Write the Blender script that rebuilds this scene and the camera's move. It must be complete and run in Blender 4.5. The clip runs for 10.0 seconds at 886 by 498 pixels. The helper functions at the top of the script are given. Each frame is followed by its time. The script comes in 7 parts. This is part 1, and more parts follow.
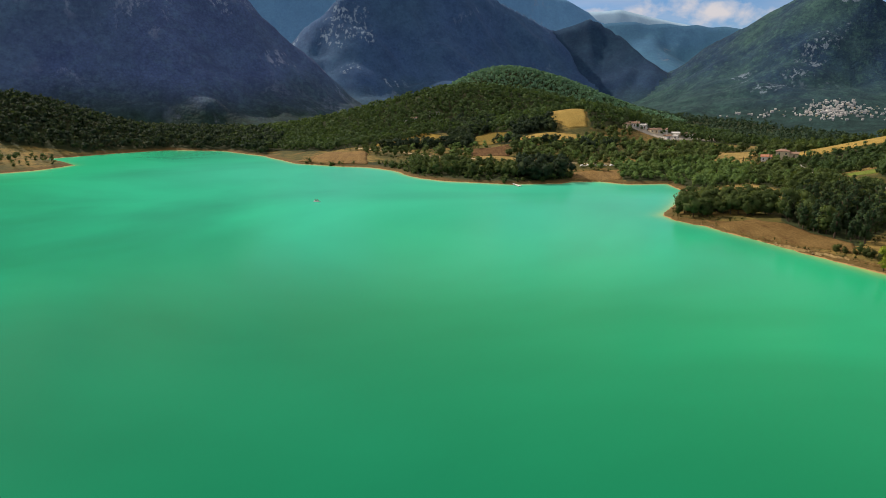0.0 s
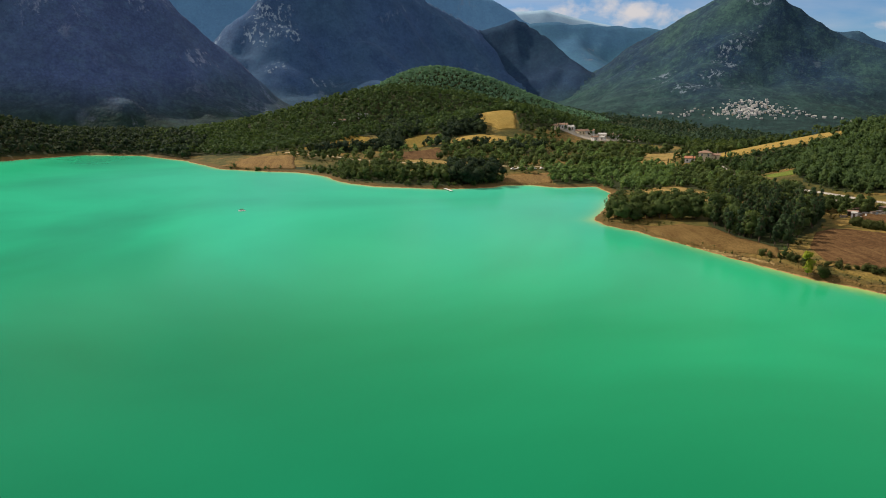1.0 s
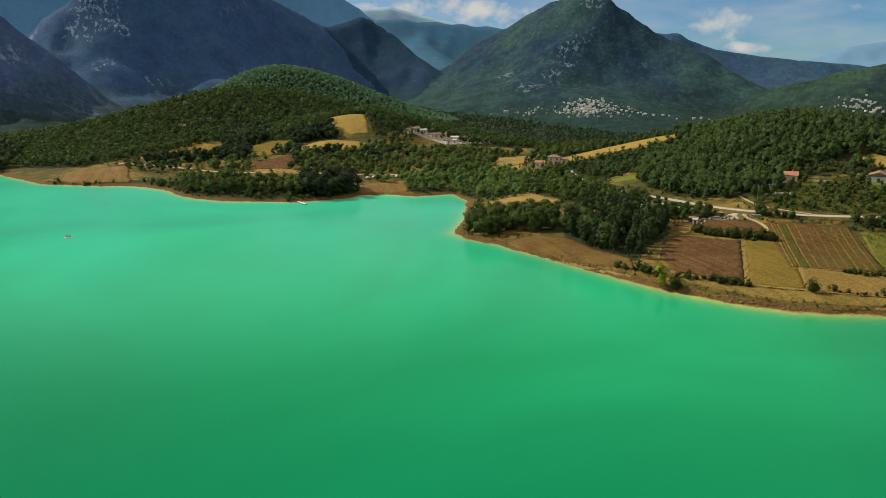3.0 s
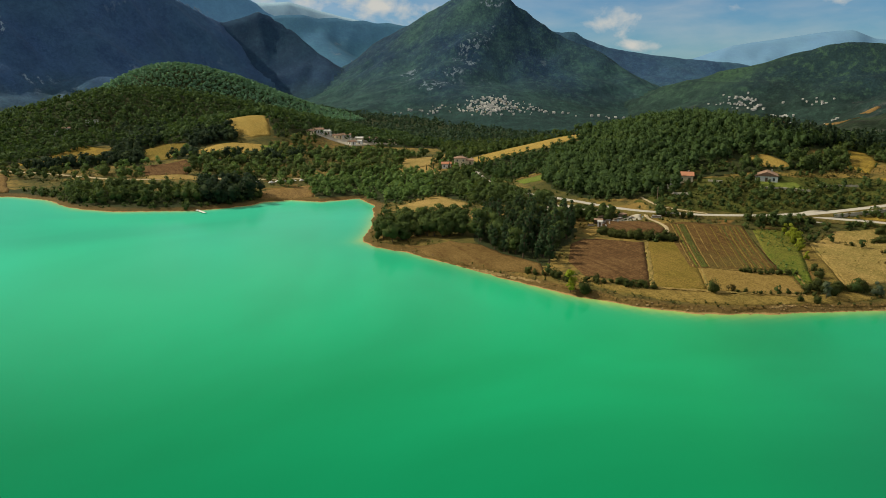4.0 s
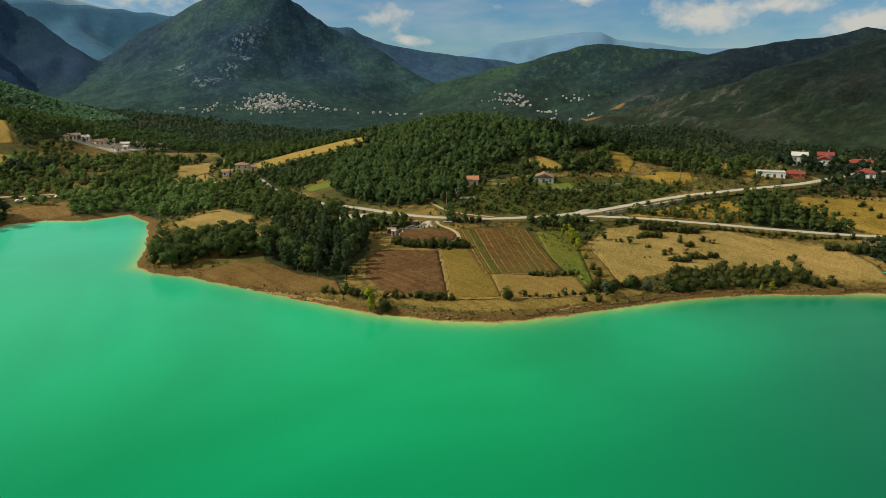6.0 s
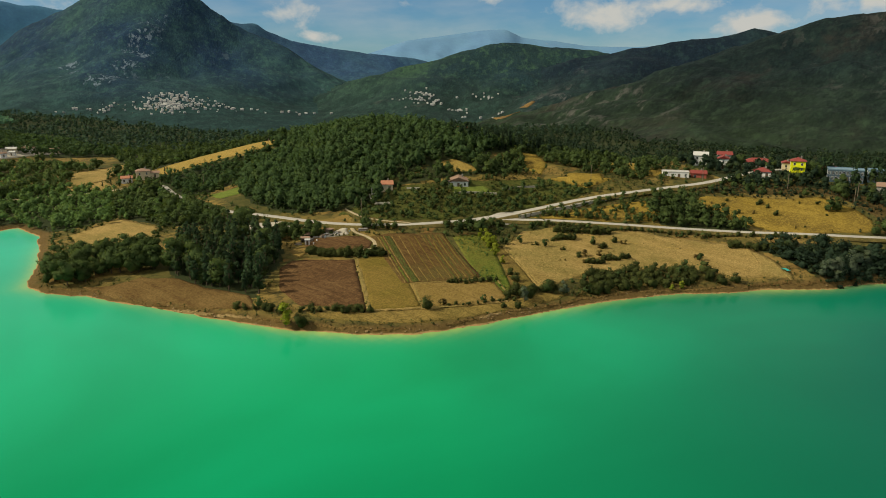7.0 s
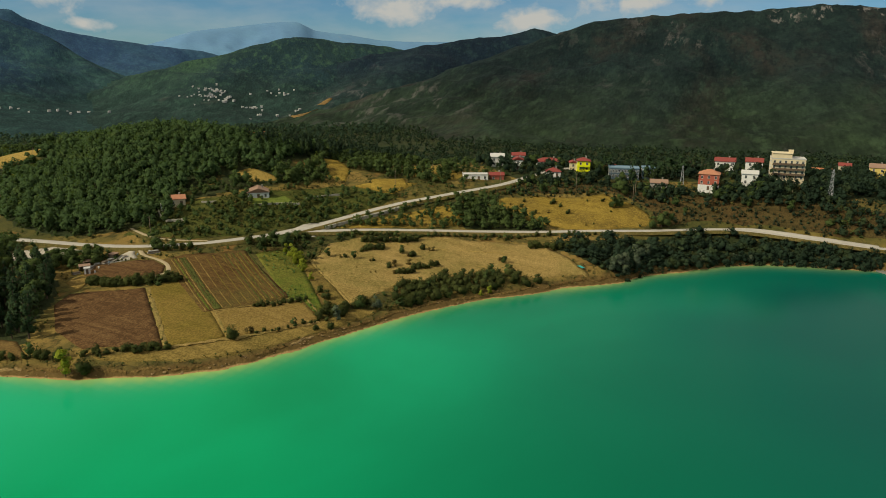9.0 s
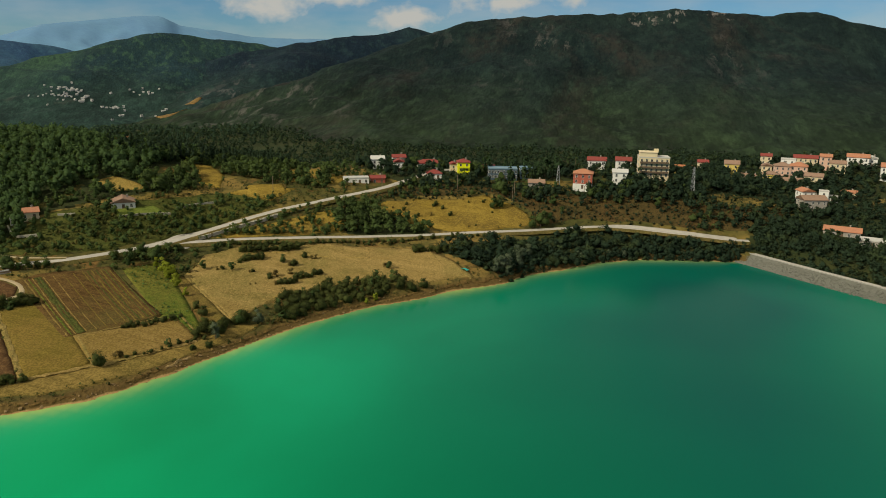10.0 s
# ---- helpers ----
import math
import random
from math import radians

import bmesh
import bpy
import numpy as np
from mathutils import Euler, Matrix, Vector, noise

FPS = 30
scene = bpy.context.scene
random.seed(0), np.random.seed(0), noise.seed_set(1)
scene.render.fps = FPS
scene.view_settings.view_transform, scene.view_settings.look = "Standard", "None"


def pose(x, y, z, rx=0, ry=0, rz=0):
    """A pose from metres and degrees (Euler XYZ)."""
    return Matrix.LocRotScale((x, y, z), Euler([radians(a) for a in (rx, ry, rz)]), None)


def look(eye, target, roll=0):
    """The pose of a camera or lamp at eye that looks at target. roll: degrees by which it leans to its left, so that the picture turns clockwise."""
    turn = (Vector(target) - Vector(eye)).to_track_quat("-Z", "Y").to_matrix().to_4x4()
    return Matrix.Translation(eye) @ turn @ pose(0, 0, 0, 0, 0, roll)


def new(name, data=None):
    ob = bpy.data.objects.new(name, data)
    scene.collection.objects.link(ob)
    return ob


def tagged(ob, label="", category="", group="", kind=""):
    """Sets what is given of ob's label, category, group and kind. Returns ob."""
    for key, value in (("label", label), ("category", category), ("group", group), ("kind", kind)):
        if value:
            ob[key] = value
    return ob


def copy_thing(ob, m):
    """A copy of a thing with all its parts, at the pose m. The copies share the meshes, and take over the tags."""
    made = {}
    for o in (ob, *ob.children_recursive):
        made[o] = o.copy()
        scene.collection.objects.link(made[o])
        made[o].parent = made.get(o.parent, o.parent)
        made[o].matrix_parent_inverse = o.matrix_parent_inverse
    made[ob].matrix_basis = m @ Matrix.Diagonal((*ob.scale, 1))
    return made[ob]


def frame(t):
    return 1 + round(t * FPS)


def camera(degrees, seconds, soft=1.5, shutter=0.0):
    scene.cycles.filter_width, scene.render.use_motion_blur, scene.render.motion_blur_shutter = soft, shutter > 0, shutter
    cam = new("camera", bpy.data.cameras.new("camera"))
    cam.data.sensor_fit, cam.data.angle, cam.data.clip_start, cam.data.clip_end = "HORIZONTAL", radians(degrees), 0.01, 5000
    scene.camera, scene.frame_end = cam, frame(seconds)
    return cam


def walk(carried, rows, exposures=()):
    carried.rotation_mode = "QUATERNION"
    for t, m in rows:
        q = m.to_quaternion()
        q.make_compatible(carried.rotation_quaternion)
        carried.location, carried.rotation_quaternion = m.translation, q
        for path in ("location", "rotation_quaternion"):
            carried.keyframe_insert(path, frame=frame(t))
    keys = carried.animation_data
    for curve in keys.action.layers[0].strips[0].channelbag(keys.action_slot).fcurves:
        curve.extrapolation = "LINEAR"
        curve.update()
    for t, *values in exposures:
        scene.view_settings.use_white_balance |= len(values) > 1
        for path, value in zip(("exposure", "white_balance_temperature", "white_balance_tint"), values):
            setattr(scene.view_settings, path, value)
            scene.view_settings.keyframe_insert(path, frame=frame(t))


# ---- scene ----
cam = camera(63.66, 10.0, soft=0.95)
PATH = [
    (0.0, look((-0.00, 0.00, 60.00), (-0.00, 97.72, 38.79), -0.10)),
    (0.5, look((-0.05, 4.02, 61.84), (2.80, 101.69, 40.53), -0.13)),
    (1.0, look((-0.01, 8.12, 63.56), (9.51, 105.33, 42.11), -0.14)),
    (1.5, look((0.03, 12.09, 65.44), (15.84, 108.45, 43.85), -0.12)),
    (2.0, look((0.22, 15.85, 67.52), (21.47, 111.11, 45.74), -0.16)),
    (2.5, look((0.27, 19.17, 69.65), (25.88, 113.31, 47.69), -0.19)),
    (3.0, look((0.62, 22.24, 71.60), (29.81, 115.30, 49.50), -0.19)),
    (3.5, look((1.24, 25.39, 73.67), (35.31, 116.72, 51.35), -0.20)),
    (4.0, look((2.13, 28.73, 75.43), (43.30, 117.01, 52.80), -0.22)),
    (4.5, look((3.18, 31.82, 76.84), (50.78, 116.75, 54.02), -0.13)),
    (5.0, look((4.35, 34.82, 78.47), (58.59, 115.62, 55.44), -0.02)),
    (5.5, look((5.57, 37.51, 80.09), (65.83, 113.85, 56.85), 0.03)),
    (6.0, look((6.98, 39.91, 81.70), (72.29, 111.90, 58.22), 0.06)),
    (6.5, look((8.50, 42.36, 83.34), (78.47, 109.79, 59.70), 0.07)),
    (7.0, look((10.12, 44.68, 85.00), (83.73, 108.01, 61.12), 0.10)),
    (7.5, look((11.86, 46.65, 86.66), (89.14, 105.36, 62.56), 0.16)),
    (8.0, look((13.91, 48.18, 88.35), (94.62, 101.99, 64.04), 0.21)),
    (8.5, look((16.02, 49.84, 89.75), (100.45, 97.52, 65.28), 0.33)),
    (9.0, look((18.20, 51.42, 91.18), (106.22, 91.98, 66.52), 0.53)),
    (9.5, look((20.10, 52.69, 92.61), (111.23, 85.56, 67.81), 0.70)),
    (10.0, look((22.23, 53.94, 93.51), (115.81, 79.01, 68.73), 0.87)),
]
walk(cam, PATH, [(0.0, 0.19, 6250, 23), (2.5, 0.09, 6420, 15), (5.0, 0.0, 6500, 10), (7.5, -0.1, 6500, 10), (10.0, -0.25, 6500, 10)])

# ---------------------------------------------------------------- daylight
SUN_AZIMUTH, SUN_HEIGHT = -48.0, 38.0
world = bpy.data.worlds.new("sky")
scene.world = world
world.use_nodes = True
wn = world.node_tree
for n in list(wn.nodes):
    wn.nodes.remove(n)
w_out, w_bg = wn.nodes.new("ShaderNodeOutputWorld"), wn.nodes.new("ShaderNodeBackground")
sky = wn.nodes.new("ShaderNodeTexSky")
sky.sky_type, sky.sun_disc = "NISHITA", False
sky.sun_elevation, sky.sun_rotation = radians(SUN_HEIGHT), radians(SUN_AZIMUTH % 360)
sky.altitude, sky.air_density, sky.dust_density, sky.ozone_density = 700, 1.0, 0.2, 3.0
w_bg.inputs["Strength"].default_value = 0.15
# clouds: soft heaps over a thin veil, given by (azimuth, rise, half width, half height, density) in degrees
CLOUDS = [(61.4, 4.4, 3.2, 1.2, 1.2), (66.5, 4.9, 3.4, 0.9, 0.95), (71.4, 3.6, 2.4, 1.0, 1.15), (79.0, 4.7, 3.0, 1.0, 1.05), (85.0, 5.0, 2.6, 0.6, 0.8), (95.0, 5.6, 4.0, 0.6, 0.6),
          (37.9, 4.2, 1.8, 1.4, 0.85), (39.2, 2.7, 1.7, 0.5, 1.0), (53.0, 5.6, 3.0, 0.7, 0.7), (14.5, 6.2, 4.5, 1.2, 0.75), (20.5, 5.6, 4.5, 1.4, 0.8), (46.0, 5.2, 3.0, 0.35, 0.3), (33.0, 5.4, 3.4, 0.3, 0.3)]
w_geo = wn.nodes.new("ShaderNodeTexCoord")


def w_math(op, a, b=0.0, c=0.0):
    n = wn.nodes.new("ShaderNodeMath")
    n.operation = op
    for sock, v in zip(n.inputs, (a, b, c)):
        if isinstance(v, (int, float)):
            sock.default_value = v
        else:
            wn.links.new(v, sock)
    return n.outputs[0]


w_heap = 0.0
for c_az, c_up, c_wide, c_tall, c_dense in CLOUDS:
    # offset from the cloud's middle, in units of its size
    w_map = wn.nodes.new("ShaderNodeMapping")
    w_map.vector_type = "TEXTURE"
    w_map.inputs["Location"].default_value = (math.sin(radians(c_az)) * math.cos(radians(c_up)), math.cos(radians(c_az)) * math.cos(radians(c_up)), math.sin(radians(c_up)))
    w_map.inputs["Rotation"].default_value = (0, 0, -radians(c_az))
    w_map.inputs["Scale"].default_value = (radians(c_wide), 1.0, radians(c_tall))
    w_len = wn.nodes.new("ShaderNodeVectorMath")
    w_len.operation = "LENGTH"
    wn.links.new(w_geo.outputs["Generated"], w_map.inputs["Vector"])
    wn.links.new(w_map.outputs["Vector"], w_len.inputs[0])
    one = w_math("MAXIMUM", w_math("MULTIPLY_ADD", w_len.outputs["Value"], -0.55 * c_dense, c_dense), 0.0)
    w_heap = one if w_heap == 0.0 else w_math("MAXIMUM", w_heap, one)


def w_noise(scale, detail, rough, stretch):
    m = wn.nodes.new("ShaderNodeMapping")
    m.inputs["Scale"].default_value = stretch
    n = wn.nodes.new("ShaderNodeTexNoise")
    n.inputs["Scale"].default_value, n.inputs["Detail"].default_value = scale, detail
    n.inputs["Roughness"].default_value, n.inputs["Distortion"].default_value = rough, 0.2
    wn.links.new(w_geo.outputs["Generated"], m.inputs["Vector"])
    wn.links.new(m.outputs["Vector"], n.inputs["Vector"])
    return n.outputs["Fac"]


w_sep = wn.nodes.new("ShaderNodeSeparateXYZ")
wn.links.new(w_geo.outputs["Generated"], w_sep.inputs[0])
puffs, veil = w_noise(26.0, 7.0, 0.55, (1.0, 1.0, 1.5)), w_noise(7.0, 5.0, 0.55, (1.0, 1.0, 3.5))
# heaps with lumpy edges, a thin streaky veil, and cover that thickens overhead, unseen, to add fill light
heap = w_math("SMOOTH_MIN", w_math("MAXIMUM", w_math("MULTIPLY", w_math("ADD", w_heap, w_math("MULTIPLY_ADD", puffs, 1.9, -1.32)), 1.8), 0.0), 1.0, 0.2)
thin = w_math("MULTIPLY", w_math("MAXIMUM", w_math("MULTIPLY_ADD", veil, 2.6, -1.05), 0.0), 0.42)
high = w_math("MINIMUM", w_math("MAXIMUM", w_math("MULTIPLY", w_math("ADD", w_math("MULTIPLY_ADD", w_sep.outputs[2], 0.75, -0.53), w_noise(7.0, 7.0, 0.55, (1.0, 1.0, 2.3))), 5.8), 0.0), 1.0)
high = w_math("MULTIPLY", high, w_math("MINIMUM", w_math("MAXIMUM", w_math("MULTIPLY_ADD", w_sep.outputs[2], 8.0, -0.9), 0.0), 1.0))
w_fac = w_math("MINIMUM", w_math("MAXIMUM", w_math("MAXIMUM", heap, thin), high), 1.0)
w_mix = wn.nodes.new("ShaderNodeMix")
w_mix.data_type = "RGBA"
w_mix.inputs[7].default_value = (3.8, 3.8, 3.5, 1)
wn.links.new(w_fac, w_mix.inputs[0])
w_tint = wn.nodes.new("ShaderNodeMix")
w_tint.data_type, w_tint.blend_type = "RGBA", "MULTIPLY"
w_tint.inputs[0].default_value, w_tint.inputs[7].default_value = 1.0, (0.255, 0.395, 0.49, 1)
wn.links.new(sky.outputs["Color"], w_tint.inputs[6])
wn.links.new(w_tint.outputs[2], w_mix.inputs[6])
wn.links.new(w_mix.outputs[2], w_bg.inputs["Color"])
wn.links.new(w_bg.outputs["Background"], w_out.inputs["Surface"])

sun = new("sun", bpy.data.lights.new("sun", "SUN"))
sun.data.energy, sun.data.angle, sun.data.color = 4.3, radians(0.6), (1.0, 0.92, 0.70)
_a, _e = radians(SUN_AZIMUTH), radians(SUN_HEIGHT)
sun.matrix_world = look((math.sin(_a) * math.cos(_e) * 900, math.cos(_a) * math.cos(_e) * 900, math.sin(_e) * 900), (0, 0, 0))

# ---------------------------------------------------------------- terrain model
# Shore of the lake, from the far left round to the dam (metres)
SHORE = [(-420, 470), (-350, 553), (-330, 575), (-322, 622), (-350, 654), (-385, 680), (-362, 715), (-344, 749), (-302, 794),
         (-235, 777), (-176, 711), (-130, 634), (-88, 608), (-61, 598), (-38, 570), (-18, 519), (6, 498), (46, 482),
         (80, 488), (90, 497), (109, 497), (125, 481), (152, 483), (152, 449), (131, 396), (110, 354), (112, 340),
         (121, 326), (127, 306), (133, 284), (139, 264), (145, 249)]
SHORE += [(151, 233), (158, 220), (165, 210), (174, 201), (185, 194), (197, 188.5), (208, 185.5), (218, 181), (230, 176),
          (246, 170), (262, 161.5), (278, 149), (296, 133), (314, 118), (325, 107), (341, 98), (357, 83), (374, 68),
          (385, 52), (391, 33), (394, 18), (398, 1.5), (371, -25), (345, -52), (280, -117), (150, -230), (-100, -330), (-420, -250), (-560, 50), (-520, 330)]
# Hills: centre, radii, turn and height
HILLS = [
    (345, 405, 75, 120, 0, 40.5),
    (370, 320, 80, 60, 0, 4.6),
    (290, 300, 60, 45, 0, 2.6),
    (440, 180, 70, 120, 0, 18.3),
    (455, 50, 60, 60, 0, 17.3),
    (550, -30, 120, 80, 0, 8.6),
    (560, 150, 120, 220, 0, 7.7),
    (300, 460, 70, 60, 0, -9.6),
    (368, 225, 45, 50, 0, 9.0),
    (375, 290, 50, 40, 0, 4.2),
    (340, 115, 30, 25, 0, 6.8),
    (245, 540, 60, 60, 0, 1.0),
    (215, 380, 60, 60, 0, 1.0),
    (150, 770, 90, 60, 0, 31.2),
    (40, 960, 150, 110, 0, 49.6),
    (-80, 960, 150, 110, 0, 7.6),
    (90, 670, 60, 50, 0, 8.2),
    (220, 735, 60, 60, 0, -3.1),
    (154, 1500, 250, 250, 0, 5.3),
    (800, 420, 200, 250, 0, 14.5),
    (744, 1450, 300, 250, 0, 7.2),
    (1160, 1073, 250, 250, 0, -14.5),
    (-260, 1050, 180, 180, 0, -0.8),
    (860, 1050, 420, 330, 20, -24.0),
    (100, 1415, 140, 120, 0, 84.0),
    (260, 1400, 120, 120, 0, 36.0),
    (560, -50, 120, 70, 0, 4.0),
    (318, 512, 65, 34, -42, 9.0),
    (578, -102, 52, 48, 0, 14.0),
    (535, -38, 42, 40, 0, -3.6),
    (-500, 815, 120, 95, 0, 46.0),
    (165, 905, 95, 80, 0, 15.0),
    (230, 850, 70, 60, 0, 10.0),
]
# Ridge lines of the mountains: reach of the steep top and of the foot, share of the foot, depth of the gullies,
# then the crest and its spurs as points of (azimuth, distance, rise in degrees) from the origin, placed to fit the
# camera's view
RIDGES = {
    "west": (145, 360, 0.24, 0.8, [
        [(-60, 1300, 8.5), (-33, 1380, 8.6), (-23.5, 1400, 8.6), (-17.0, 1470, 8.2), (-15.0, 1510, 6.6), (-13.9, 1540, 5.0), (-12.2, 1590, 2.6), (-11.2, 1610, 1.0)],
        [(-16.0, 1480, 7.2), (-15.2, 1420, 4.4), (-14.4, 1370, 2.0)],
        [(-21.7, 1400, 8.0), (-21.4, 1330, 4.4), (-20.9, 1270, 1.6)],
        [(-28.3, 1400, 7.6), (-28.1, 1320, 4.0), (-27.9, 1260, 1.4)]]),
    "crag": (165, 430, 0.30, 0.75, [
        [(-11.5, 2000, 1.2), (-10.4, 2010, 3.3), (-9.0, 2000, 5.0), (-7.9, 2000, 6.6), (-4, 2150, 9.0), (0, 2350, 9.0), (3.0, 2480, 7.3), (4.4, 2510, 6.5), (7.0, 2610, 5.15), (8.5, 2720, 4.3)],
        [(-6.1, 2050, 8.0), (-6.2, 1940, 5.2), (-6.5, 1830, 2.2), (-5.5, 1700, -0.5)],
        [(-1.0, 2250, 7.8), (0.3, 2050, 4.1), (0.7, 1850, 1.0)]]),
    "shoulder": (165, 430, 0.30, 0.7, [
        [(8.5, 2715, 4.4), (9.8, 2710, 4.85), (11.1, 2715, 5.34), (12.0, 2700, 4.85), (13.5, 2660, 3.9), (15.5, 2560, 2.1), (17.2, 2460, 0.6), (19.4, 2360, -0.8), (21.6, 2250, -1.7)]]),
    "peak": (175, 400, 0.42, 0.7, [
        [(19.5, 2631, 2.96), (22.2, 2480, 4.28), (23.7, 2380, 5.21), (25.4, 2280, 6.10), (28.0, 2149, 6.74), (29.6, 2129, 6.34), (31.8, 2108, 4.65), (33.9, 2078, 3.33), (36.5, 2027, 2.24), (38.2, 1976, 1.07), (40.8, 1876, -0.59)],
        [(28.8, 2117, 6.4), (28.3, 1977, 4.5), (26.7, 1867, 2.3), (24.9, 1757, 0.8), (23.0, 1658, -0.5)],
        [(30.5, 2077, 4.9), (31.8, 1966, 2.3), (32.3, 1816, 0.3), (32.0, 1666, -1.5)],
        [(24.4, 2348, 5.3), (22.3, 2168, 2.8), (21.5, 1968, 0.8), (20.6, 1768, -0.7)],
        [(34.6, 2060, 2.6), (35.6, 1900, 0.7), (35.4, 1740, -1.0)],
        [(28.6, 1690, -0.1), (28.5, 1617, -0.45), (28.2, 1517, -1.75), (27.9, 1460, -2.6)]]),
    "pass": (250, 420, 0.45, 0.6, [
        [(31.5, 2928, 4.20), (33.8, 2928, 3.70), (34.7, 2927, 3.73), (35.5, 2927, 3.27), (37.3, 2927, 2.56), (40.0, 2926, 2.08), (42.9, 2925, 1.65), (46.6, 2924, 1.33), (47.8, 2923, 1.00)],
        [(37.3, 2900, 2.5), (38.3, 2650, 1.0), (39.0, 2350, -0.6)],
        [(42.9, 2900, 1.6), (43.6, 2600, 0.2), (43.4, 2300, -1.2)]]),
    "east": (170, 330, 0.45, 0.7, [
        [(45.2, 1780, 0.89), (46.9, 1779, 1.09), (49.4, 1778, 1.57), (52.2, 1777, 2.48), (53.8, 1776, 2.55), (56.5, 1775, 2.28), (59.9, 1773, 1.97), (61.0, 1782, 1.69)],
        [(53.7, 1780, 2.42), (55.0, 1636, 0.65), (54.4, 1486, -1.4), (52.2, 1338, -2.8)],
        [(50.7, 1788, 2.1), (48.1, 1640, 0.5), (46.3, 1541, -0.8)]]),
    "knoll": (150, 300, 0.4, 0.8, [
        [(58.3, 1654, 1.56), (60.9, 1652, 1.76), (63.3, 1651, 2.16), (65.7, 1649, 2.59), (68.1, 1647, 2.81), (69.4, 1647, 3.11), (70.6, 1646, 3.41), (72.3, 1644, 3.00), (74.2, 1643, 2.48)],
        [(63.0, 1640, 2.1), (62.3, 1580, 2.05), (60.1, 1463, 0.9), (58.2, 1354, -0.5), (56.6, 1235, -2.1)]]),
    "south": (215, 330, 0.5, 0.9, [
        [(66.6, 1158, 0.9), (67.6, 1170, 1.51), (70.7, 1225, 2.52), (72.2, 1244, 3.11), (74.0, 1273, 3.90), (76.4, 1281, 4.20), (77.3, 1298, 4.20), (81.5, 1304, 4.58), (87.7, 1319, 4.81), (90.8, 1316, 4.96), (95.4, 1315, 4.47), (98.0, 1313, 4.67), (99.9, 1311, 4.42), (102.9, 1308, 3.68), (112, 1320, 3.0), (125, 1350, 3.0), (150, 1500, 3.0)],
        [(70.4, 1240, 2.5), (69.8, 1117, 0.6), (67.9, 968, -1.6), (64.0, 830, -3.6)],
        [(79.0, 1300, 4.3), (78.2, 1130, 1.6), (77.0, 960, -1.0), (75.5, 840, -2.6)],
        [(90.5, 1316, 4.8), (91.5, 1120, 2.0), (93.0, 950, -0.8)],
        [(99.0, 1311, 4.4), (101.0, 1120, 1.6), (102.5, 960, -0.8)]]),
    "blue": (300, 520, 0.5, 0.25, [
        [(-24, 4000, 9.0), (-14, 4000, 9.2), (-8, 4050, 8.8), (0, 4150, 8.2), (4.5, 4200, 7.7), (8.2, 4230, 7.1), (9.5, 4240, 6.69), (10.8, 4240, 5.94), (12.3, 4200, 4.9), (13.5, 4200, 4.0)]]),
    "saddle": (300, 560, 0.5, 0.3, [
        [(10.5, 3800, 4.6), (12.6, 3800, 4.95), (14.3, 3800, 5.0), (17.7, 3760, 4.74), (21.9, 3700, 4.37), (25, 3600, 3.7)],
        [(15.5, 3750, 4.7), (16.5, 3300, 2.6), (16.8, 2900, 0.8)]]),
    "far": (280, 480, 0.5, 0.35, [
        [(8, 4750, 5.0), (10.7, 4750, 5.89), (12.2, 4750, 5.9), (13.3, 4750, 6.0), (14.8, 4750, 5.62), (18.2, 4750, 4.78), (21, 4750, 4.1)]]),
    "haze": (280, 480, 0.5, 0.4, [
        [(42.3, 4625, 1.36), (43.5, 4625, 1.72), (46.2, 4624, 2.61), (48.9, 4623, 2.96), (51.9, 4622, 3.35), (53.7, 4621, 3.41), (55.0, 4620, 2.81), (56.9, 4635, 2.64), (59.9, 4633, 2.22), (63.3, 4631, 2.13), (65.8, 4629, 2.20), (69.1, 4627, 1.70)]]),
}
EYE_LEVEL = 75.0
_rng = np.random.RandomState(7)
_TAB = _rng.rand(256, 256)


def value_noise(x, y):
    xi, yi = np.floor(x).astype(int), np.floor(y).astype(int)
    u, v = x - xi, y - yi
    u, v = u * u * (3 - 2 * u), v * v * (3 - 2 * v)
    a, b = _TAB[xi & 255, yi & 255], _TAB[(xi + 1) & 255, yi & 255]
    c, d = _TAB[xi & 255, (yi + 1) & 255], _TAB[(xi + 1) & 255, (yi + 1) & 255]
    return (a * (1 - u) + b * u) * (1 - v) + (c * (1 - u) + d * u) * v


def fbm(x, y, scale, octaves=4, ridged=False):
    out, amp, total = 0.0, 1.0, 0.0
    for k in range(octaves):
        n = value_noise(x / scale + 17.3 * k, y / scale - 9.1 * k)
        out = out + amp * (1 - abs(2 * n - 1) if ridged else n)
        total, amp, scale = total + amp, amp * 0.5, scale * 0.5
    return out / total


def shore_distance(x, y):
    """Metres from the shore: positive on land, negative over the lake."""
    best, inside = np.full(x.shape, 1e9), np.zeros(x.shape, bool)
    for (ax, ay), (bx, by) in zip(SHORE, SHORE[1:] + SHORE[:1]):
        dx, dy = bx - ax, by - ay
        s = np.clip(((x - ax) * dx + (y - ay) * dy) / (dx * dx + dy * dy), 0, 1)
        best = np.minimum(best, (x - ax - s * dx) ** 2 + (y - ay - s * dy) ** 2)
        cross = (ay > y) != (by > y)
        with np.errstate(divide="ignore", invalid="ignore"):
            inside ^= cross & (x < (bx - ax) * (y - ay) / ((by - ay) if by != ay else 1e-9) + ax)
    return np.where(inside, -np.sqrt(best), np.sqrt(best))


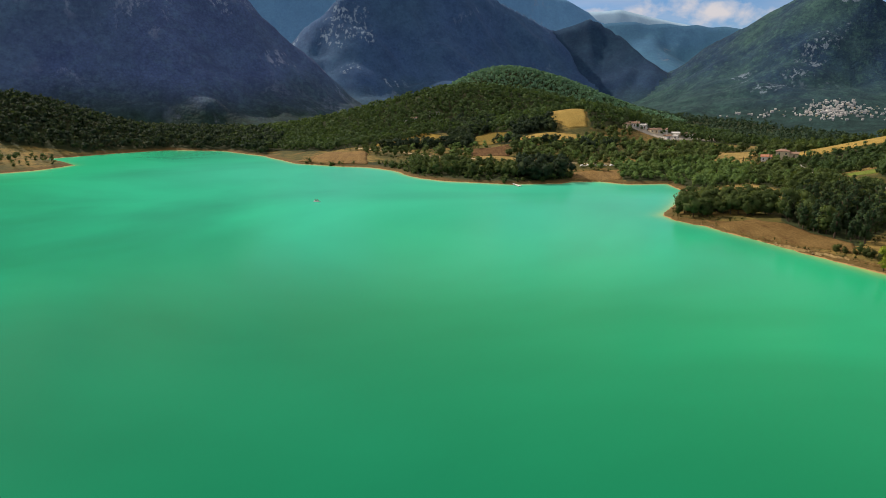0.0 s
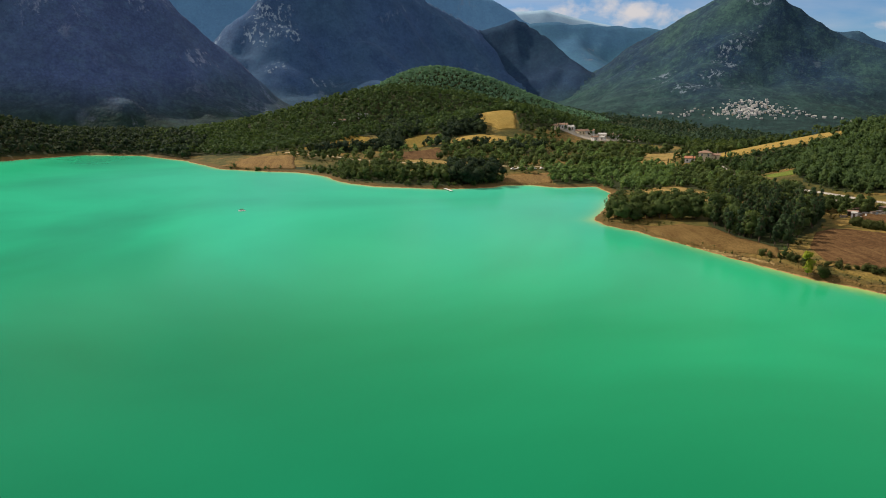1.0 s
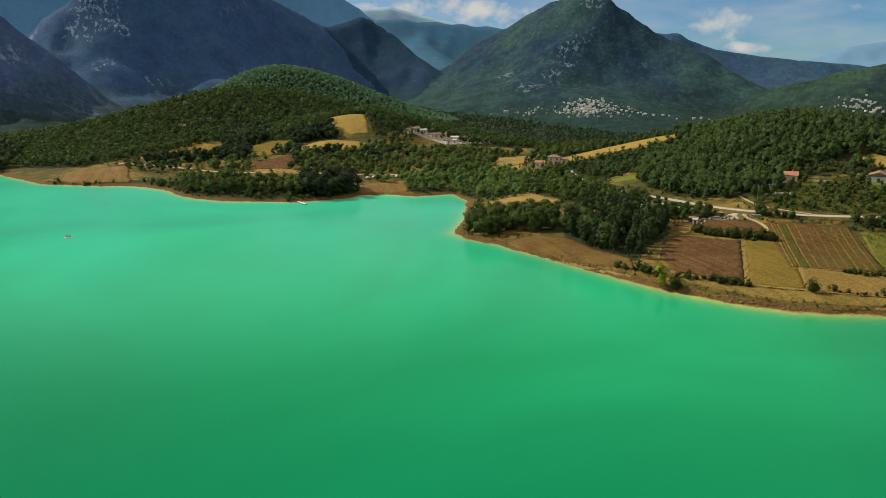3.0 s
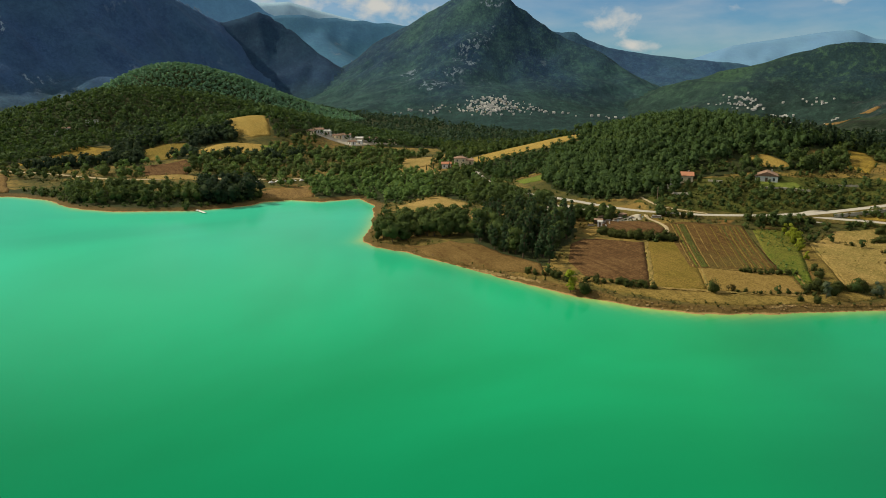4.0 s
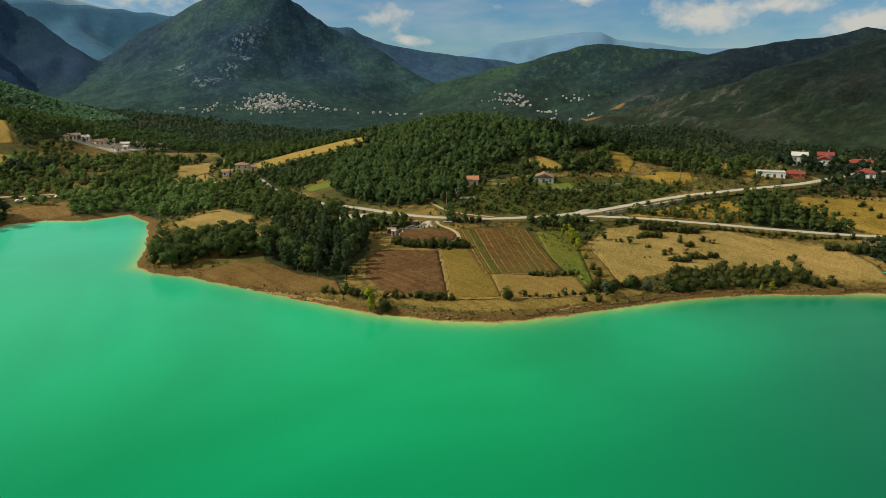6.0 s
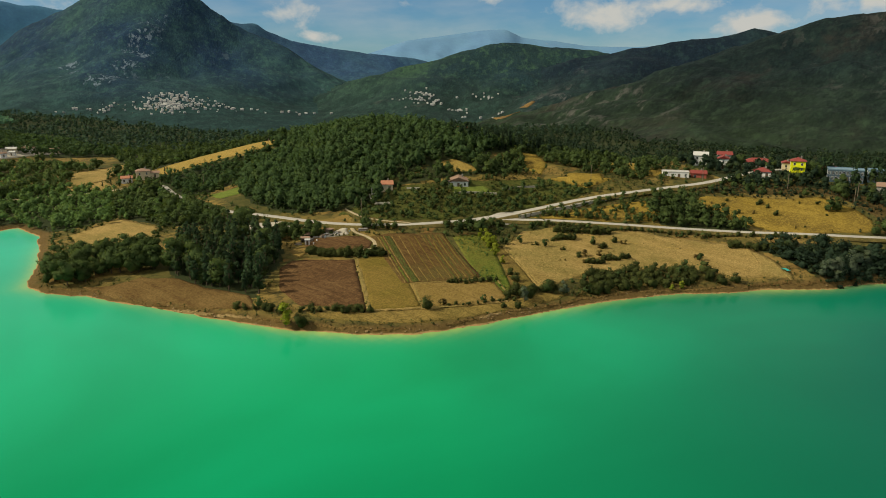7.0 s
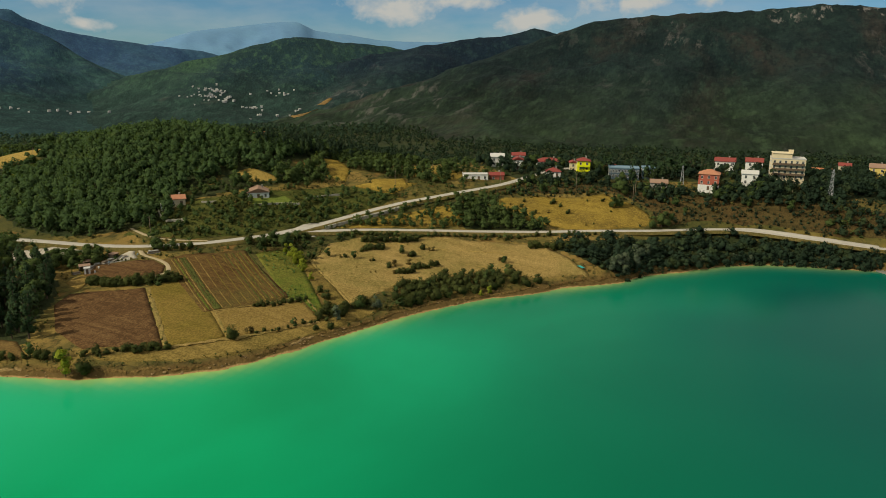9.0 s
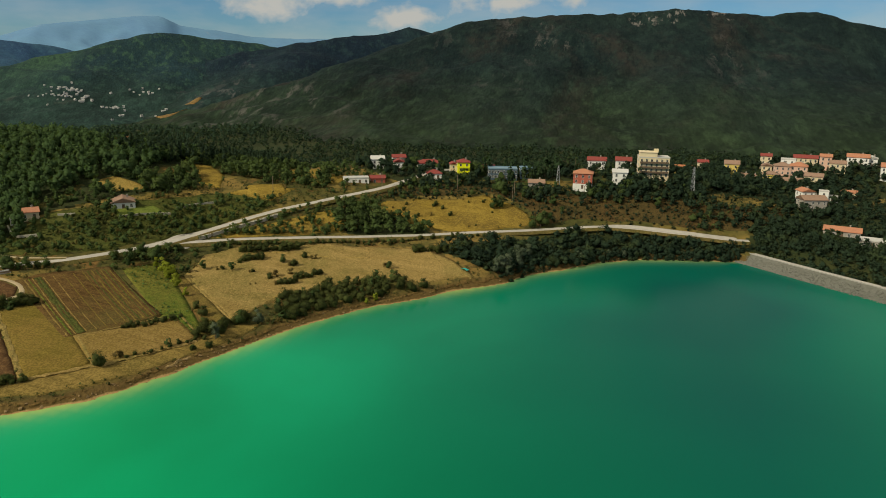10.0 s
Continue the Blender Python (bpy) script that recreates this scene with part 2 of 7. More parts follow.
def lowland(x, y):
    """Height of fields, hills and lake bed."""
    d = shore_distance(x, y)
    d = d + (fbm(x, y, 14, 3) - 0.5) * 5 * np.clip(1 - abs(d) / 30, 0, 1) * np.clip((d + 40) / 40, 0, 1)
    dp = np.maximum(d, 0)
    z = 1.2 * (1 - np.exp(-dp / 0.9)) + 10.0 * (1 - np.exp(-dp / 60))
    hills = 0
    for cx, cy, rx, ry, turn, h in HILLS:
        c, s = math.cos(radians(turn)), math.sin(radians(turn))
        u, v = ((x - cx) * c + (y - cy) * s) / rx, (-(x - cx) * s + (y - cy) * c) / ry
        hills = hills + h * np.exp(-(u * u + v * v))
    z = z + hills * (1 - np.exp(-dp / 25))
    z = z + (fbm(x, y, 45, 4) - 0.5) * 2.2 * np.clip((d - 8) / 60, 0, 1)
    # the dam stands in the lake's southern gap, with low ground behind it
    along, across = (399 - x) * 0.711 + (3 - y) * 0.703, (x - 399) * 0.703 - (y - 3) * 0.711
    cut = np.clip((along - 2) / 16, 0, 1) * np.clip((across + 5) / 4, 0, 1) * np.clip((25 - across) / 8, 0, 1)
    z = z * (1 - cut) + np.minimum(z, -0.8) * cut
    return np.where(d > 0, z, np.maximum(d * 0.22, -7.0))


def mountains(x, y):
    """Height of the mountains and the number of the one that stands highest."""
    wx = x + (fbm(x, y, 420, 3) - 0.5) * 150
    wy = y + (fbm(x + 900, y - 400, 420, 3) - 0.5) * 150
    rough = fbm(x, y, 260, 5, True)
    gully = fbm(x - 300, y + 700, 85, 4, True) - 0.55
    top, which = np.full(x.shape, -200.0), np.zeros(x.shape, int)
    crumble = fbm(x + 120, y + 310, 34, 3, True) - 0.5
    for n, (steep, foot, share, depth, lines) in enumerate(RIDGES.values()):
        z = np.full(x.shape, -300.0)
        for k, line in enumerate(lines):
            pts = [(r * math.sin(radians(a)), r * math.cos(radians(a)), EYE_LEVEL + r * math.tan(radians(e))) for a, r, e in line]
            side = np.full(x.shape, -300.0)
            for (ax, ay, az), (bx, by, bz) in zip(pts, pts[1:]):
                dx, dy = bx - ax, by - ay
                s = np.clip(((x - ax) * dx + (y - ay) * dy) / (dx * dx + dy * dy), 0, 1)
                near = np.hypot(x - ax - s * dx, y - ay - s * dy)
                s2 = np.clip(((wx - ax) * dx + (wy - ay) * dy) / (dx * dx + dy * dy), 0, 1)
                warped = np.hypot(wx - ax - s2 * dx, wy - ay - s2 * dy)
                mix = np.clip(near / 220, 0, 1) if k == 0 else 0.75
                dist = near * (1 - mix) + warped * mix
                if k:
                    dist = (np.sqrt(dist * dist + 60 * 60) - 60) / 0.7
                crest = (az + (bz - az) * s + 40) * (1.0 if k == 0 else 0.90)
                fall = (1 - share) * np.exp(-(dist / steep) ** 1.2) + share * np.exp(-(dist / foot) ** 1.15)
                off = np.clip(dist / 200, 0, 1)
                carve = ((rough - 0.55) * depth * crest * 0.8 + gully * depth * 34) * off * fall
                side = np.maximum(side, crest * fall - 40 + carve)
            # spurs run softly into the flank
            join = np.clip(0.5 + (side - z) / 80, 0, 1)
            z = z + (side - z) * join + 40 * join * (1 - join) * (k > 0)
        z = z + (gully * 7 + crumble * 6) * depth * np.clip(z / 40, 0, 1)
        which = np.where(z > top, n, which)
        top = np.maximum(top, z)
    return top, which


def height(x, y):
    x, y = np.atleast_1d(np.asarray(x, float)), np.atleast_1d(np.asarray(y, float))
    low = lowland(x, y)
    d = shore_distance(x, y)
    high, which = mountains(x, y)
    far = np.clip((d - 60) / 200, 0, 1)
    high = np.where(d > 0, high * far - 30 * (1 - far), -99)
    return np.maximum(low, high), np.where(high > low, which, -1)
# ---- end of terrain

# ---------------------------------------------------------------- materials
class Nodes:
    """Short hand for building a node material."""

    def __init__(self, name):
        self.mat = bpy.data.materials.new(name)
        self.mat.use_nodes = True
        self.tree = self.mat.node_tree
        self.bsdf = self.tree.nodes["Principled BSDF"]
        self.geo = self.tree.nodes.new("ShaderNodeNewGeometry")
        self.where = self.geo.outputs["Position"]

    def link(self, a, b):
        self.tree.links.new(a, b)

    def noise(self, scale, detail=6.0, rough=0.6, distort=0.0, stretch=None):
        n = self.tree.nodes.new("ShaderNodeTexNoise")
        n.inputs["Scale"].default_value, n.inputs["Detail"].default_value = scale, detail
        n.inputs["Roughness"].default_value, n.inputs["Distortion"].default_value = rough, distort
        src = self.where
        if stretch:
            m = self.tree.nodes.new("ShaderNodeMapping")
            m.inputs["Rotation"].default_value = (0, 0, radians(stretch[0]))
            m.inputs["Scale"].default_value = stretch[1]
            self.link(src, m.inputs["Vector"])
            src = m.outputs["Vector"]
        self.link(src, n.inputs["Vector"])
        return n.outputs["Fac"]

    def cells(self, scale, out="Distance"):
        n = self.tree.nodes.new("ShaderNodeTexVoronoi")
        n.inputs["Scale"].default_value = scale
        self.link(self.where, n.inputs["Vector"])
        return n.outputs[out]

    def view_stretch(self, azimuth, pull):
        """Stretches the patterns along an azimuth, to look even in the camera's view."""
        n = self.tree.nodes.new("ShaderNodeMapping")
        n.vector_type = "TEXTURE"
        n.inputs["Rotation"].default_value = (0, 0, -radians(azimuth))
        n.inputs["Scale"].default_value = (1.0, pull, 1.0)
        self.link(self.geo.outputs["Position"], n.inputs["Vector"])
        self.where = n.outputs["Vector"]

    def ramp(self, fac, stops):
        n = self.tree.nodes.new("ShaderNodeValToRGB")
        e = n.color_ramp.elements
        while len(e) < len(stops):
            e.new(0.5)
        for el, (pos, col) in zip(e, stops):
            el.position = pos
            el.color = (col, col, col, 1) if isinstance(col, (int, float)) else (*col, 1)
        self.link(fac, n.inputs["Fac"])
        return n.outputs["Color"]

    def mix(self, fac, a, b, how="MIX"):
        n = self.tree.nodes.new("ShaderNodeMix")
        n.data_type, n.blend_type = "RGBA", how
        for sock, v in ((n.inputs[0], fac), (n.inputs[6], a), (n.inputs[7], b)):
            if isinstance(v, (int, float)):
                sock.default_value = v if sock == n.inputs[0] else (v, v, v, 1)
            elif isinstance(v, tuple):
                sock.default_value = (*v, 1)
            else:
                self.link(v, sock)
        return n.outputs[2]

    def math(self, op, a, b=0.0):
        n = self.tree.nodes.new("ShaderNodeMath")
        n.operation = op
        for sock, v in zip(n.inputs, (a, b)):
            if isinstance(v, (int, float)):
                sock.default_value = v
            else:
                self.link(v, sock)
        return n.outputs[0]

    def axis(self, which, out="Position"):
        n = self.tree.nodes.new("ShaderNodeSeparateXYZ")
        self.link(self.geo.outputs[out], n.inputs[0])
        return n.outputs[which]

    def attribute(self, name):
        n = self.tree.nodes.new("ShaderNodeAttribute")
        n.attribute_name = name
        return n.outputs["Fac"]

    def bump(self, fac, strength, distance):
        n = self.tree.nodes.new("ShaderNodeBump")
        n.inputs["Strength"].default_value, n.inputs["Distance"].default_value = strength, distance
        self.link(fac, n.inputs["Height"])
        self.link(n.outputs["Normal"], self.bsdf.inputs["Normal"])

    def done(self, color, rough=0.9, spec=0.2, metal=0.0):
        b = self.bsdf
        if isinstance(color, tuple):
            b.inputs["Base Color"].default_value = (*color, 1)
        else:
            self.link(color, b.inputs["Base Color"])
        if isinstance(rough, (int, float)):
            b.inputs["Roughness"].default_value = rough
        else:
            self.link(rough, b.inputs["Roughness"])
        b.inputs["Specular IOR Level"].default_value, b.inputs["Metallic"].default_value = spec, metal
        return self.mat


def plain(name, color, rough=0.8, spec=0.3, metal=0.0, vary=0.18, scale=1.5):
    """A painted or built surface with a little grain and staining."""
    m = Nodes(name)
    f = m.noise(scale, 5)
    g = m.noise(scale * 0.17, 3)
    dark, light = tuple(c * (1 - vary) for c in color), tuple(min(1, c * (1 + vary)) for c in color)
    col = m.mix(f, dark, light)
    col = m.mix(m.math("MULTIPLY", g, 0.35), col, tuple(c * 0.7 for c in color))
    return m.done(col, rough, spec, metal)


def ground_material():
    m = Nodes("ground")
    a, b, c = m.noise(0.018, 5), m.noise(0.09, 6), m.noise(0.7, 5)
    col = m.ramp(a, [(0.36, (0.040, 0.048, 0.011)), (0.46, (0.095, 0.082, 0.019)), (0.56, (0.25, 0.165, 0.042)), (0.76, (0.14, 0.078, 0.026))])
    col = m.mix(m.ramp(b, [(0.44, 0.0), (0.62, 0.65)]), col, (0.048, 0.054, 0.013))
    col = m.mix(m.math("MULTIPLY", c, 0.35), col, (0.13, 0.10, 0.035))
    # small dark scrub and bare ochre spots
    col = m.mix(m.ramp(m.noise(0.24, 5, 0.7, 0.5), [(0.50, 0.0), (0.60, 0.75)]), col, (0.035, 0.036, 0.012))
    col = m.mix(m.ramp(m.noise(0.06, 5, 0.65, 0.4), [(0.58, 0.0), (0.68, 0.8)]), col, (0.20, 0.11, 0.032))
    # darker green ground inside the wood outlines and over the far plain
    dark_floor = m.mix(c, (0.016, 0.026, 0.010), (0.032, 0.042, 0.015))
    col = m.mix(m.ramp(m.math("ADD", m.attribute("dark_floor"), m.math("MULTIPLY", m.math("SUBTRACT", b, 0.5), 0.8)), [(0.35, 0.0), (0.65, 0.92)]), col, dark_floor)
    bank = m.math("ADD", m.attribute("shore"), m.math("MULTIPLY", m.math("SUBTRACT", m.noise(0.16, 5, 0.65), 0.5), 0.5))
    soil_tone = m.mix(c, (0.056, 0.034, 0.011), (0.165, 0.106, 0.034))
    col = m.mix(m.ramp(bank, [(0.58, 0.0), (0.88, 1.0)]), col, soil_tone)
    sand = m.mix(c, (0.22, 0.125, 0.045), (0.47, 0.31, 0.13))
    wet = m.math("ADD", m.axis(2), m.math("MULTIPLY", m.math("SUBTRACT", m.noise(0.10, 6, 0.7), 0.5), 1.3))
    beach = m.math("MULTIPLY", m.ramp(wet, [(0.10, 1.0), (0.36, 0.0)]), m.ramp(m.attribute("shore"), [(0.3, 0.0), (0.5, 1.0)]))
    col = m.mix(beach, col, sand)
    m.bump(m.noise(0.9, 8), 0.7, 0.8)
    return m.done(col, 0.95, 0.1)


def forest_slope(name, rock_amount, tone, rock_tone=(0.30, 0.29, 0.28), patch_tone=(0.07, 0.105, 0.035), grain=0.6, rust=None, relief=0.4, cliffs=(), low=None, fall=(0, 2.4)):
    """A wooded mountain flank with limestone showing through on the steep parts, and a greener foot."""
    m = Nodes(name)
    # azimuth and stretch are set against the foreshortening seen by the camera
    m.view_stretch(*fall)
    clump = m.cells(0.24)
    big, mid = m.noise(0.0035, 5), m.noise(0.02, 6)
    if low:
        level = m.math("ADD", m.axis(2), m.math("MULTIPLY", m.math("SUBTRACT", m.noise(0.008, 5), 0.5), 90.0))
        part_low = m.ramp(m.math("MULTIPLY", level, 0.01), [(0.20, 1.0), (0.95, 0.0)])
        patch_tone = m.mix(part_low, patch_tone, tuple(c * 1.5 for c in low))
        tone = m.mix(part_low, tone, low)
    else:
        tone, patch_tone = m.mix(0.0, tone, tone), m.mix(0.0, patch_tone, patch_tone)
    # crown cells darken outwards: the dark gaps between trees put into the colour
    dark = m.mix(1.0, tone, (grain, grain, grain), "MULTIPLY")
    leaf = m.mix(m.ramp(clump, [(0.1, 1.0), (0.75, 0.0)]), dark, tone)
    leaf = m.mix(m.ramp(big, [(0.42, 0.0), (0.62, 0.85)]), leaf, patch_tone)
    if rust:
        leaf = m.mix(m.ramp(m.noise(0.0048, 6, 0.65, 0.8), [(0.50, 0.0), (0.64, 0.8)]), leaf, rust)
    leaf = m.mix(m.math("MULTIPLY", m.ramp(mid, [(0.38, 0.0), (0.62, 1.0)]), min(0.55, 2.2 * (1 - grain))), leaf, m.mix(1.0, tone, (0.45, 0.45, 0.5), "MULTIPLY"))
    leaf = m.mix(m.ramp(m.noise(0.07, 5, 0.7), [(0.50, 0.0), (0.64, 0.9 * (1 - grain) ** 0.8)]), leaf, m.mix(1.0, patch_tone, (1.5, 1.5, 1.4), "MULTIPLY"))
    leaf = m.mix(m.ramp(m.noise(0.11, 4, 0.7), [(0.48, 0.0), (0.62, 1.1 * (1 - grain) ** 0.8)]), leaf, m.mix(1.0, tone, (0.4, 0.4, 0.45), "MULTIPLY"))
    steep = m.ramp(m.axis(2, "Normal"), [(0.55, 1.0), (0.9, 0.0)])
    streak = m.noise(0.03, 9, 0.74, 0.25, (15, (1.0, 1.0, 0.4)))
    patch = m.noise(0.0055, 4, 0.5)
    f = m.math("MULTIPLY", m.ramp(streak, [(0.54, 0.0), (0.60, 1.0)]), m.ramp(patch, [(0.62 - rock_amount, 0.0), (0.72 - rock_amount, 1.0)]))
    f = m.math("MULTIPLY", f, m.math("ADD", m.math("MULTIPLY", steep, 0.7), 0.35))
    # bare outcrops that stand out of the woods in many small blocks
    for cx, cy, cz, reach in cliffs:
        far = m.tree.nodes.new("ShaderNodeVectorMath")
        far.operation = "DISTANCE"
        far.inputs[1].default_value = (cx, cy, cz)
        m.link(m.geo.outputs["Position"], far.inputs[0])
        edge = m.math("ADD", m.math("MULTIPLY", far.outputs["Value"], 1 / reach), m.math("MULTIPLY", m.math("SUBTRACT", m.noise(0.022, 6, 0.65), 0.5), 3.0))
        ribs = m.ramp(m.noise(0.10, 4, 0.7, 0.3, (15, (1.0, 1.0, 0.45))), [(0.535, 0.0), (0.585, 0.95)])
        f = m.math("MAXIMUM", f, m.math("MULTIPLY", m.ramp(edge, [(0.75, 1.0), (1.15, 0.0)]), ribs))
    rock = m.mix(m.noise(0.12, 6, 0.7), tuple(c * 0.45 for c in rock_tone), rock_tone)
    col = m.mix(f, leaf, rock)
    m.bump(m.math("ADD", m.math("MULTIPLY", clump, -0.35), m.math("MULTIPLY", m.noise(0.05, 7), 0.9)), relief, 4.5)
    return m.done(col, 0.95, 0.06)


def water_material():
    m = Nodes("lake_water")
    shallow = m.attribute("shallow")
    drift = m.noise(0.0055, 4, 0.5, 0.6)
    deep = m.mix(m.ramp(drift, [(0.32, 0.0), (0.60, 1.0)]), (0.0, 0.215, 0.076), (0.002, 0.42, 0.178))
    deep = m.mix(m.attribute("edge_shade"), deep, (0.0, 0.190, 0.056))
    deep = m.mix(m.attribute("sky_sheen"), deep, (0.086, 0.55, 0.43))
    deep = m.mix(m.attribute("depth"), deep, (0.001, 0.078, 0.060))
    col = m.mix(shallow, deep, (0.42, 0.46, 0.12))
    ripple = m.noise(0.55, 6, 0.65, 0.0, (20, (1.0, 0.35, 1.0)))
    m.bump(ripple, 0.05, 0.2)
    return m.done(col, m.math("ADD", m.math("MULTIPLY", m.noise(0.012, 3), 0.10), 0.12), 0.025)


MAT_GROUND = ground_material()
MAT_WATER = water_material()
# the haze of distance is put into the bluish and pale slope tones
MAT_SLOPE = {
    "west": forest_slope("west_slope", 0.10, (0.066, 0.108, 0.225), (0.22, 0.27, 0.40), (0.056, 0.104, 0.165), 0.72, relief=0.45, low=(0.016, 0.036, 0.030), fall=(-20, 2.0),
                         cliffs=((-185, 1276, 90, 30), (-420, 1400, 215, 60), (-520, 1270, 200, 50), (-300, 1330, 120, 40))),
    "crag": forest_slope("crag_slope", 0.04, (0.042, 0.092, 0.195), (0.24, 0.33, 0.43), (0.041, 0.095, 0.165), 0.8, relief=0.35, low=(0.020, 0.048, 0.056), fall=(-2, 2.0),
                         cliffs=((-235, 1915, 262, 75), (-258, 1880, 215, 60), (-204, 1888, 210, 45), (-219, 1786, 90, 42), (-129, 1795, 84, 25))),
    # the crag's woods again, darker: cloud shadow put into the colour
    "shoulder": forest_slope("shaded_shoulder_slope", 0.02, (0.021, 0.050, 0.105), (0.26, 0.34, 0.42), (0.022, 0.056, 0.092), 0.8, relief=0.35, low=(0.016, 0.040, 0.050), fall=(13, 2.0)),
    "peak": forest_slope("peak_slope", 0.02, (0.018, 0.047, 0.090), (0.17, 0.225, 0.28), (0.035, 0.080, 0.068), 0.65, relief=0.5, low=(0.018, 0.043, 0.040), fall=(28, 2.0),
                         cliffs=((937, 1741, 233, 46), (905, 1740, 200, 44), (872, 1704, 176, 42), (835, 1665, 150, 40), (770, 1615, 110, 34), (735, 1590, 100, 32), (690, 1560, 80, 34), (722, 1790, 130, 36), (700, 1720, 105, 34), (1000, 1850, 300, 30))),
    "pass": forest_slope("pass_slope", 0.0, (0.034, 0.078, 0.150), patch_tone=(0.038, 0.090, 0.125), grain=0.75, relief=0.4, low=(0.022, 0.056, 0.058), fall=(38, 2.4)),
    "east": forest_slope("east_slope", 0.03, (0.018, 0.043, 0.052), (0.26, 0.24, 0.20), (0.036, 0.074, 0.040), 0.6, relief=0.45, low=(0.018, 0.038, 0.031), fall=(54, 2.6)),
    # the whole ridge is coloured darker to hold a cloud's shadow
    "knoll": forest_slope("shaded_knoll_slope", 0.05, (0.011, 0.023, 0.036), (0.2, 0.19, 0.18), (0.016, 0.033, 0.034), 0.6, relief=0.45, low=(0.018, 0.036, 0.028), fall=(64, 2.6)),
    # cloud shade put into a dark tone, the sunlit foot into a greener one
    "south": forest_slope("shaded_south_slope", 0.10, (0.010, 0.021, 0.022), (0.18, 0.165, 0.15), (0.015, 0.027, 0.023), 0.55, (0.034, 0.027, 0.022), 0.55, fall=(86, 2.8), low=(0.019, 0.031, 0.016),
                          cliffs=((1290, 60, 172, 26), (1296, 10, 176, 24), (1292, -60, 172, 22))),
    "blue": forest_slope("blue_slope", 0.02, (0.098, 0.225, 0.38), patch_tone=(0.105, 0.24, 0.39), grain=0.92, relief=0.1),
    "saddle": forest_slope("saddle_slope", 0.0, (0.044, 0.120, 0.21), patch_tone=(0.050, 0.135, 0.20), grain=0.9, relief=0.2, low=(0.026, 0.070, 0.095)),
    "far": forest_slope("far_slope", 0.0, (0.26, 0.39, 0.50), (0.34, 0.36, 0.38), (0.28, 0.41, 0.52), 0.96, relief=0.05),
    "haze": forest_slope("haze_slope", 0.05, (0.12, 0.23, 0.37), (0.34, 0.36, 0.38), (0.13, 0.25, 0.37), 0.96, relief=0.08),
}


# ---------------------------------------------------------------- land and lake
def mesh_from(name, verts, faces, material, smooth=True, normals=None):
    me = bpy.data.meshes.new(name)
    verts, faces = np.asarray(verts, np.float32), np.asarray(faces, np.int32)
    k = faces.shape[1]
    me.vertices.add(len(verts))
    me.vertices.foreach_set("co", verts.ravel())
    me.loops.add(faces.size)
    me.loops.foreach_set("vertex_index", faces.ravel())
    me.polygons.add(len(faces))
    me.polygons.foreach_set("loop_start", np.arange(0, faces.size, k, dtype=np.int32))
    me.polygons.foreach_set("loop_total", np.full(len(faces), k, np.int32))
    me.polygons.foreach_set("use_smooth", np.full(len(faces), smooth))
    me.materials.append(material)
    me.update(calc_edges=True)
    if normals is not None:
        me.normals_split_custom_set_from_vertices(normals.astype(np.float32))
    return me


def build_land():
    cx, cy = 20.0, 30.0
    az = np.concatenate([np.arange(-37, 112, 0.28), np.arange(112, 323, 4.0)])
    rad = np.concatenate([[2, 60, 120], np.geomspace(150, 700, 260), np.geomspace(706, 4950, 250)])
    a, r = np.meshgrid(np.radians(az), rad, indexing="ij")
    x, y = (cx + r * np.sin(a)).ravel(), (cy + r * np.cos(a)).ravel()
    z, which = height(x, y)
    na, nr = len(az), len(rad)
    i, j = np.meshgrid(np.arange(na), np.arange(nr - 1), indexing="ij")
    i2 = (i + 1) % na
    quads = np.stack([i * nr + j, i * nr + j + 1, i2 * nr + j + 1, i2 * nr + j], -1).reshape(-1, 4)[:, ::-1]
    verts = np.stack([x, y, z], 1)
    owner = which[quads].max(1)
    names = list(RIDGES)
    for n in range(-1, len(names)):
        pick = quads[owner == n]
        if not len(pick):
            continue
        used, back = np.unique(pick, return_inverse=True)
        if n < 0:
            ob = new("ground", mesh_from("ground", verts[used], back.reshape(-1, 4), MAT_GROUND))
            att = ob.data.attributes.new("shore", "FLOAT", "POINT")
            att.data.foreach_set("value", np.clip(1 - shore_distance(x[used], y[used]) / 14, 0, 1).astype(np.float32))
            tagged(ob, "dry grass, scrub and sandy shore round the lake", "ground", kind="structure")
        else:
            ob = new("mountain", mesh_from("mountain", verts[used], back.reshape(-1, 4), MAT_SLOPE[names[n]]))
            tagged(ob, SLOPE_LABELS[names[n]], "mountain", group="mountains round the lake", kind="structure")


SLOPE_LABELS = {
    "west": "steep dark mountain of woods and grey cliffs",
    "crag": "high wooded mountain with a pale limestone crag",
    "shoulder": "dark wooded shoulder with a small rounded top",
    "peak": "pointed mountain with pale rock ribs above a village",
    "pass": "long blue wooded ridge behind the pointed mountain",
    "east": "rounded green hill with scattered houses below",
    "knoll": "dark wooded ridge with a small round knoll",
    "south": "broad dark wooded mountain above the town",
    "blue": "tall hazy blue mountain behind the nearer ones",
    "saddle": "blue hazy saddle between two mountains",
    "far": "distant mountain with pale haze in its colour",
    "haze": "distant pale blue mountain range",
}


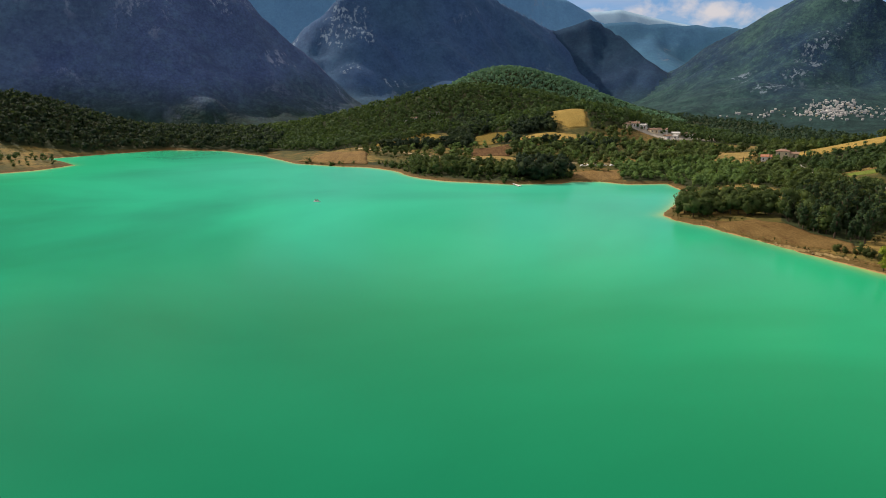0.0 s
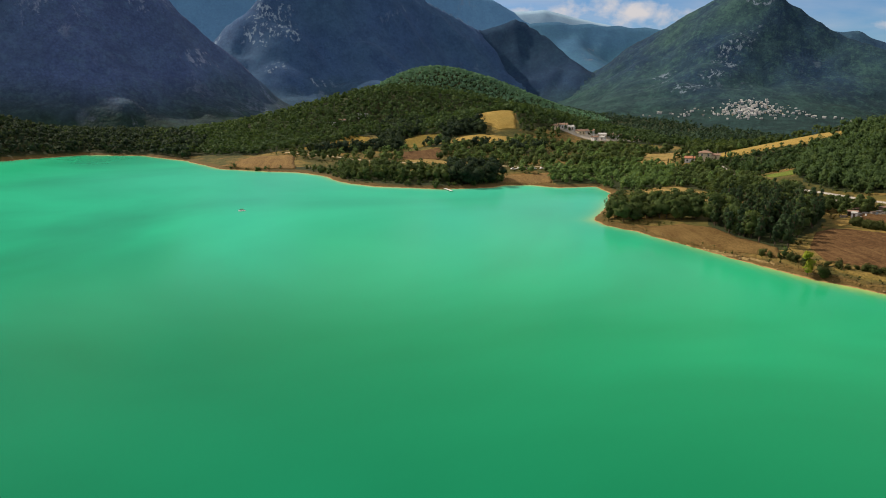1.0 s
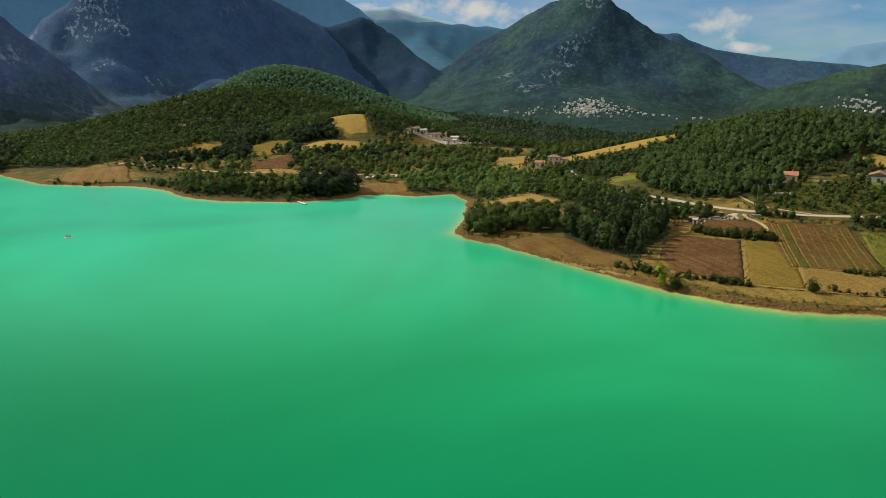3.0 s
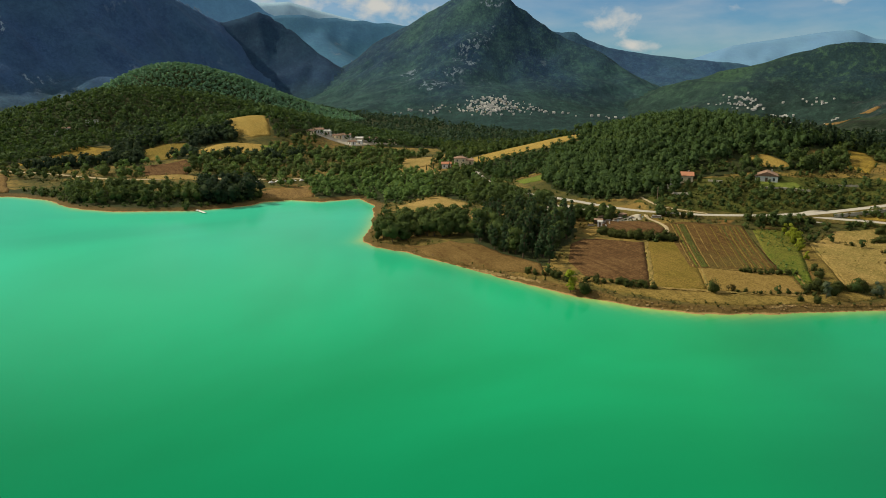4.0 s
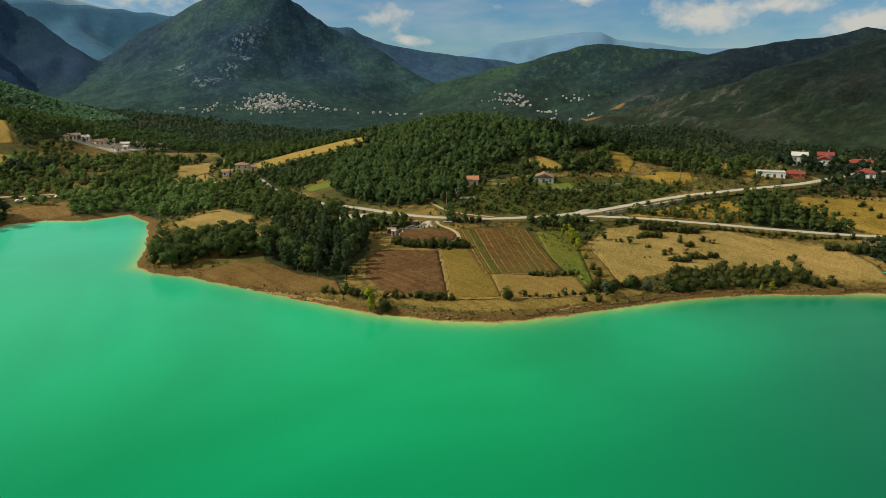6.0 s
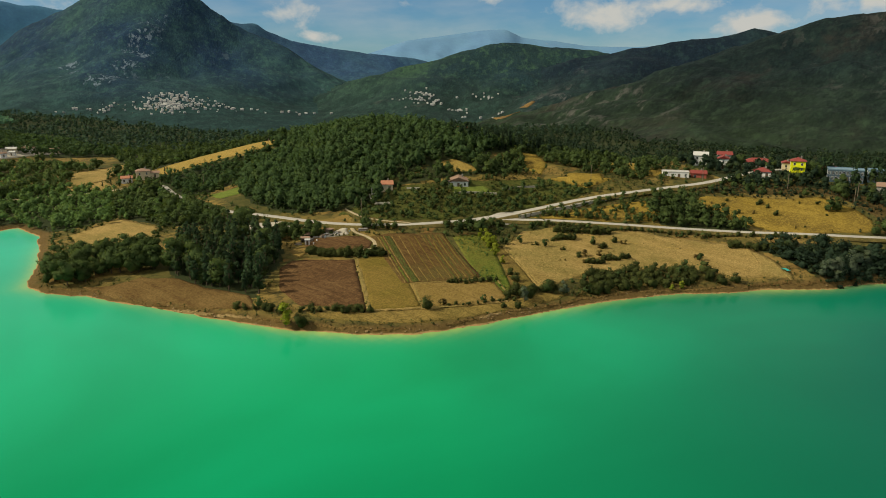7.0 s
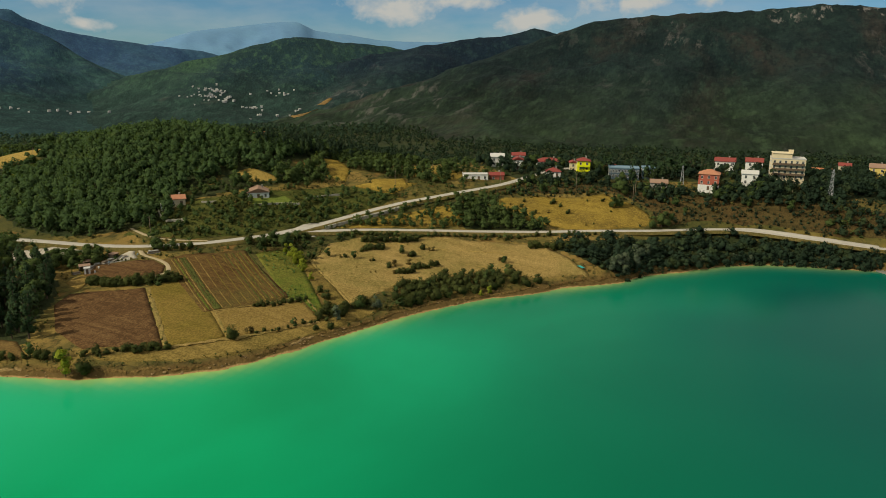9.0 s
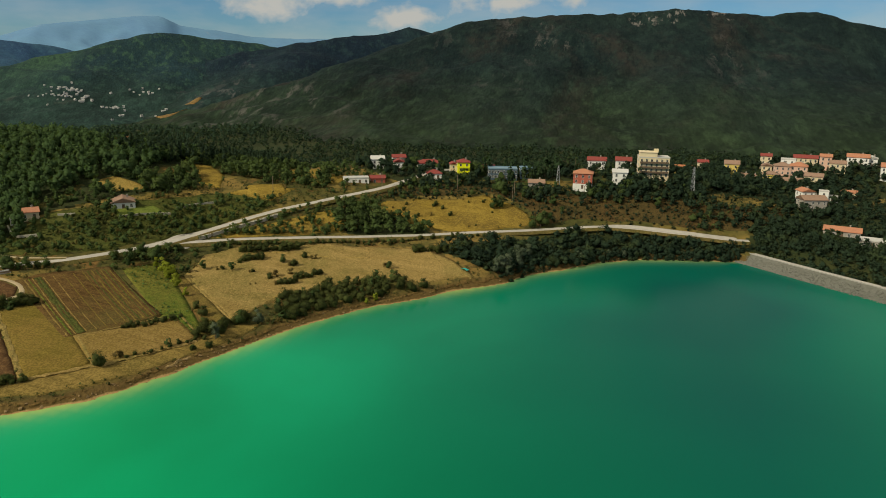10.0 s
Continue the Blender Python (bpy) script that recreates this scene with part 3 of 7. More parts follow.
def build_lake():
    xs, ys = np.arange(-600, 440, 4.0), np.arange(-360, 840, 4.0)
    x, y = np.meshgrid(xs, ys, indexing="ij")
    x, y = x.ravel(), y.ravel()
    d = shore_distance(x, y)
    n, k = len(xs), len(ys)
    i, j = np.meshgrid(np.arange(n - 1), np.arange(k - 1), indexing="ij")
    quads = np.stack([i * k + j, (i + 1) * k + j, (i + 1) * k + j + 1, i * k + j + 1], -1).reshape(-1, 4)
    quads = quads[d[quads].min(1) < 6]
    used, back = np.unique(quads, return_inverse=True)
    me = mesh_from("lake", np.stack([x, y, 0 * x], 1)[used], back.reshape(-1, 4), MAT_WATER)
    att = me.attributes.new("shallow", "FLOAT", "POINT")
    shoal = np.exp(np.minimum(d, 0) / 3.0) * (0.05 + 1.0 * fbm(x, y, 45, 2))
    along, across = (399 - x) * 0.711 + (3 - y) * 0.703, (x - 399) * 0.703 - (y - 3) * 0.711
    shoal = shoal * np.where(along > 2, np.clip((-across - 10) / 6, 0, 1), 1)
    att.data.foreach_set("value", np.clip(shoal, 0, 1)[used].astype(np.float32))
    # teal deep water before the dam, with cloud shade put into its colour
    middle = np.clip((-d - 30) / 170, 0, 1) * 0.5 * np.clip(1.3 - y / 330, 0.15, 1)
    deep = middle + np.clip(1.15 - np.hypot((x - 350) / 235, (y - 10) / 205), 0, 1) ** 0.8 * (0.75 + 0.5 * fbm(x, y, 120, 3))
    att = me.attributes.new("depth", "FLOAT", "POINT")
    att.data.foreach_set("value", np.clip(deep, 0, 1)[used].astype(np.float32))
    # darkening along the view's lower edge, put into the water's colour
    edge_shade = 0.58 * np.exp(-((x - 5) / 150) ** 2 - ((y - 85) / 115) ** 2) + 0.42 * np.exp(-((x + 35) / 110) ** 2 - ((y - 205) / 65) ** 2) + 0.46 * np.exp(-((x - 165) / 110) ** 2 - ((y - 45) / 95) ** 2)
    att = me.attributes.new("edge_shade", "FLOAT", "POINT")
    att.data.foreach_set("value", (np.clip(edge_shade, 0, 0.9) * (0.75 + 0.5 * fbm(x, y, 90, 3)) * np.clip((-d - 8) / 60, 0, 1)).clip(0, 1)[used].astype(np.float32))
    # pale sky reflection on the northern bay, put into the water's colour
    sky_sheen = np.clip((y - 190) / 380, 0, 1) * 0.62 * np.clip((x + 380) / 320, 0.25, 1) * (0.8 + 0.4 * fbm(x, y, 150, 3))
    att = me.attributes.new("sky_sheen", "FLOAT", "POINT")
    att.data.foreach_set("value", np.clip(sky_sheen, 0, 1)[used].astype(np.float32))
    tagged(new("lake", me), "still opaque emerald green lake water", "lake", kind="structure")


build_land()
build_lake()

# ---------------------------------------------------------------- helpers for things
def part(name, me, parent, label=""):
    ob = new(name, me)
    ob.parent = parent
    return tagged(ob, label)


def inside(x, y, poly):
    hit = np.zeros(np.shape(x), bool)
    for (ax, ay), (bx, by) in zip(poly, poly[1:] + poly[:1]):
        cross = (ay > y) != (by > y)
        hit ^= cross & (x < (bx - ax) * (y - ay) / ((by - ay) if by != ay else 1e-9) + ax)
    return hit


def edge_near(x, y, poly):
    """Nearest point of a closed outline."""
    best, px, py = np.full(x.shape, 1e9), x.copy(), y.copy()
    for (ax, ay), (bx, by) in zip(poly, poly[1:] + poly[:1]):
        dx, dy = bx - ax, by - ay
        s = np.clip(((x - ax) * dx + (y - ay) * dy) / (dx * dx + dy * dy + 1e-9), 0, 1)
        qx, qy = ax + s * dx, ay + s * dy
        q = (x - qx) ** 2 + (y - qy) ** 2
        near = q < best
        best, px, py = np.where(near, q, best), np.where(near, qx, px), np.where(near, qy, py)
    return px, py, np.sqrt(best)


def line_distance(x, y, line):
    best = np.full(np.shape(x), 1e9)
    for (ax, ay), (bx, by) in zip(line, line[1:]):
        dx, dy = bx - ax, by - ay
        s = np.clip(((x - ax) * dx + (y - ay) * dy) / (dx * dx + dy * dy + 1e-9), 0, 1)
        best = np.minimum(best, np.hypot(x - ax - s * dx, y - ay - s * dy))
    return best


def skirted(verts, faces, drop):
    """Adds a rim that goes down into the ground to a sheet."""
    edges = {}
    for f in faces:
        for a, b in zip(f, np.roll(f, -1)):
            key = (min(a, b), max(a, b))
            edges[key] = None if key in edges else (a, b)
    verts, faces = [tuple(v) for v in verts], [tuple(f) for f in faces]
    low = {}
    for e in edges.values():
        if e is None:
            continue
        for v in e:
            if v not in low:
                low[v] = len(verts)
                verts.append((verts[v][0], verts[v][1], verts[v][2] - drop))
        faces.append((e[1], e[0], low[e[0]], low[e[1]]))
    return np.array(verts), np.array(faces)


def drape(name, poly, material, label, step=1.5, lift=0.16, category="field", group="fields by the lake"):
    """A piece of worked land that lies on the ground."""
    xs = np.arange(min(p[0] for p in poly) - step, max(p[0] for p in poly) + step, step)
    ys = np.arange(min(p[1] for p in poly) - step, max(p[1] for p in poly) + step, step)
    x, y = (a.ravel() for a in np.meshgrid(xs, ys, indexing="ij"))
    n, k = len(xs), len(ys)
    i, j = np.meshgrid(np.arange(n - 1), np.arange(k - 1), indexing="ij")
    quads = np.stack([i * k + j, (i + 1) * k + j, (i + 1) * k + j + 1, i * k + j + 1], -1).reshape(-1, 4)
    mx, my = x[quads].mean(1), y[quads].mean(1)
    quads = quads[inside(mx, my, poly)]
    if not len(quads):
        return None
    used, back = np.unique(quads, return_inverse=True)
    faces = back.reshape(-1, 4)
    x, y = x[used], y[used]
    count = np.bincount(faces.ravel(), minlength=len(used))
    px, py, dist = edge_near(x, y, poly)
    rim = (count < 4) & (dist < step * 1.1)
    wob = (fbm(x, y, 9, 3) - 0.5) * 2.8
    x, y = np.where(rim, px + wob, x), np.where(rim, py + wob, y)
    z = height(x, y)[0] + lift
    verts, faces = skirted(np.stack([x, y, z], 1), faces, lift + 0.5)
    return tagged(new(name, mesh_from(name, verts, faces, material)), label, category, group)


def smooth_line(line, step=3.0):
    pts = np.array([line[0]] + list(line) + [line[-1]], float)
    out = []
    for k in range(1, len(pts) - 2):
        p0, p1, p2, p3 = pts[k - 1:k + 3]
        for s in np.linspace(0, 1, max(2, int(np.hypot(*(p2 - p1)) / step)), endpoint=False):
            out.append(0.5 * (2 * p1 + (p2 - p0) * s + (2 * p0 - 5 * p1 + 4 * p2 - p3) * s * s + (3 * p1 - p0 - 3 * p2 + p3) * s ** 3))
    out.append(pts[-2])
    return np.array(out)


def ribbon(line, width, lift, drop, step=3.0, bed=None):
    """A made way on its low bank: a flat top and two sides."""
    c = smooth_line(line, step)
    t = np.gradient(c, axis=0)
    t /= np.linalg.norm(t, axis=1)[:, None]
    side = np.stack([-t[:, 1], t[:, 0]], 1)
    z = np.max([height(*(c + side * w * (bed or width) / 2).T)[0] for w in (-1, 0, 1)], axis=0) + lift
    kern = np.ones(7) / 7
    z = np.maximum(np.convolve(np.pad(z, 3, mode="edge"), kern, "valid"), z - 0.3)
    rows = []
    for w, dz in ((-0.5 - drop / width, -drop), (-0.5, -0.03), (-0.2, 0.02), (0.2, 0.02), (0.5, -0.03), (0.5 + drop / width, -drop)):
        p = c + side * w * width
        rows.append(np.column_stack([p, z + dz]))
    n, m = len(c), len(rows)
    verts = np.concatenate(rows)
    faces = [(a * n + i + 1, a * n + i, (a + 1) * n + i, (a + 1) * n + i + 1) for a in range(m - 1) for i in range(n - 1)]
    return verts, np.array(faces)[:, ::-1]


# ---------------------------------------------------------------- materials of the land
def soil(name, dark, light, turn, furrow=0.9, patch=(0.2, 0.15, 0.06)):
    """Worked land with furrows that run one way."""
    m = Nodes(name)
    line = m.noise(furrow, 5, 0.6, 0.3, (turn, (1.0, 0.035, 1.0)))
    fine, big = m.noise(1.6, 6), m.noise(0.05, 4)
    col = m.mix(m.ramp(line, [(0.35, 0.0), (0.65, 1.0)]), dark, light)
    col = m.mix(m.ramp(big, [(0.42, 0.0), (0.62, 0.75)]), col, patch)
    col = m.mix(m.ramp(m.noise(0.22, 5, 0.7, 0.6), [(0.50, 0.0), (0.64, 0.55)]), col, light)
    col = m.mix(m.ramp(m.noise(0.35, 6, 0.75), [(0.56, 0.0), (0.68, 0.6)]), col, tuple(c * 0.55 for c in dark))
    col = m.mix(m.ramp(m.noise(0.9, 5, 0.8), [(0.48, 0.0), (0.62, 0.65)]), col, tuple(c * 1.1 for c in light))
    col = m.mix(m.ramp(fine, [(0.41, 0.52), (0.56, 0.0)]), col, tuple(c * 0.55 for c in dark))
    m.bump(m.math("ADD", line, fine), 0.3, 0.15)
    return m.done(col, 0.97, 0.05)


FURROW = 38
MAT_BROWN = soil("brown_soil", (0.056, 0.028, 0.012), (0.165, 0.094, 0.038), FURROW + 90, 0.55, (0.076, 0.039, 0.016))
MAT_OLIVE = soil("olive_stubble", (0.105, 0.080, 0.014), (0.185, 0.135, 0.027), -FURROW, 0.5, (0.21, 0.135, 0.034))
MAT_TAN = soil("tan_stubble", (0.155, 0.100, 0.028), (0.27, 0.180, 0.056), FURROW + 90, 0.5, (0.19, 0.13, 0.03))
MAT_VINE = soil("vineyard_soil", (0.062, 0.031, 0.011), (0.145, 0.088, 0.028), -32, 0.7, (0.10, 0.085, 0.024))
MAT_DRY = soil("dry_pasture", (0.195, 0.132, 0.038), (0.345, 0.238, 0.082), 20, 0.16, (0.150, 0.128, 0.034))
MAT_STRAW = soil("straw_field", (0.24, 0.158, 0.036), (0.36, 0.245, 0.066), 60, 0.12, (0.27, 0.20, 0.055))
MAT_STRIP = soil("thin_stubble", (0.105, 0.078, 0.018), (0.20, 0.145, 0.036), FURROW + 90, 0.9, (0.12, 0.072, 0.026))
MAT_BANK = soil("dry_bank_grass", (0.120, 0.086, 0.022), (0.27, 0.185, 0.052), -35, 0.35, (0.135, 0.105, 0.026))
MAT_GRASS = soil("green_grass", (0.056, 0.066, 0.012), (0.165, 0.150, 0.028), -30, 0.4, (0.062, 0.118, 0.012))
MAT_HEATH = soil("dry_heath", (0.16, 0.106, 0.018), (0.33, 0.225, 0.042), 20, 0.16, (0.11, 0.075, 0.022))
MAT_GARDEN = soil("garden_grass", (0.040, 0.048, 0.012), (0.098, 0.098, 0.024), -38, 0.35, (0.060, 0.074, 0.014))
# brown soil, darkened to hold the cloud shade below the town
MAT_SLOPE_SOIL = soil("shaded_brown_slope", (0.040, 0.032, 0.012), (0.105, 0.074, 0.026), 20, 0.16, (0.085, 0.048, 0.018))
MAT_LAWN = soil("mown_lawn", (0.09, 0.13, 0.02), (0.16, 0.19, 0.035), -30, 0.4, (0.12, 0.14, 0.03))
MAT_BARE = soil("bare_earth", (0.12, 0.070, 0.022), (0.26, 0.165, 0.060), 10, 0.2, (0.14, 0.09, 0.04))
MAT_SHORE = soil("trampled_shore", (0.085, 0.048, 0.016), (0.17, 0.108, 0.036), 60, 0.3, (0.20, 0.13, 0.045))
MAT_SAND = soil("pale_sand", (0.17, 0.105, 0.040), (0.36, 0.25, 0.11), 60, 0.5, (0.26, 0.17, 0.07))
MAT_ROAD = plain("pale_road", (0.40, 0.365, 0.31), 0.9, 0.1, vary=0.35, scale=0.3)
MAT_VERGE = soil("road_verge", (0.085, 0.070, 0.022), (0.17, 0.125, 0.042), 0, 0.3, (0.06, 0.062, 0.016))
MAT_TRACK = plain("dust_track", (0.38, 0.30, 0.18), 0.95, 0.1, vary=0.3, scale=0.5)

# ---------------------------------------------------------------- fields
FIELDS = [
    ("field", [(182, 281), (192, 285), (206, 263), (175, 223), (164, 245), (168, 262)], MAT_BROWN, "ploughed dark brown field near the shore", 1.5),
    ("field", [(207, 262), (220, 258), (203, 228), (190, 210), (176, 221)], MAT_OLIVE, "olive stubble field beside a ploughed one", 1.5),
    ("field", [(203, 227), (213, 222), (229, 208), (220, 193), (203, 201), (190, 209)], MAT_TAN, "tan mown field with a lone round tree", 1.5),
    ("vineyard", [(231, 278), (240, 274), (257, 257), (230, 214), (214, 221), (201, 229)], MAT_VINE, "brown vineyard plot with pale and green rows", 1.5),
    ("field", [(258, 252), (272, 243), (248, 218), (227, 196), (220, 195), (230, 215)], MAT_GRASS, "green grass strip between dry fields", 1.5),
    ("field", [(261, 230), (265, 227), (236, 190), (226, 193)], MAT_STRIP, "narrow strip of olive brown stubble beside the green grass", 1.5),
    ("pasture", [(266, 228), (286, 232), (302, 224), (321, 192), (338, 148), (328, 131), (320, 120), (304, 140), (300, 160), (264, 184), (238, 190)], MAT_DRY, "wide dry pasture with scattered bushes", 2.0),
    ("yard", [(205, 290), (209, 280), (214, 273), (220, 269), (227, 274), (229, 281), (226, 289), (221, 297), (214, 303), (208, 297)], MAT_BROWN, "bare dark brown farm yard inside a track", 1.5),
    ("pasture", [(366, 186), (380, 180), (391, 168), (397, 150), (408, 134), (404, 118), (397, 108), (388, 103), (373, 121), (366, 130), (362, 156)], MAT_HEATH, "dry pasture below the town", 2.0),
    ("field", [(317, 312), (326, 307), (326, 288), (314, 298)], MAT_STRAW, "small straw coloured field on the wooded hill", 1.5),
    ("lawn", [(300, 290), (314, 278), (312, 268), (297, 282)], MAT_LAWN, "mown green lawn below a white house", 1.5),
    ("pasture", [(345, 256), (361, 243), (366, 228), (347, 232)], MAT_HEATH, "dry yellow slope on the hill side", 2.0),
    ("heath", [(246, 318), (262, 312), (286, 310), (314, 284), (340, 262), (352, 240), (346, 228), (326, 238), (300, 252), (272, 268), (254, 286)], MAT_GARDEN, "olive green garden terraces below the houses", 2.0),
    ("pasture", [(367, 291), (374, 284), (364, 270), (347, 262), (345, 272), (356, 282)], MAT_HEATH, "steep dry golden glade between dark conifers", 2.0),
    ("pasture", [(412, 262), (434, 248), (408, 230), (384, 224), (390, 240)], MAT_HEATH, "dry golden slope above the road bend", 2.0),
    ("pasture", [(357, 251), (369, 238), (359, 230), (348, 245)], MAT_HEATH, "small dry yellow clearing above the road", 2.0),
    ("heath", [(378, 192), (410, 184), (418, 150), (420, 110), (428, 60), (440, 10), (452, -30), (424, -14), (414, 20), (409, 55), (402, 84), (388, 102), (400, 106), (410, 120), (412, 136), (400, 156), (394, 172)], MAT_SLOPE_SOIL, "brown scrubby slope below the town", 2.0),
    ("heath", [(303, 240), (318, 229), (335, 217), (352, 203), (348, 190), (336, 189), (322, 210), (311, 228)], MAT_HEATH, "dry golden grass between two roads", 2.0),
    ("heath", [(372, 240), (404, 232), (408, 214), (384, 212)], MAT_HEATH, "dry golden grass slope above the road", 2.0),
    ("field", [(247, 440), (242, 418), (262, 403), (272, 407), (268, 424)], MAT_LAWN, "narrow yellow green glade in the hill wood", 2.0),
    ("field", [(256, 545), (284, 548), (322, 516), (350, 484), (340, 468), (312, 492), (282, 515), (262, 524)], MAT_STRAW, "long straw coloured field above the farmhouse", 2.0),
    ("pasture", [(212, 560), (232, 548), (228, 520), (205, 535)], MAT_DRY, "dry grass slope beside the farmhouse", 2.0),
    ("field", [(113, 795), (150, 768), (144, 722), (126, 717), (113, 743)], MAT_STRAW, "square straw coloured field on the far hill", 3.0),
    ("meadow", [(58, 830), (77, 836), (74, 774), (58, 782)], MAT_LAWN, "yellow green clearing in the far wood", 3.0),
    ("pasture", [(30, 738), (49, 750), (67, 732), (65, 694), (46, 664), (30, 680)], MAT_OLIVE, "olive brown meadow on the far hill", 3.0),
    ("field", [(24, 646), (46, 643), (58, 647), (63, 632), (54, 594), (26, 608)], MAT_BROWN, "ploughed red brown field on the far shore", 3.0),
    ("field", [(26, 606), (52, 592), (62, 576), (60, 558), (28, 590)], MAT_DRY, "golden strip of grass beside the far lane", 3.0),
    ("field", [(72, 682), (92, 703), (112, 701), (130, 696), (126, 654), (108, 647), (77, 654)], MAT_STRAW, "curved yellow field among trees", 3.0),
    ("meadow", [(131, 695), (150, 688), (144, 660), (127, 654)], MAT_LAWN, "bright green end of the curved field", 3.0),
    ("meadow", [(-4, 590), (12, 588), (33, 566), (29, 544), (-2, 570)], MAT_OLIVE, "flat meadow behind the shore trees", 3.0),
    ("orchard", [(-70, 729), (-21, 805), (5, 772), (-4, 714), (-52, 691)], MAT_HEATH, "dry orchard slope with rows of small trees", 3.0),
    ("shore_flat", [(-129, 637), (-108, 677), (-72, 671), (-64, 606), (-97, 617)], MAT_BARE, "bare brown shore flat by the water", 3.0),
    ("pasture", [(205, 545), (238, 612), (288, 632), (262, 580), (236, 552)], MAT_DRY, "golden grass behind the farmhouse", 3.0),
    ("meadow", [(296, 462), (303, 448), (316, 470), (310, 488)], MAT_LAWN, "bright green grass at the wood's edge", 2.0),
    ("field", [(895, 690), (955, 698), (1000, 735), (960, 748), (915, 722)], MAT_BARE, "bare ochre terraces at the foot of the green hill", 6.0),
    ("field", [(1045, 745), (1075, 750), (1085, 770), (1050, 765)], MAT_BARE, "small bare ochre quarry on the green hill", 5.0),
    ("shore_flat", [(90, 502), (96, 519), (130, 523), (123, 492)], MAT_BARE, "bare brown bank with a pale path", 2.0),
    ("pasture", [(157, 425), (188, 432), (187, 390), (165, 360), (143, 368)], MAT_DRY, "dry grass behind the wooded cape", 2.0),
    ("bank", [(161, 238), (172, 222), (188, 208), (203, 199), (220, 191), (233, 188), (240, 180), (231, 181), (215, 186), (199, 192), (184, 201), (172, 210), (162, 226)], MAT_BANK, "rough dry grass bank between the fields and the water", 1.5),
    ("shore_flat", [(123, 330), (131, 322), (142, 320), (150, 306), (151, 288), (157, 268), (152, 256), (146, 262), (139, 276), (132, 294), (126, 312)], MAT_SHORE, "bare trampled shore below the pines", 1.5),
]
for f_n, (f_name, f_poly, f_mat, f_label, f_step) in enumerate(FIELDS):
    f_mid = Vector(f_poly[0]).lerp(Vector(f_poly[len(f_poly) // 2]), 0.5)
    f_wide = [tuple(Vector(p) + (Vector(p) - f_mid).normalized() * 0.7) for p in f_poly]
    f_ob = drape(f_name, f_wide, f_mat, f_label, f_step, (0.07 if f_step < 2.5 else 0.4) + 0.015 * (f_n % 4))
    if "scattered bushes" in f_label:
        PASTURE = f_ob

# ---------------------------------------------------------------- roads
MAIN_ROAD = [(249, 500), (240, 468), (228, 423), (223, 385), (225, 362), (228, 341), (232, 321), (239, 298), (250, 280), (266, 266), (286, 253), (300, 248), (319, 238), (336, 227), (357, 210), (385, 193), (410, 183), (430, 176), (470, 160)]
LAKE_ROAD = [(289, 251), (304, 232), (315, 214), (329, 190), (344, 166), (358, 141), (372, 116), (388, 91), (399, 69), (403, 52), (405, 39), (408, 18), (410, 3), (411, -6)]
FAR_ROAD = [(-85, 700), (-66, 681), (-46, 663), (-18, 633), (0, 612), (26, 590), (60, 570), (110, 552), (160, 540), (208, 521), (232, 514), (246, 500)]
DRIVE = [(252, 319), (248, 305), (249, 292), (256, 277)]
YARD_TRACK = [(238, 299), (232, 291), (231, 282), (228, 273), (221, 267), (214, 271)]
WAYS = [
    ("road", MAIN_ROAD, 4.8, MAT_ROAD, "pale grey country road along the hill foot"),
    ("road", LAKE_ROAD, 4.4, MAT_ROAD, "pale grey lakeside road towards the dam"),
    ("road", FAR_ROAD, 4.5, MAT_TRACK, "pale lane along the far shore"),
    ("track", DRIVE, 1.6, MAT_TRACK, "dusty drive up to a white house"),
    ("track", YARD_TRACK, 1.7, MAT_TRACK, "sandy farm track round a yard"),
]
for w_name, w_line, w_width, w_mat, w_label in WAYS:
    v, f = ribbon(w_line, w_width, 0.16, 0.12)
    way = tagged(new(w_name, mesh_from(w_name, v, f, w_mat)), w_label, "road", kind="structure")
    v, f = ribbon(w_line, w_width + 1.8, 0.05, 1.3, bed=w_width)
    part("verge", mesh_from("verge", v, f, MAT_VERGE), way)
# worn paths over the wide pasture
for w_line in ([(262, 187), (280, 184), (296, 172), (306, 158)], [(300, 222), (305, 205), (311, 185), (322, 160)]):
    v, f = ribbon(w_line, 0.8, 0.05, 0.12, 2.0, 0.3)
    part("worn_path", mesh_from("worn_path", v, f, MAT_STRAW), PASTURE)
# pale gravel apron beside the main road
MAT_GRAVEL = plain("pale_gravel", (0.39, 0.345, 0.27), 0.95, 0.1, vary=0.25, scale=0.6)
APRON = [(204, 343), (209, 348), (215, 345), (220, 341), (227, 334), (231, 324), (229, 319), (220, 325), (210, 333)]
SPUR = [(219, 302.5), (224, 301), (230, 300.5), (237, 300), (232, 296), (229, 291), (226, 293.5), (223, 297), (219, 299)]
drape("road_junction", [(277, 259), (288, 257), (298, 253), (307, 247), (297, 242.5), (289, 243), (281, 252)], MAT_ROAD, "wide pale gravel junction of two roads", 1.5, 0.14, "road", "")
drape("gravel_apron", APRON, MAT_GRAVEL, "pale gravel apron beside the road", 1.5, 0.2, "gravel", "")
drape("gravel_spur", SPUR, MAT_GRAVEL, "pale gravel turning place at the farm yard", 1.5, 0.12, "gravel", "")
drape("grass_corner", [(198, 296), (208, 297), (204, 289), (196, 286)], MAT_TAN, "dry grass corner beside the farm yard", 1.5, 0.1)


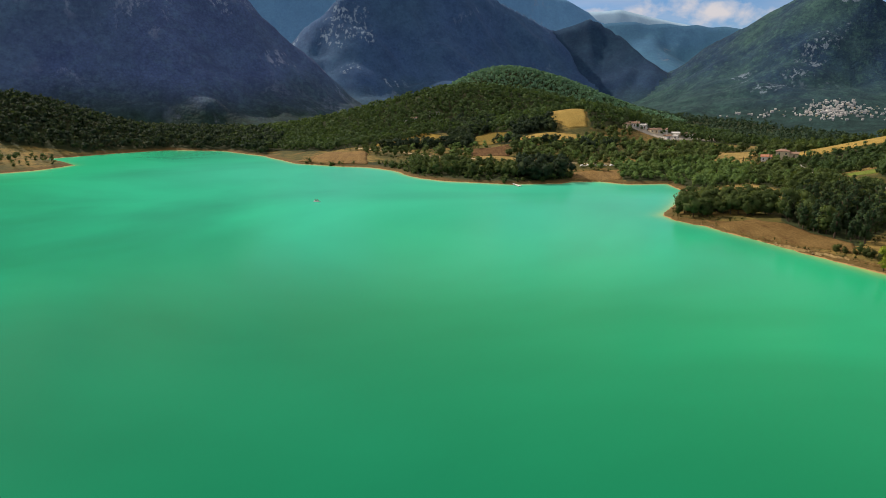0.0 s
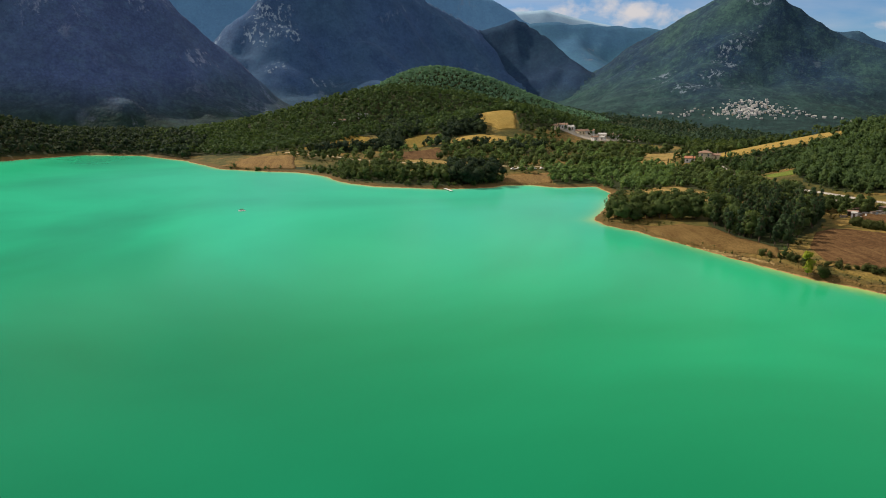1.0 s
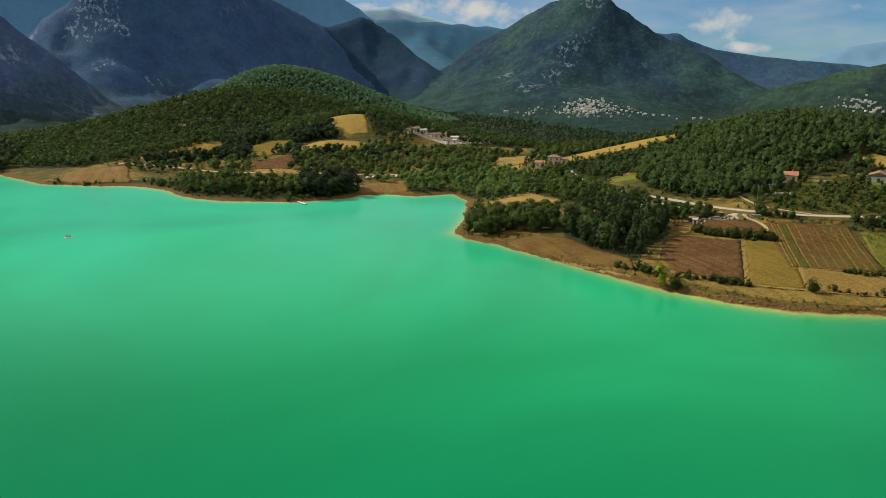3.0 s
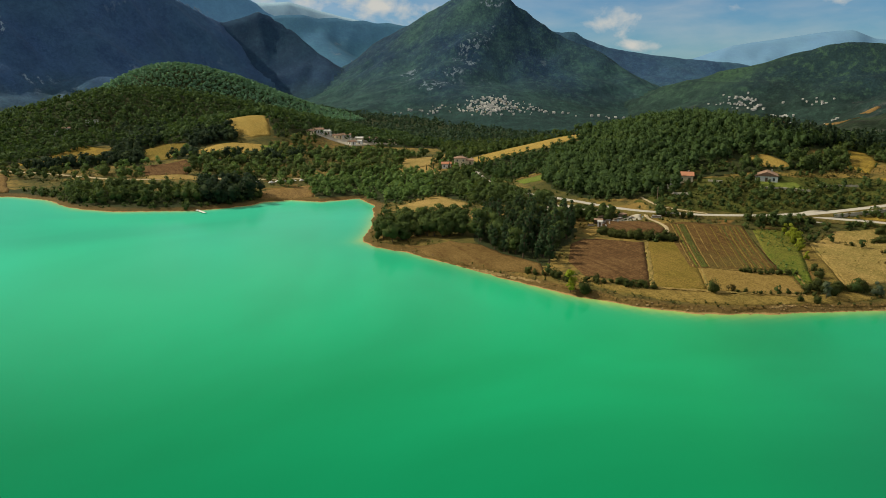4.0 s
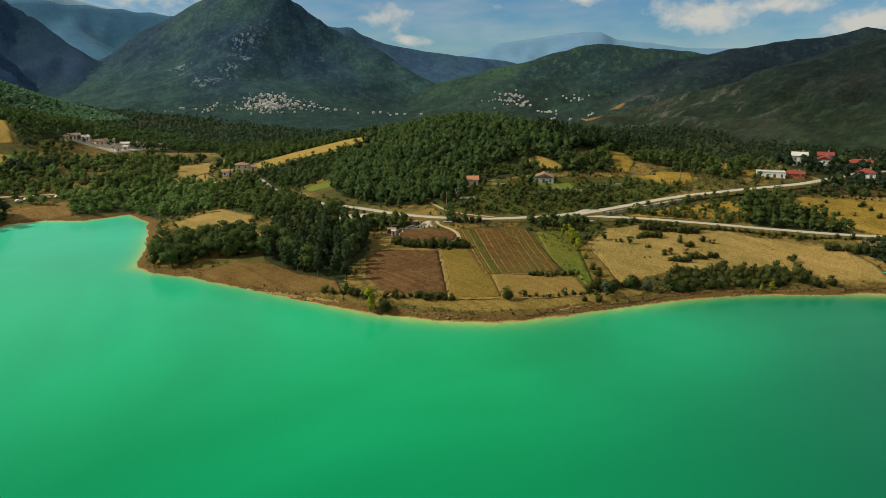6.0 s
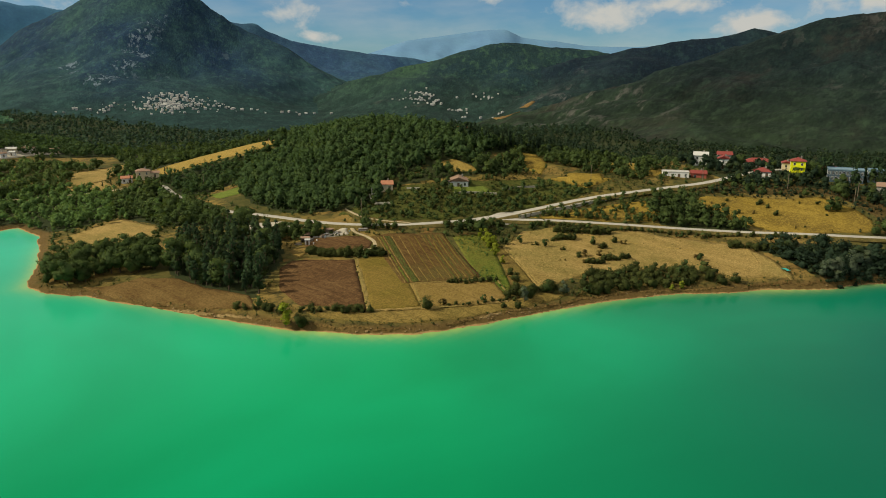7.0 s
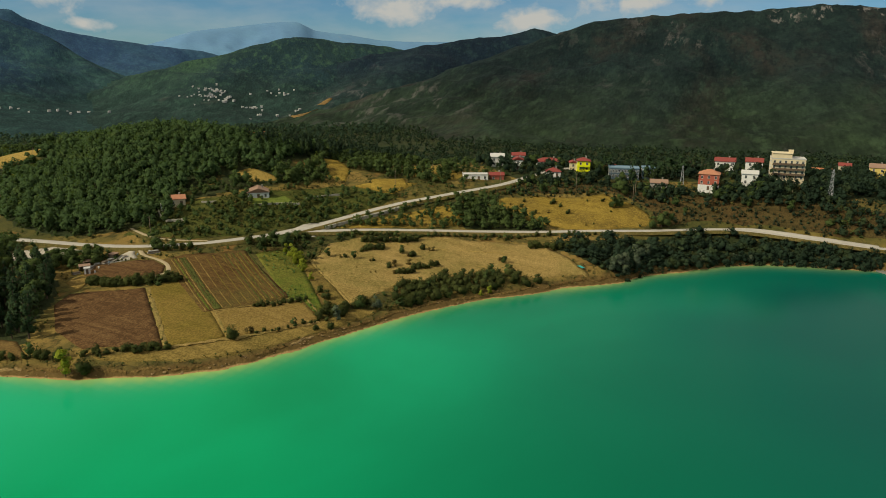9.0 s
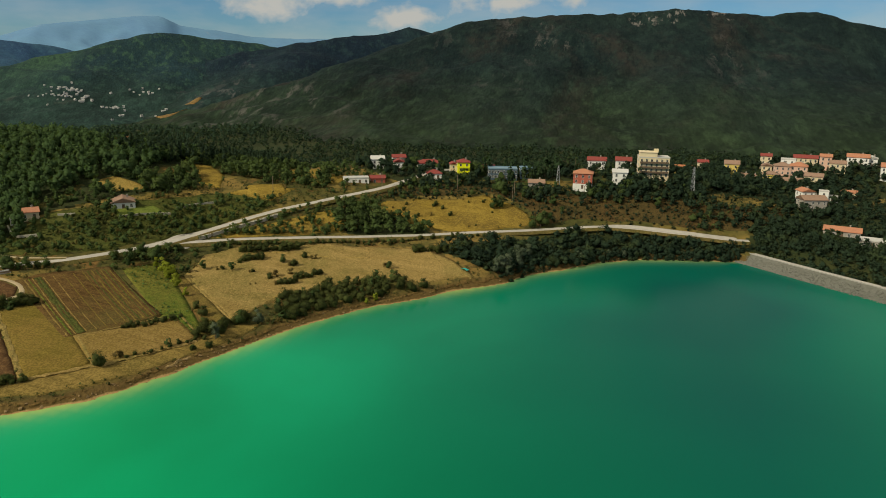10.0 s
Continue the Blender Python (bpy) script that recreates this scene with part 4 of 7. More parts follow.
# ---------------------------------------------------------------- trees
def foliage(name, deep, mid, light):
    """Leaf masses that differ from clump to clump and tree to tree."""
    m = Nodes(name)
    isl = m.geo.outputs["Random Per Island"]
    fine = m.noise(1.1, 4, 0.7)
    f = m.math("ADD", m.math("MULTIPLY", isl, 0.24), m.math("ADD", m.math("MULTIPLY", fine, 0.6), 0.08))
    col = m.ramp(f, [(0.12, deep), (0.5, mid), (0.9, light)])
    col = m.mix(m.ramp(m.noise(0.16, 2, 0.5), [(0.36, 0.45), (0.60, 0.0)]), col, deep)
    col = m.mix(m.ramp(m.noise(0.11, 2, 0.5), [(0.54, 0.0), (0.68, 0.6)]), col, tuple(0.5 * (a + b) for a, b in zip(light, (0.115, 0.14, 0.036))))
    inf = m.tree.nodes.new("ShaderNodeObjectInfo")
    col = m.mix(m.math("MULTIPLY", inf.outputs["Random"], 0.3), col, light)
    m.bump(m.noise(2.2, 3, 0.7), 0.6, 0.4)
    # sunlight also shines through the leaves
    thin = m.tree.nodes.new("ShaderNodeBsdfTranslucent")
    m.link(m.mix(1.0, col, (1.0, 1.0, 0.55), "MULTIPLY"), thin.inputs["Color"])
    both = m.tree.nodes.new("ShaderNodeMixShader")
    both.inputs[0].default_value = 0.38
    m.link(m.bsdf.outputs[0], both.inputs[1])
    m.link(thin.outputs[0], both.inputs[2])
    m.link(both.outputs[0], m.tree.nodes["Material Output"].inputs["Surface"])
    return m.done(col, 0.85, 0.12)


LEAF = {
    "broadleaf": foliage("broadleaf", (0.031, 0.053, 0.017), (0.065, 0.103, 0.031), (0.126, 0.164, 0.048)),
    "pine": foliage("pine_needles", (0.022, 0.044, 0.022), (0.044, 0.080, 0.036), (0.082, 0.122, 0.048)),
    "hillwood": foliage("hill_leaves", (0.027, 0.052, 0.020), (0.052, 0.095, 0.033), (0.096, 0.148, 0.048)),
    # dark leaves; on the town and dam woods they hold cloud shade as colour
    "oak": foliage("dark_shaded_leaves", (0.014, 0.029, 0.018), (0.028, 0.050, 0.028), (0.050, 0.078, 0.038)),
    "spring": foliage("bright_leaves", (0.059, 0.112, 0.034), (0.122, 0.204, 0.059), (0.210, 0.301, 0.084)),
    "shrub": foliage("shrub_leaves", (0.029, 0.041, 0.012), (0.061, 0.076, 0.021), (0.116, 0.126, 0.036)),
    "willow": foliage("willow_leaves", (0.13, 0.16, 0.014), (0.25, 0.29, 0.025), (0.38, 0.40, 0.05)),
    # leaves of the valley and the hill behind, tinted with distance haze
    "valley": foliage("hazed_valley_leaves", (0.020, 0.041, 0.025), (0.037, 0.068, 0.042), (0.059, 0.097, 0.060)),
    "hazed": foliage("hazed_far_leaves", (0.075, 0.165, 0.110), (0.115, 0.235, 0.150), (0.155, 0.29, 0.18)),
    "silver": foliage("silver_leaves", (0.05, 0.075, 0.045), (0.10, 0.13, 0.08), (0.18, 0.20, 0.13)),
    "dry": foliage("dry_leaves", (0.08, 0.055, 0.02), (0.15, 0.11, 0.035), (0.22, 0.17, 0.05)),
}
MAT_BARK = plain("bark", (0.10, 0.075, 0.05), 0.95, 0.05, vary=0.3, scale=4)
# crown: lobes of (width, foot, top) as shares of the height, and clump size in metres
SHAPES = {"broadleaf": (0.42, 0.18, 1.0), "pine": (0.20, 0.12, 1.0), "shrub": (0.62, 0.0, 1.0), "willow": (0.36, 0.05, 1.0),
          "silver": (0.40, 0.08, 1.0), "dry": (0.55, 0.0, 1.0), "cypress": (0.13, 0.04, 1.0)}


def crown_points(kind, rng, n):
    """Points in and on an uneven crown of height 1, and how far out each one lies."""
    wide, foot, top = SHAPES[kind]
    lobes = []
    slim = kind in ("pine", "cypress")
    for _ in range(14 if slim else 9):
        h = rng.uniform(0.05, 0.85)
        if kind in ("pine", "cypress"):
            reach = wide * (1.0 - 0.85 * h) ** 0.7
        else:
            reach = wide * math.sin(math.pi * min(1, 0.25 + 0.68 * h)) ** 0.8
        a, q = rng.uniform(0, 6.28), reach * rng.uniform(0.15, 0.6)
        lobes.append((q * math.cos(a), q * math.sin(a), foot + (top - foot) * h, reach * (rng.uniform(0.32, 0.52) if slim else rng.uniform(0.42, 0.7)) + 0.02))
    pick = rng.randint(0, len(lobes), n)
    d = rng.normal(size=(n, 3))
    d /= np.linalg.norm(d, axis=1)[:, None]
    d[:, 2] = np.where(d[:, 2] < -0.3, -d[:, 2], d[:, 2])
    c = np.array(lobes)[pick]
    tall = 1.25 if kind in ("pine", "cypress") else 0.85
    p = c[:, :3] + d * c[:, 3:] * rng.uniform(0.72, 1.08, (n, 1)) * (1, 1, tall)
    p[:, 2] = np.clip(p[:, 2], foot * 0.6 + 0.02, 1.04)
    return p, d, lobes


def ball():
    """An octahedron cut once: 18 corners, 32 faces."""
    v = [(1, 0, 0), (0, 1, 0), (-1, 0, 0), (0, -1, 0), (0, 0, 1), (0, 0, -1)]
    f = [(0, 1, 4), (1, 2, 4), (2, 3, 4), (3, 0, 4), (1, 0, 5), (2, 1, 5), (3, 2, 5), (0, 3, 5)]
    mids, out = {}, []
    for a, b, c in f:
        m = []
        for p, q in ((a, b), (b, c), (c, a)):
            key = (min(p, q), max(p, q))
            if key not in mids:
                mids[key] = len(v)
                v.append(tuple((np.array(v[p]) + v[q]) / np.linalg.norm(np.array(v[p]) + v[q])))
            m.append(mids[key])
        out += [(a, m[0], m[2]), (m[0], b, m[1]), (m[2], m[1], c), tuple(m)]
    return np.array(v), np.array(out)


BALL_V, BALL_F = ball()
OCTA_F = np.array([(0, 1, 4), (1, 2, 4), (2, 3, 4), (3, 0, 4), (1, 0, 5), (2, 1, 5), (3, 2, 5), (0, 3, 5)])


def crown_mesh(kind, rng, n, clump, cores=6, fine=True):
    """Leaf clumps turned roughly outwards, over a few dark inner lobes. Height 1."""
    p, d, lobes = crown_points(kind, rng, n)
    nrm = d + rng.normal(size=d.shape) * 0.55
    nrm /= np.linalg.norm(nrm, axis=1)[:, None]
    u = np.cross(nrm, rng.normal(size=d.shape))
    u /= np.linalg.norm(u, axis=1)[:, None]
    w = np.cross(nrm, u)
    s = clump * rng.uniform(0.6, 1.3, (n, 1))
    verts = np.stack([p - u * s - w * s * 0.7, p + u * s * 1.1 - w * s * 0.5, p + w * s * 1.15], 1)
    verts += rng.normal(size=verts.shape) * clump * 0.22
    verts = verts.reshape(-1, 3)
    out = p - (0, 0, 0.45)
    out = out / (np.linalg.norm(out, axis=1)[:, None] + 1e-6) * 0.6 + d * 0.7 + nrm * 0.18
    out = np.repeat(out / np.linalg.norm(out, axis=1)[:, None], 3, 0)
    faces = np.arange(len(verts)).reshape(-1, 3)
    core_v, core_f, core_n = [], [], []
    ball_v, ball_f = (BALL_V, BALL_F) if fine else (BALL_V[:6], OCTA_F)
    fat = 0.80 if fine else 1.0
    for k, (x, y, z, r) in enumerate(lobes[:cores]):
        v = ball_v * fat * (1 + rng.uniform(-0.24, 0.2, (len(ball_v), 1)))
        core_f.append(ball_f + k * len(ball_v))
        core_v.append(v * r * (0.86, 0.86, 0.86 * (1.25 if kind in ("pine", "cypress") else 0.9)) + (x, y, z))
        up = np.array([x, y, z - 0.4])
        core_n.append(ball_v * 0.8 + up / (np.linalg.norm(up) + 1e-6) * 0.5)
    core_v, core_f, core_n = np.concatenate(core_v), np.concatenate(core_f), np.concatenate(core_n)
    return verts, faces, core_v, core_f, np.concatenate([out, core_n / np.linalg.norm(core_n, axis=1)[:, None]])


def joined(verts_a, leaves, verts_b, tris):
    """Leaf clumps and inner lobes as one list."""
    t = np.concatenate([leaves, tris + len(verts_a)])
    return np.concatenate([verts_a, verts_b]), t


def trunk_mesh(kind, rng):
    """Tapered trunk with a few limbs, for a tree of height 1."""
    v, f = [], []

    def limb(a, b, ra, rb, sides=6):
        a, b = Vector(a), Vector(b)
        q = (b - a).to_track_quat("Z", "Y").to_matrix()
        base = len(v)
        for c, r in ((a, ra), (b, rb)):
            for k in range(sides):
                t = 6.2832 * k / sides
                v.append(tuple(c + q @ Vector((math.cos(t) * r, math.sin(t) * r, 0))))
        for k in range(sides):
            n = (k + 1) % sides
            f.append((base + k, base + n, base + sides + n, base + sides + k))

    tall = 0.8 if kind in ("pine", "cypress") else 0.5
    lean = rng.uniform(-0.03, 0.03, 2)
    mid = (lean[0], lean[1], tall * 0.5)
    limb((0, 0, -0.06), mid, 0.026, 0.020)
    limb(mid, (lean[0] * 2, lean[1] * 2, tall), 0.020, 0.008)
    for k in range(5):
        a, h = rng.uniform(0, 6.28), rng.uniform(0.3, 0.9) * tall
        r = rng.uniform(0.12, 0.22)
        limb((lean[0], lean[1], h), (lean[0] + r * math.cos(a), lean[1] + r * math.sin(a), h + 0.16), 0.010, 0.004, 4)
    return np.array(v), np.array(f)


def tree_prototype(kind, seed, name, label, category, leaf=None):
    rng = np.random.RandomState(seed)
    base = new(name)
    tv, tf = trunk_mesh(kind, rng)
    part("trunk", mesh_from("trunk", tv, tf, MAT_BARK), base)
    v, q, cv, cf, nr = crown_mesh(kind, rng, 620, 0.026 if kind in ("pine", "cypress") else 0.032, 7)
    part("crown", mesh_from("crown", *joined(v, q, cv, cf), LEAF[leaf or kind], True, nr), base)
    return tagged(base, label, category)


# ways, water and worked land stay free of trees
KEEP_CLEAR = [(MAIN_ROAD, 3.8), (LAKE_ROAD, 3.2), (FAR_ROAD, 3.5), (DRIVE, 1.6), (YARD_TRACK, 2.2)]
OPEN_LAND = [f[1] for f in FIELDS if "yellow slope" not in f[3] and f[0] != "heath" and f[0] not in ("orchard", "meadow") and "olive meadow" not in f[3]] + [APRON, SPUR]
HOUSE_SPOTS = []


def clear_ground(x, y, shore=3.0, fields=True):
    ok = shore_distance(x, y) > shore
    for line, gap in KEEP_CLEAR:
        ok &= line_distance(x, y, line) > gap
    if fields:
        for poly in OPEN_LAND:
            ok &= ~inside(x, y, poly)
    for hx, hy, hr in HOUSE_SPOTS:
        ok &= np.hypot(x - hx, y - hy) > hr
    return ok


def scatter(poly, spacing, rng, keep=1.0, noise_cut=0.0, shore=3.0, fields=True, slopes=False):
    """Uneven spots in an outline, clear of ways, houses and fields."""
    x0, x1 = min(p[0] for p in poly), max(p[0] for p in poly)
    y0, y1 = min(p[1] for p in poly), max(p[1] for p in poly)
    gx, gy = (a.ravel() for a in np.meshgrid(np.arange(x0, x1, spacing), np.arange(y0, y1, spacing)))
    gx = gx + rng.uniform(-0.48, 0.48, gx.shape) * spacing
    gy = gy + rng.uniform(-0.48, 0.48, gy.shape) * spacing
    ok = inside(gx, gy, poly) & (rng.rand(len(gx)) < keep)
    if noise_cut:
        ok &= fbm(gx, gy, 35, 3) > noise_cut
    gx, gy = gx[ok], gy[ok]
    ok = clear_ground(gx, gy, shore, fields)
    gx, gy = gx[ok], gy[ok]
    gz, slope = height(gx, gy)
    ok = (slope < 0) | slopes
    return np.column_stack([gx, gy, gz])[ok]


def woodland(name, label, spots, kind, tall, seed, clumps, clump, leaf=None, variants=7, slim=1.0):
    """A stand of trees too many to count, as one mesh."""
    if not len(spots):
        return
    rng = np.random.RandomState(seed)
    protos = []
    for _ in range(variants):
        m = crown_mesh(kind, rng, int(clumps * 1.0), clump * 0.72, 4 if clumps > 70 else (2 if clumps > 30 else 1), False)
        protos.append((*joined(m[0], m[1], m[2], m[3]), m[4]))
    allv, allt, alln, base = [], [], [], 0
    for n, (x, y, z) in enumerate(spots):
        v, t, nr = protos[n % variants]
        h = rng.uniform(*tall)
        a, w = rng.uniform(0, 6.28), h * rng.uniform(0.85, 1.2) * slim
        c, s = math.cos(a) * w, math.sin(a) * w
        allv.append(np.column_stack([x + v[:, 0] * c - v[:, 1] * s, y + v[:, 0] * s + v[:, 1] * c, z - 0.05 * h + v[:, 2] * h]))
        ca, sa = math.cos(a), math.sin(a)
        alln.append(np.column_stack([nr[:, 0] * ca - nr[:, 1] * sa, nr[:, 0] * sa + nr[:, 1] * ca, nr[:, 2]]))
        allt.append(t + base)
        base += len(v)
    me = mesh_from(name, np.concatenate(allv), np.concatenate(allt), LEAF[leaf or kind], True, np.concatenate(alln))
    tagged(new(name, me), label, "woods", kind="stuff")

# ---------------------------------------------------------------- buildings
MAT_GLASS = plain("window_glass", (0.03, 0.035, 0.04), 0.15, 0.5, vary=0.3, scale=0.8)
MAT_FRAME = plain("window_frame", (0.55, 0.53, 0.48), 0.6, 0.3)
MAT_SHUTTER = plain("dark_shutter", (0.13, 0.09, 0.06), 0.7, 0.2)
WALL = {
    "white": plain("white_plaster", (0.74, 0.72, 0.67), 0.9, 0.15, vary=0.10, scale=0.5),
    "cream": plain("cream_plaster", (0.66, 0.55, 0.36), 0.9, 0.15, vary=0.12, scale=0.5),
    "yellow": plain("bright_yellow_plaster", (0.74, 0.74, 0.015), 0.9, 0.15, vary=0.08, scale=0.5),
    "ochre": plain("ochre_plaster", (0.62, 0.47, 0.13), 0.9, 0.15, vary=0.12, scale=0.5),
    "pink": plain("pink_plaster", (0.62, 0.40, 0.30), 0.9, 0.15, vary=0.12, scale=0.5),
    "red": plain("brick_red_plaster", (0.40, 0.11, 0.07), 0.9, 0.15, vary=0.15, scale=0.6),
    # white walls of the far villages with cloud shadow put into the plaster's grey
    "faded": plain("shaded_plaster", (0.44, 0.43, 0.42), 0.95, 0.1, vary=0.15, scale=0.5),
    "grey": plain("grey_stone_wall", (0.33, 0.30, 0.26), 0.95, 0.1, vary=0.3, scale=0.9),
    "blue": plain("blue_grey_cladding", (0.055, 0.09, 0.12), 0.35, 0.5, vary=0.15, scale=0.4),
    "glass": plain("pale_blue_glazing", (0.22, 0.33, 0.38), 0.2, 0.5, vary=0.2, scale=0.6),
}


def tile_material(name, color):
    m = Nodes(name)
    f, g = m.noise(1.4, 5), m.noise(0.25, 3)
    col = m.mix(f, tuple(c * 0.65 for c in color), tuple(min(1, c * 1.25) for c in color))
    col = m.mix(m.math("MULTIPLY", g, 0.25), col, (0.16, 0.11, 0.08))
    m.bump(m.noise(3.0, 2, 0.5, 0, (0, (1, 0.1, 1))), 0.5, 0.1)
    return m.done(col, 0.9, 0.12)


ROOF = {"red": tile_material("red_roof_tiles", (0.25, 0.048, 0.040)), "terracotta": tile_material("terracotta_tiles", (0.46, 0.20, 0.11)),
        "brown": tile_material("brown_roof_tiles", (0.30, 0.19, 0.13)), "grey": plain("grey_roof", (0.52, 0.50, 0.46), 0.9, 0.1, vary=0.2),
        "orange": tile_material("orange_roof_tiles", (0.46, 0.17, 0.075)), "blue": plain("blue_metal_roof", (0.16, 0.25, 0.31), 0.45, 0.4)}


def solid(name, boxes, material):
    """Boxes of (x0, y0, z0, x1, y1, z1), joined into one mesh."""
    v, f = [], []
    for x0, y0, z0, x1, y1, z1 in boxes:
        b = len(v)
        v += [(x0, y0, z0), (x1, y0, z0), (x1, y1, z0), (x0, y1, z0), (x0, y0, z1), (x1, y0, z1), (x1, y1, z1), (x0, y1, z1)]
        f += [(b, b + 3, b + 2, b + 1), (b + 4, b + 5, b + 6, b + 7), (b, b + 1, b + 5, b + 4), (b + 1, b + 2, b + 6, b + 5), (b + 2, b + 3, b + 7, b + 6), (b + 3, b, b + 4, b + 7)]
    return mesh_from(name, v, f, material, False)


def polymesh(name, verts, faces, material):
    me = bpy.data.meshes.new(name)
    me.from_pydata(verts, [], faces)
    me.materials.append(material)
    me.update()
    return me


def roof_mesh(kind, w, d, rise, over, mat):
    """Roof with eaves and thickness; the ridge runs along the longer side."""
    a, b, t = w / 2 + over, d / 2 + over, 0.22
    if kind == "flat":
        rim = 0.35
        return solid("roof", [(-a, -b, 0, a, b, t), (-a, -b, t, a, -b + 0.2, t + rim), (-a, b - 0.2, t, a, b, t + rim),
                              (-a, -b + 0.2, t, -a + 0.2, b - 0.2, t + rim), (a - 0.2, -b + 0.2, t, a, b - 0.2, t + rim)], mat)
    inset = min(a, b) * 0.95 if kind == "hip" else 0.0
    if w >= d:
        top = [(-a + inset, 0, rise), (a - inset, 0, rise)]
        order = [((0, 1), (0, 1)), ((1, 2), (1,)), ((2, 3), (1, 0)), ((3, 0), (0,))]
    else:
        top = [(0, -b + inset, rise), (0, b - inset, rise)]
        order = [((0, 1), (0,)), ((1, 2), (0, 1)), ((2, 3), (1,)), ((3, 0), (1, 0))]
    eave = [(-a, -b, 0), (a, -b, 0), (a, b, 0), (-a, b, 0)]
    v = eave + top + [(x, y, z - t) for x, y, z in eave + top]
    f = []
    for (p, q), r in order:
        up = [p, q] + [4 + k for k in reversed(r)]
        f.append(tuple(up))
        f.append(tuple(6 + k for k in reversed(up)))
        f.append((p, p + 6, q + 6, q))
    return polymesh("roof", v, f, mat)


_shared = {}


def shared(key, build):
    if key not in _shared:
        _shared[key] = build()
    return _shared[key]


def add_window(base, x, y, z, face, w=0.95, h=1.35):
    """A window in one wall: frame with sill, and its dark pane. face: turn of the wall in degrees."""
    fr = shared(("frame", w, h), lambda: solid("window_frame", [(-w / 2 - 0.1, -0.08, -h / 2 - 0.1, -w / 2, 0.05, h / 2 + 0.1), (w / 2, -0.08, -h / 2 - 0.1, w / 2 + 0.1, 0.05, h / 2 + 0.1),
                                                               (-w / 2, -0.08, h / 2, w / 2, 0.05, h / 2 + 0.1), (-w / 2 - 0.18, -0.16, -h / 2 - 0.2, w / 2 + 0.18, 0.05, -h / 2 - 0.1), (-0.03, -0.06, -h / 2, 0.03, 0.05, h / 2)], MAT_FRAME))
    pn = shared(("pane", w, h), lambda: solid("pane", [(-w / 2, -0.03, -h / 2 - 0.1, w / 2, 0.02, h / 2)], MAT_GLASS))
    win = part("window", fr, base)
    win.matrix_basis = pose(x, y, z, 0, 0, face)
    part("pane", pn, win)


def house(name, x, y, yaw, w, d, storeys, wall, roof, kind="gable", label="", rise=None, group="houses of the town", ground=None, windows=True, gap=2.7, balcony=False, second=None):
    h = storeys * 2.75 + 0.3
    z = float(height(x, y)[0][0]) if ground is None else ground
    HOUSE_SPOTS.append((x, y, max(w, d) * 0.45 + 0.8))
    base = new(name)
    base.matrix_basis = pose(x, y, z, 0, 0, yaw)
    tagged(base, label, "house", group)
    if second:
        part("wall", solid("wall", [(-w / 2, -d / 2, 2.9, w / 2, d / 2, h)], WALL[wall]), base)
        part("ground_floor", solid("ground_floor", [(-w / 2 - 0.05, -d / 2 - 0.05, -2.5, w / 2 + 0.05, d / 2 + 0.05, 2.9)], WALL[second]), base)
    else:
        part("wall", solid("wall", [(-w / 2, -d / 2, -2.5, w / 2, d / 2, h)], WALL[wall]), base)
    rise = min(w, d) * 0.24 if rise is None else rise
    rf = part("roof", roof_mesh(kind, w, d, rise, 0.5 if kind != "flat" else 0.15, ROOF[roof]), base)
    rf.matrix_basis = pose(0, 0, h + (0.2 if kind != "flat" else 0.0))
    if kind == "gable":
        a, b = w / 2, d / 2
        tri = [(-a, -b, h), (-a, b, h), (-a, 0, h + rise * 0.9), (a, -b, h), (a, b, h), (a, 0, h + rise * 0.9)] if w >= d else [(-a, -b, h), (a, -b, h), (0, -b, h + rise * 0.9), (-a, b, h), (a, b, h), (0, b, h + rise * 0.9)]
        part("gable_wall", polymesh("gable_wall", tri, [(0, 1, 2), (3, 5, 4), (0, 2, 5, 3), (1, 4, 5, 2)], WALL[wall]), base)
    if kind != "flat":
        ch = part("chimney", shared("chimney", lambda: solid("chimney", [(-0.35, -0.35, -1.2, 0.35, 0.35, 0.9), (-0.45, -0.45, 0.9, 0.45, 0.45, 1.05)], WALL["grey"])), rf)
        ch.matrix_basis = pose(w * 0.2, d * 0.12, rise * 0.8)
    if windows:
        for s in range(storeys):
            zc = 1.55 + 2.75 * s
            for side, span, off in ((0, w, d), (90, d, w), (180, w, d), (270, d, w)):
                if side == 180:
                    continue
                n = max(1, int((span - 1.0) / gap))
                for k in range(n):
                    u = (k + 0.5) / n * span - span / 2
                    if s == 0 and side == 0 and k == n // 2:
                        dr = part("door", shared("door", lambda: solid("door", [(-0.5, -0.06, -0.1, 0.5, 0.04, 2.1), (-0.62, -0.09, -0.1, -0.5, 0.04, 2.2), (0.5, -0.09, -0.1, 0.62, 0.04, 2.2), (-0.62, -0.09, 2.1, 0.62, 0.04, 2.2)], MAT_SHUTTER)), base)
                        dr.matrix_basis = pose(u, -off / 2, 0.1)
                        continue
                    c, q = math.cos(radians(side)), math.sin(radians(side))
                    add_window(base, u * c + off / 2 * q, u * q - off / 2 * c, zc, side)
            if balcony and s > 0:
                part("balcony", solid("balcony", [(-w / 2 + 0.4, -d / 2 - 1.2, 2.75 * s - 0.1, w / 2 - 0.4, -d / 2 - 0.01, 2.75 * s + 0.08), (-w / 2 + 0.4, -d / 2 - 1.2, 2.75 * s + 0.08, w / 2 - 0.4, -d / 2 - 1.12, 2.75 * s + 1.0)], MAT_SHUTTER if name == "apartment_building" else WALL[second or wall]), base)
    return base


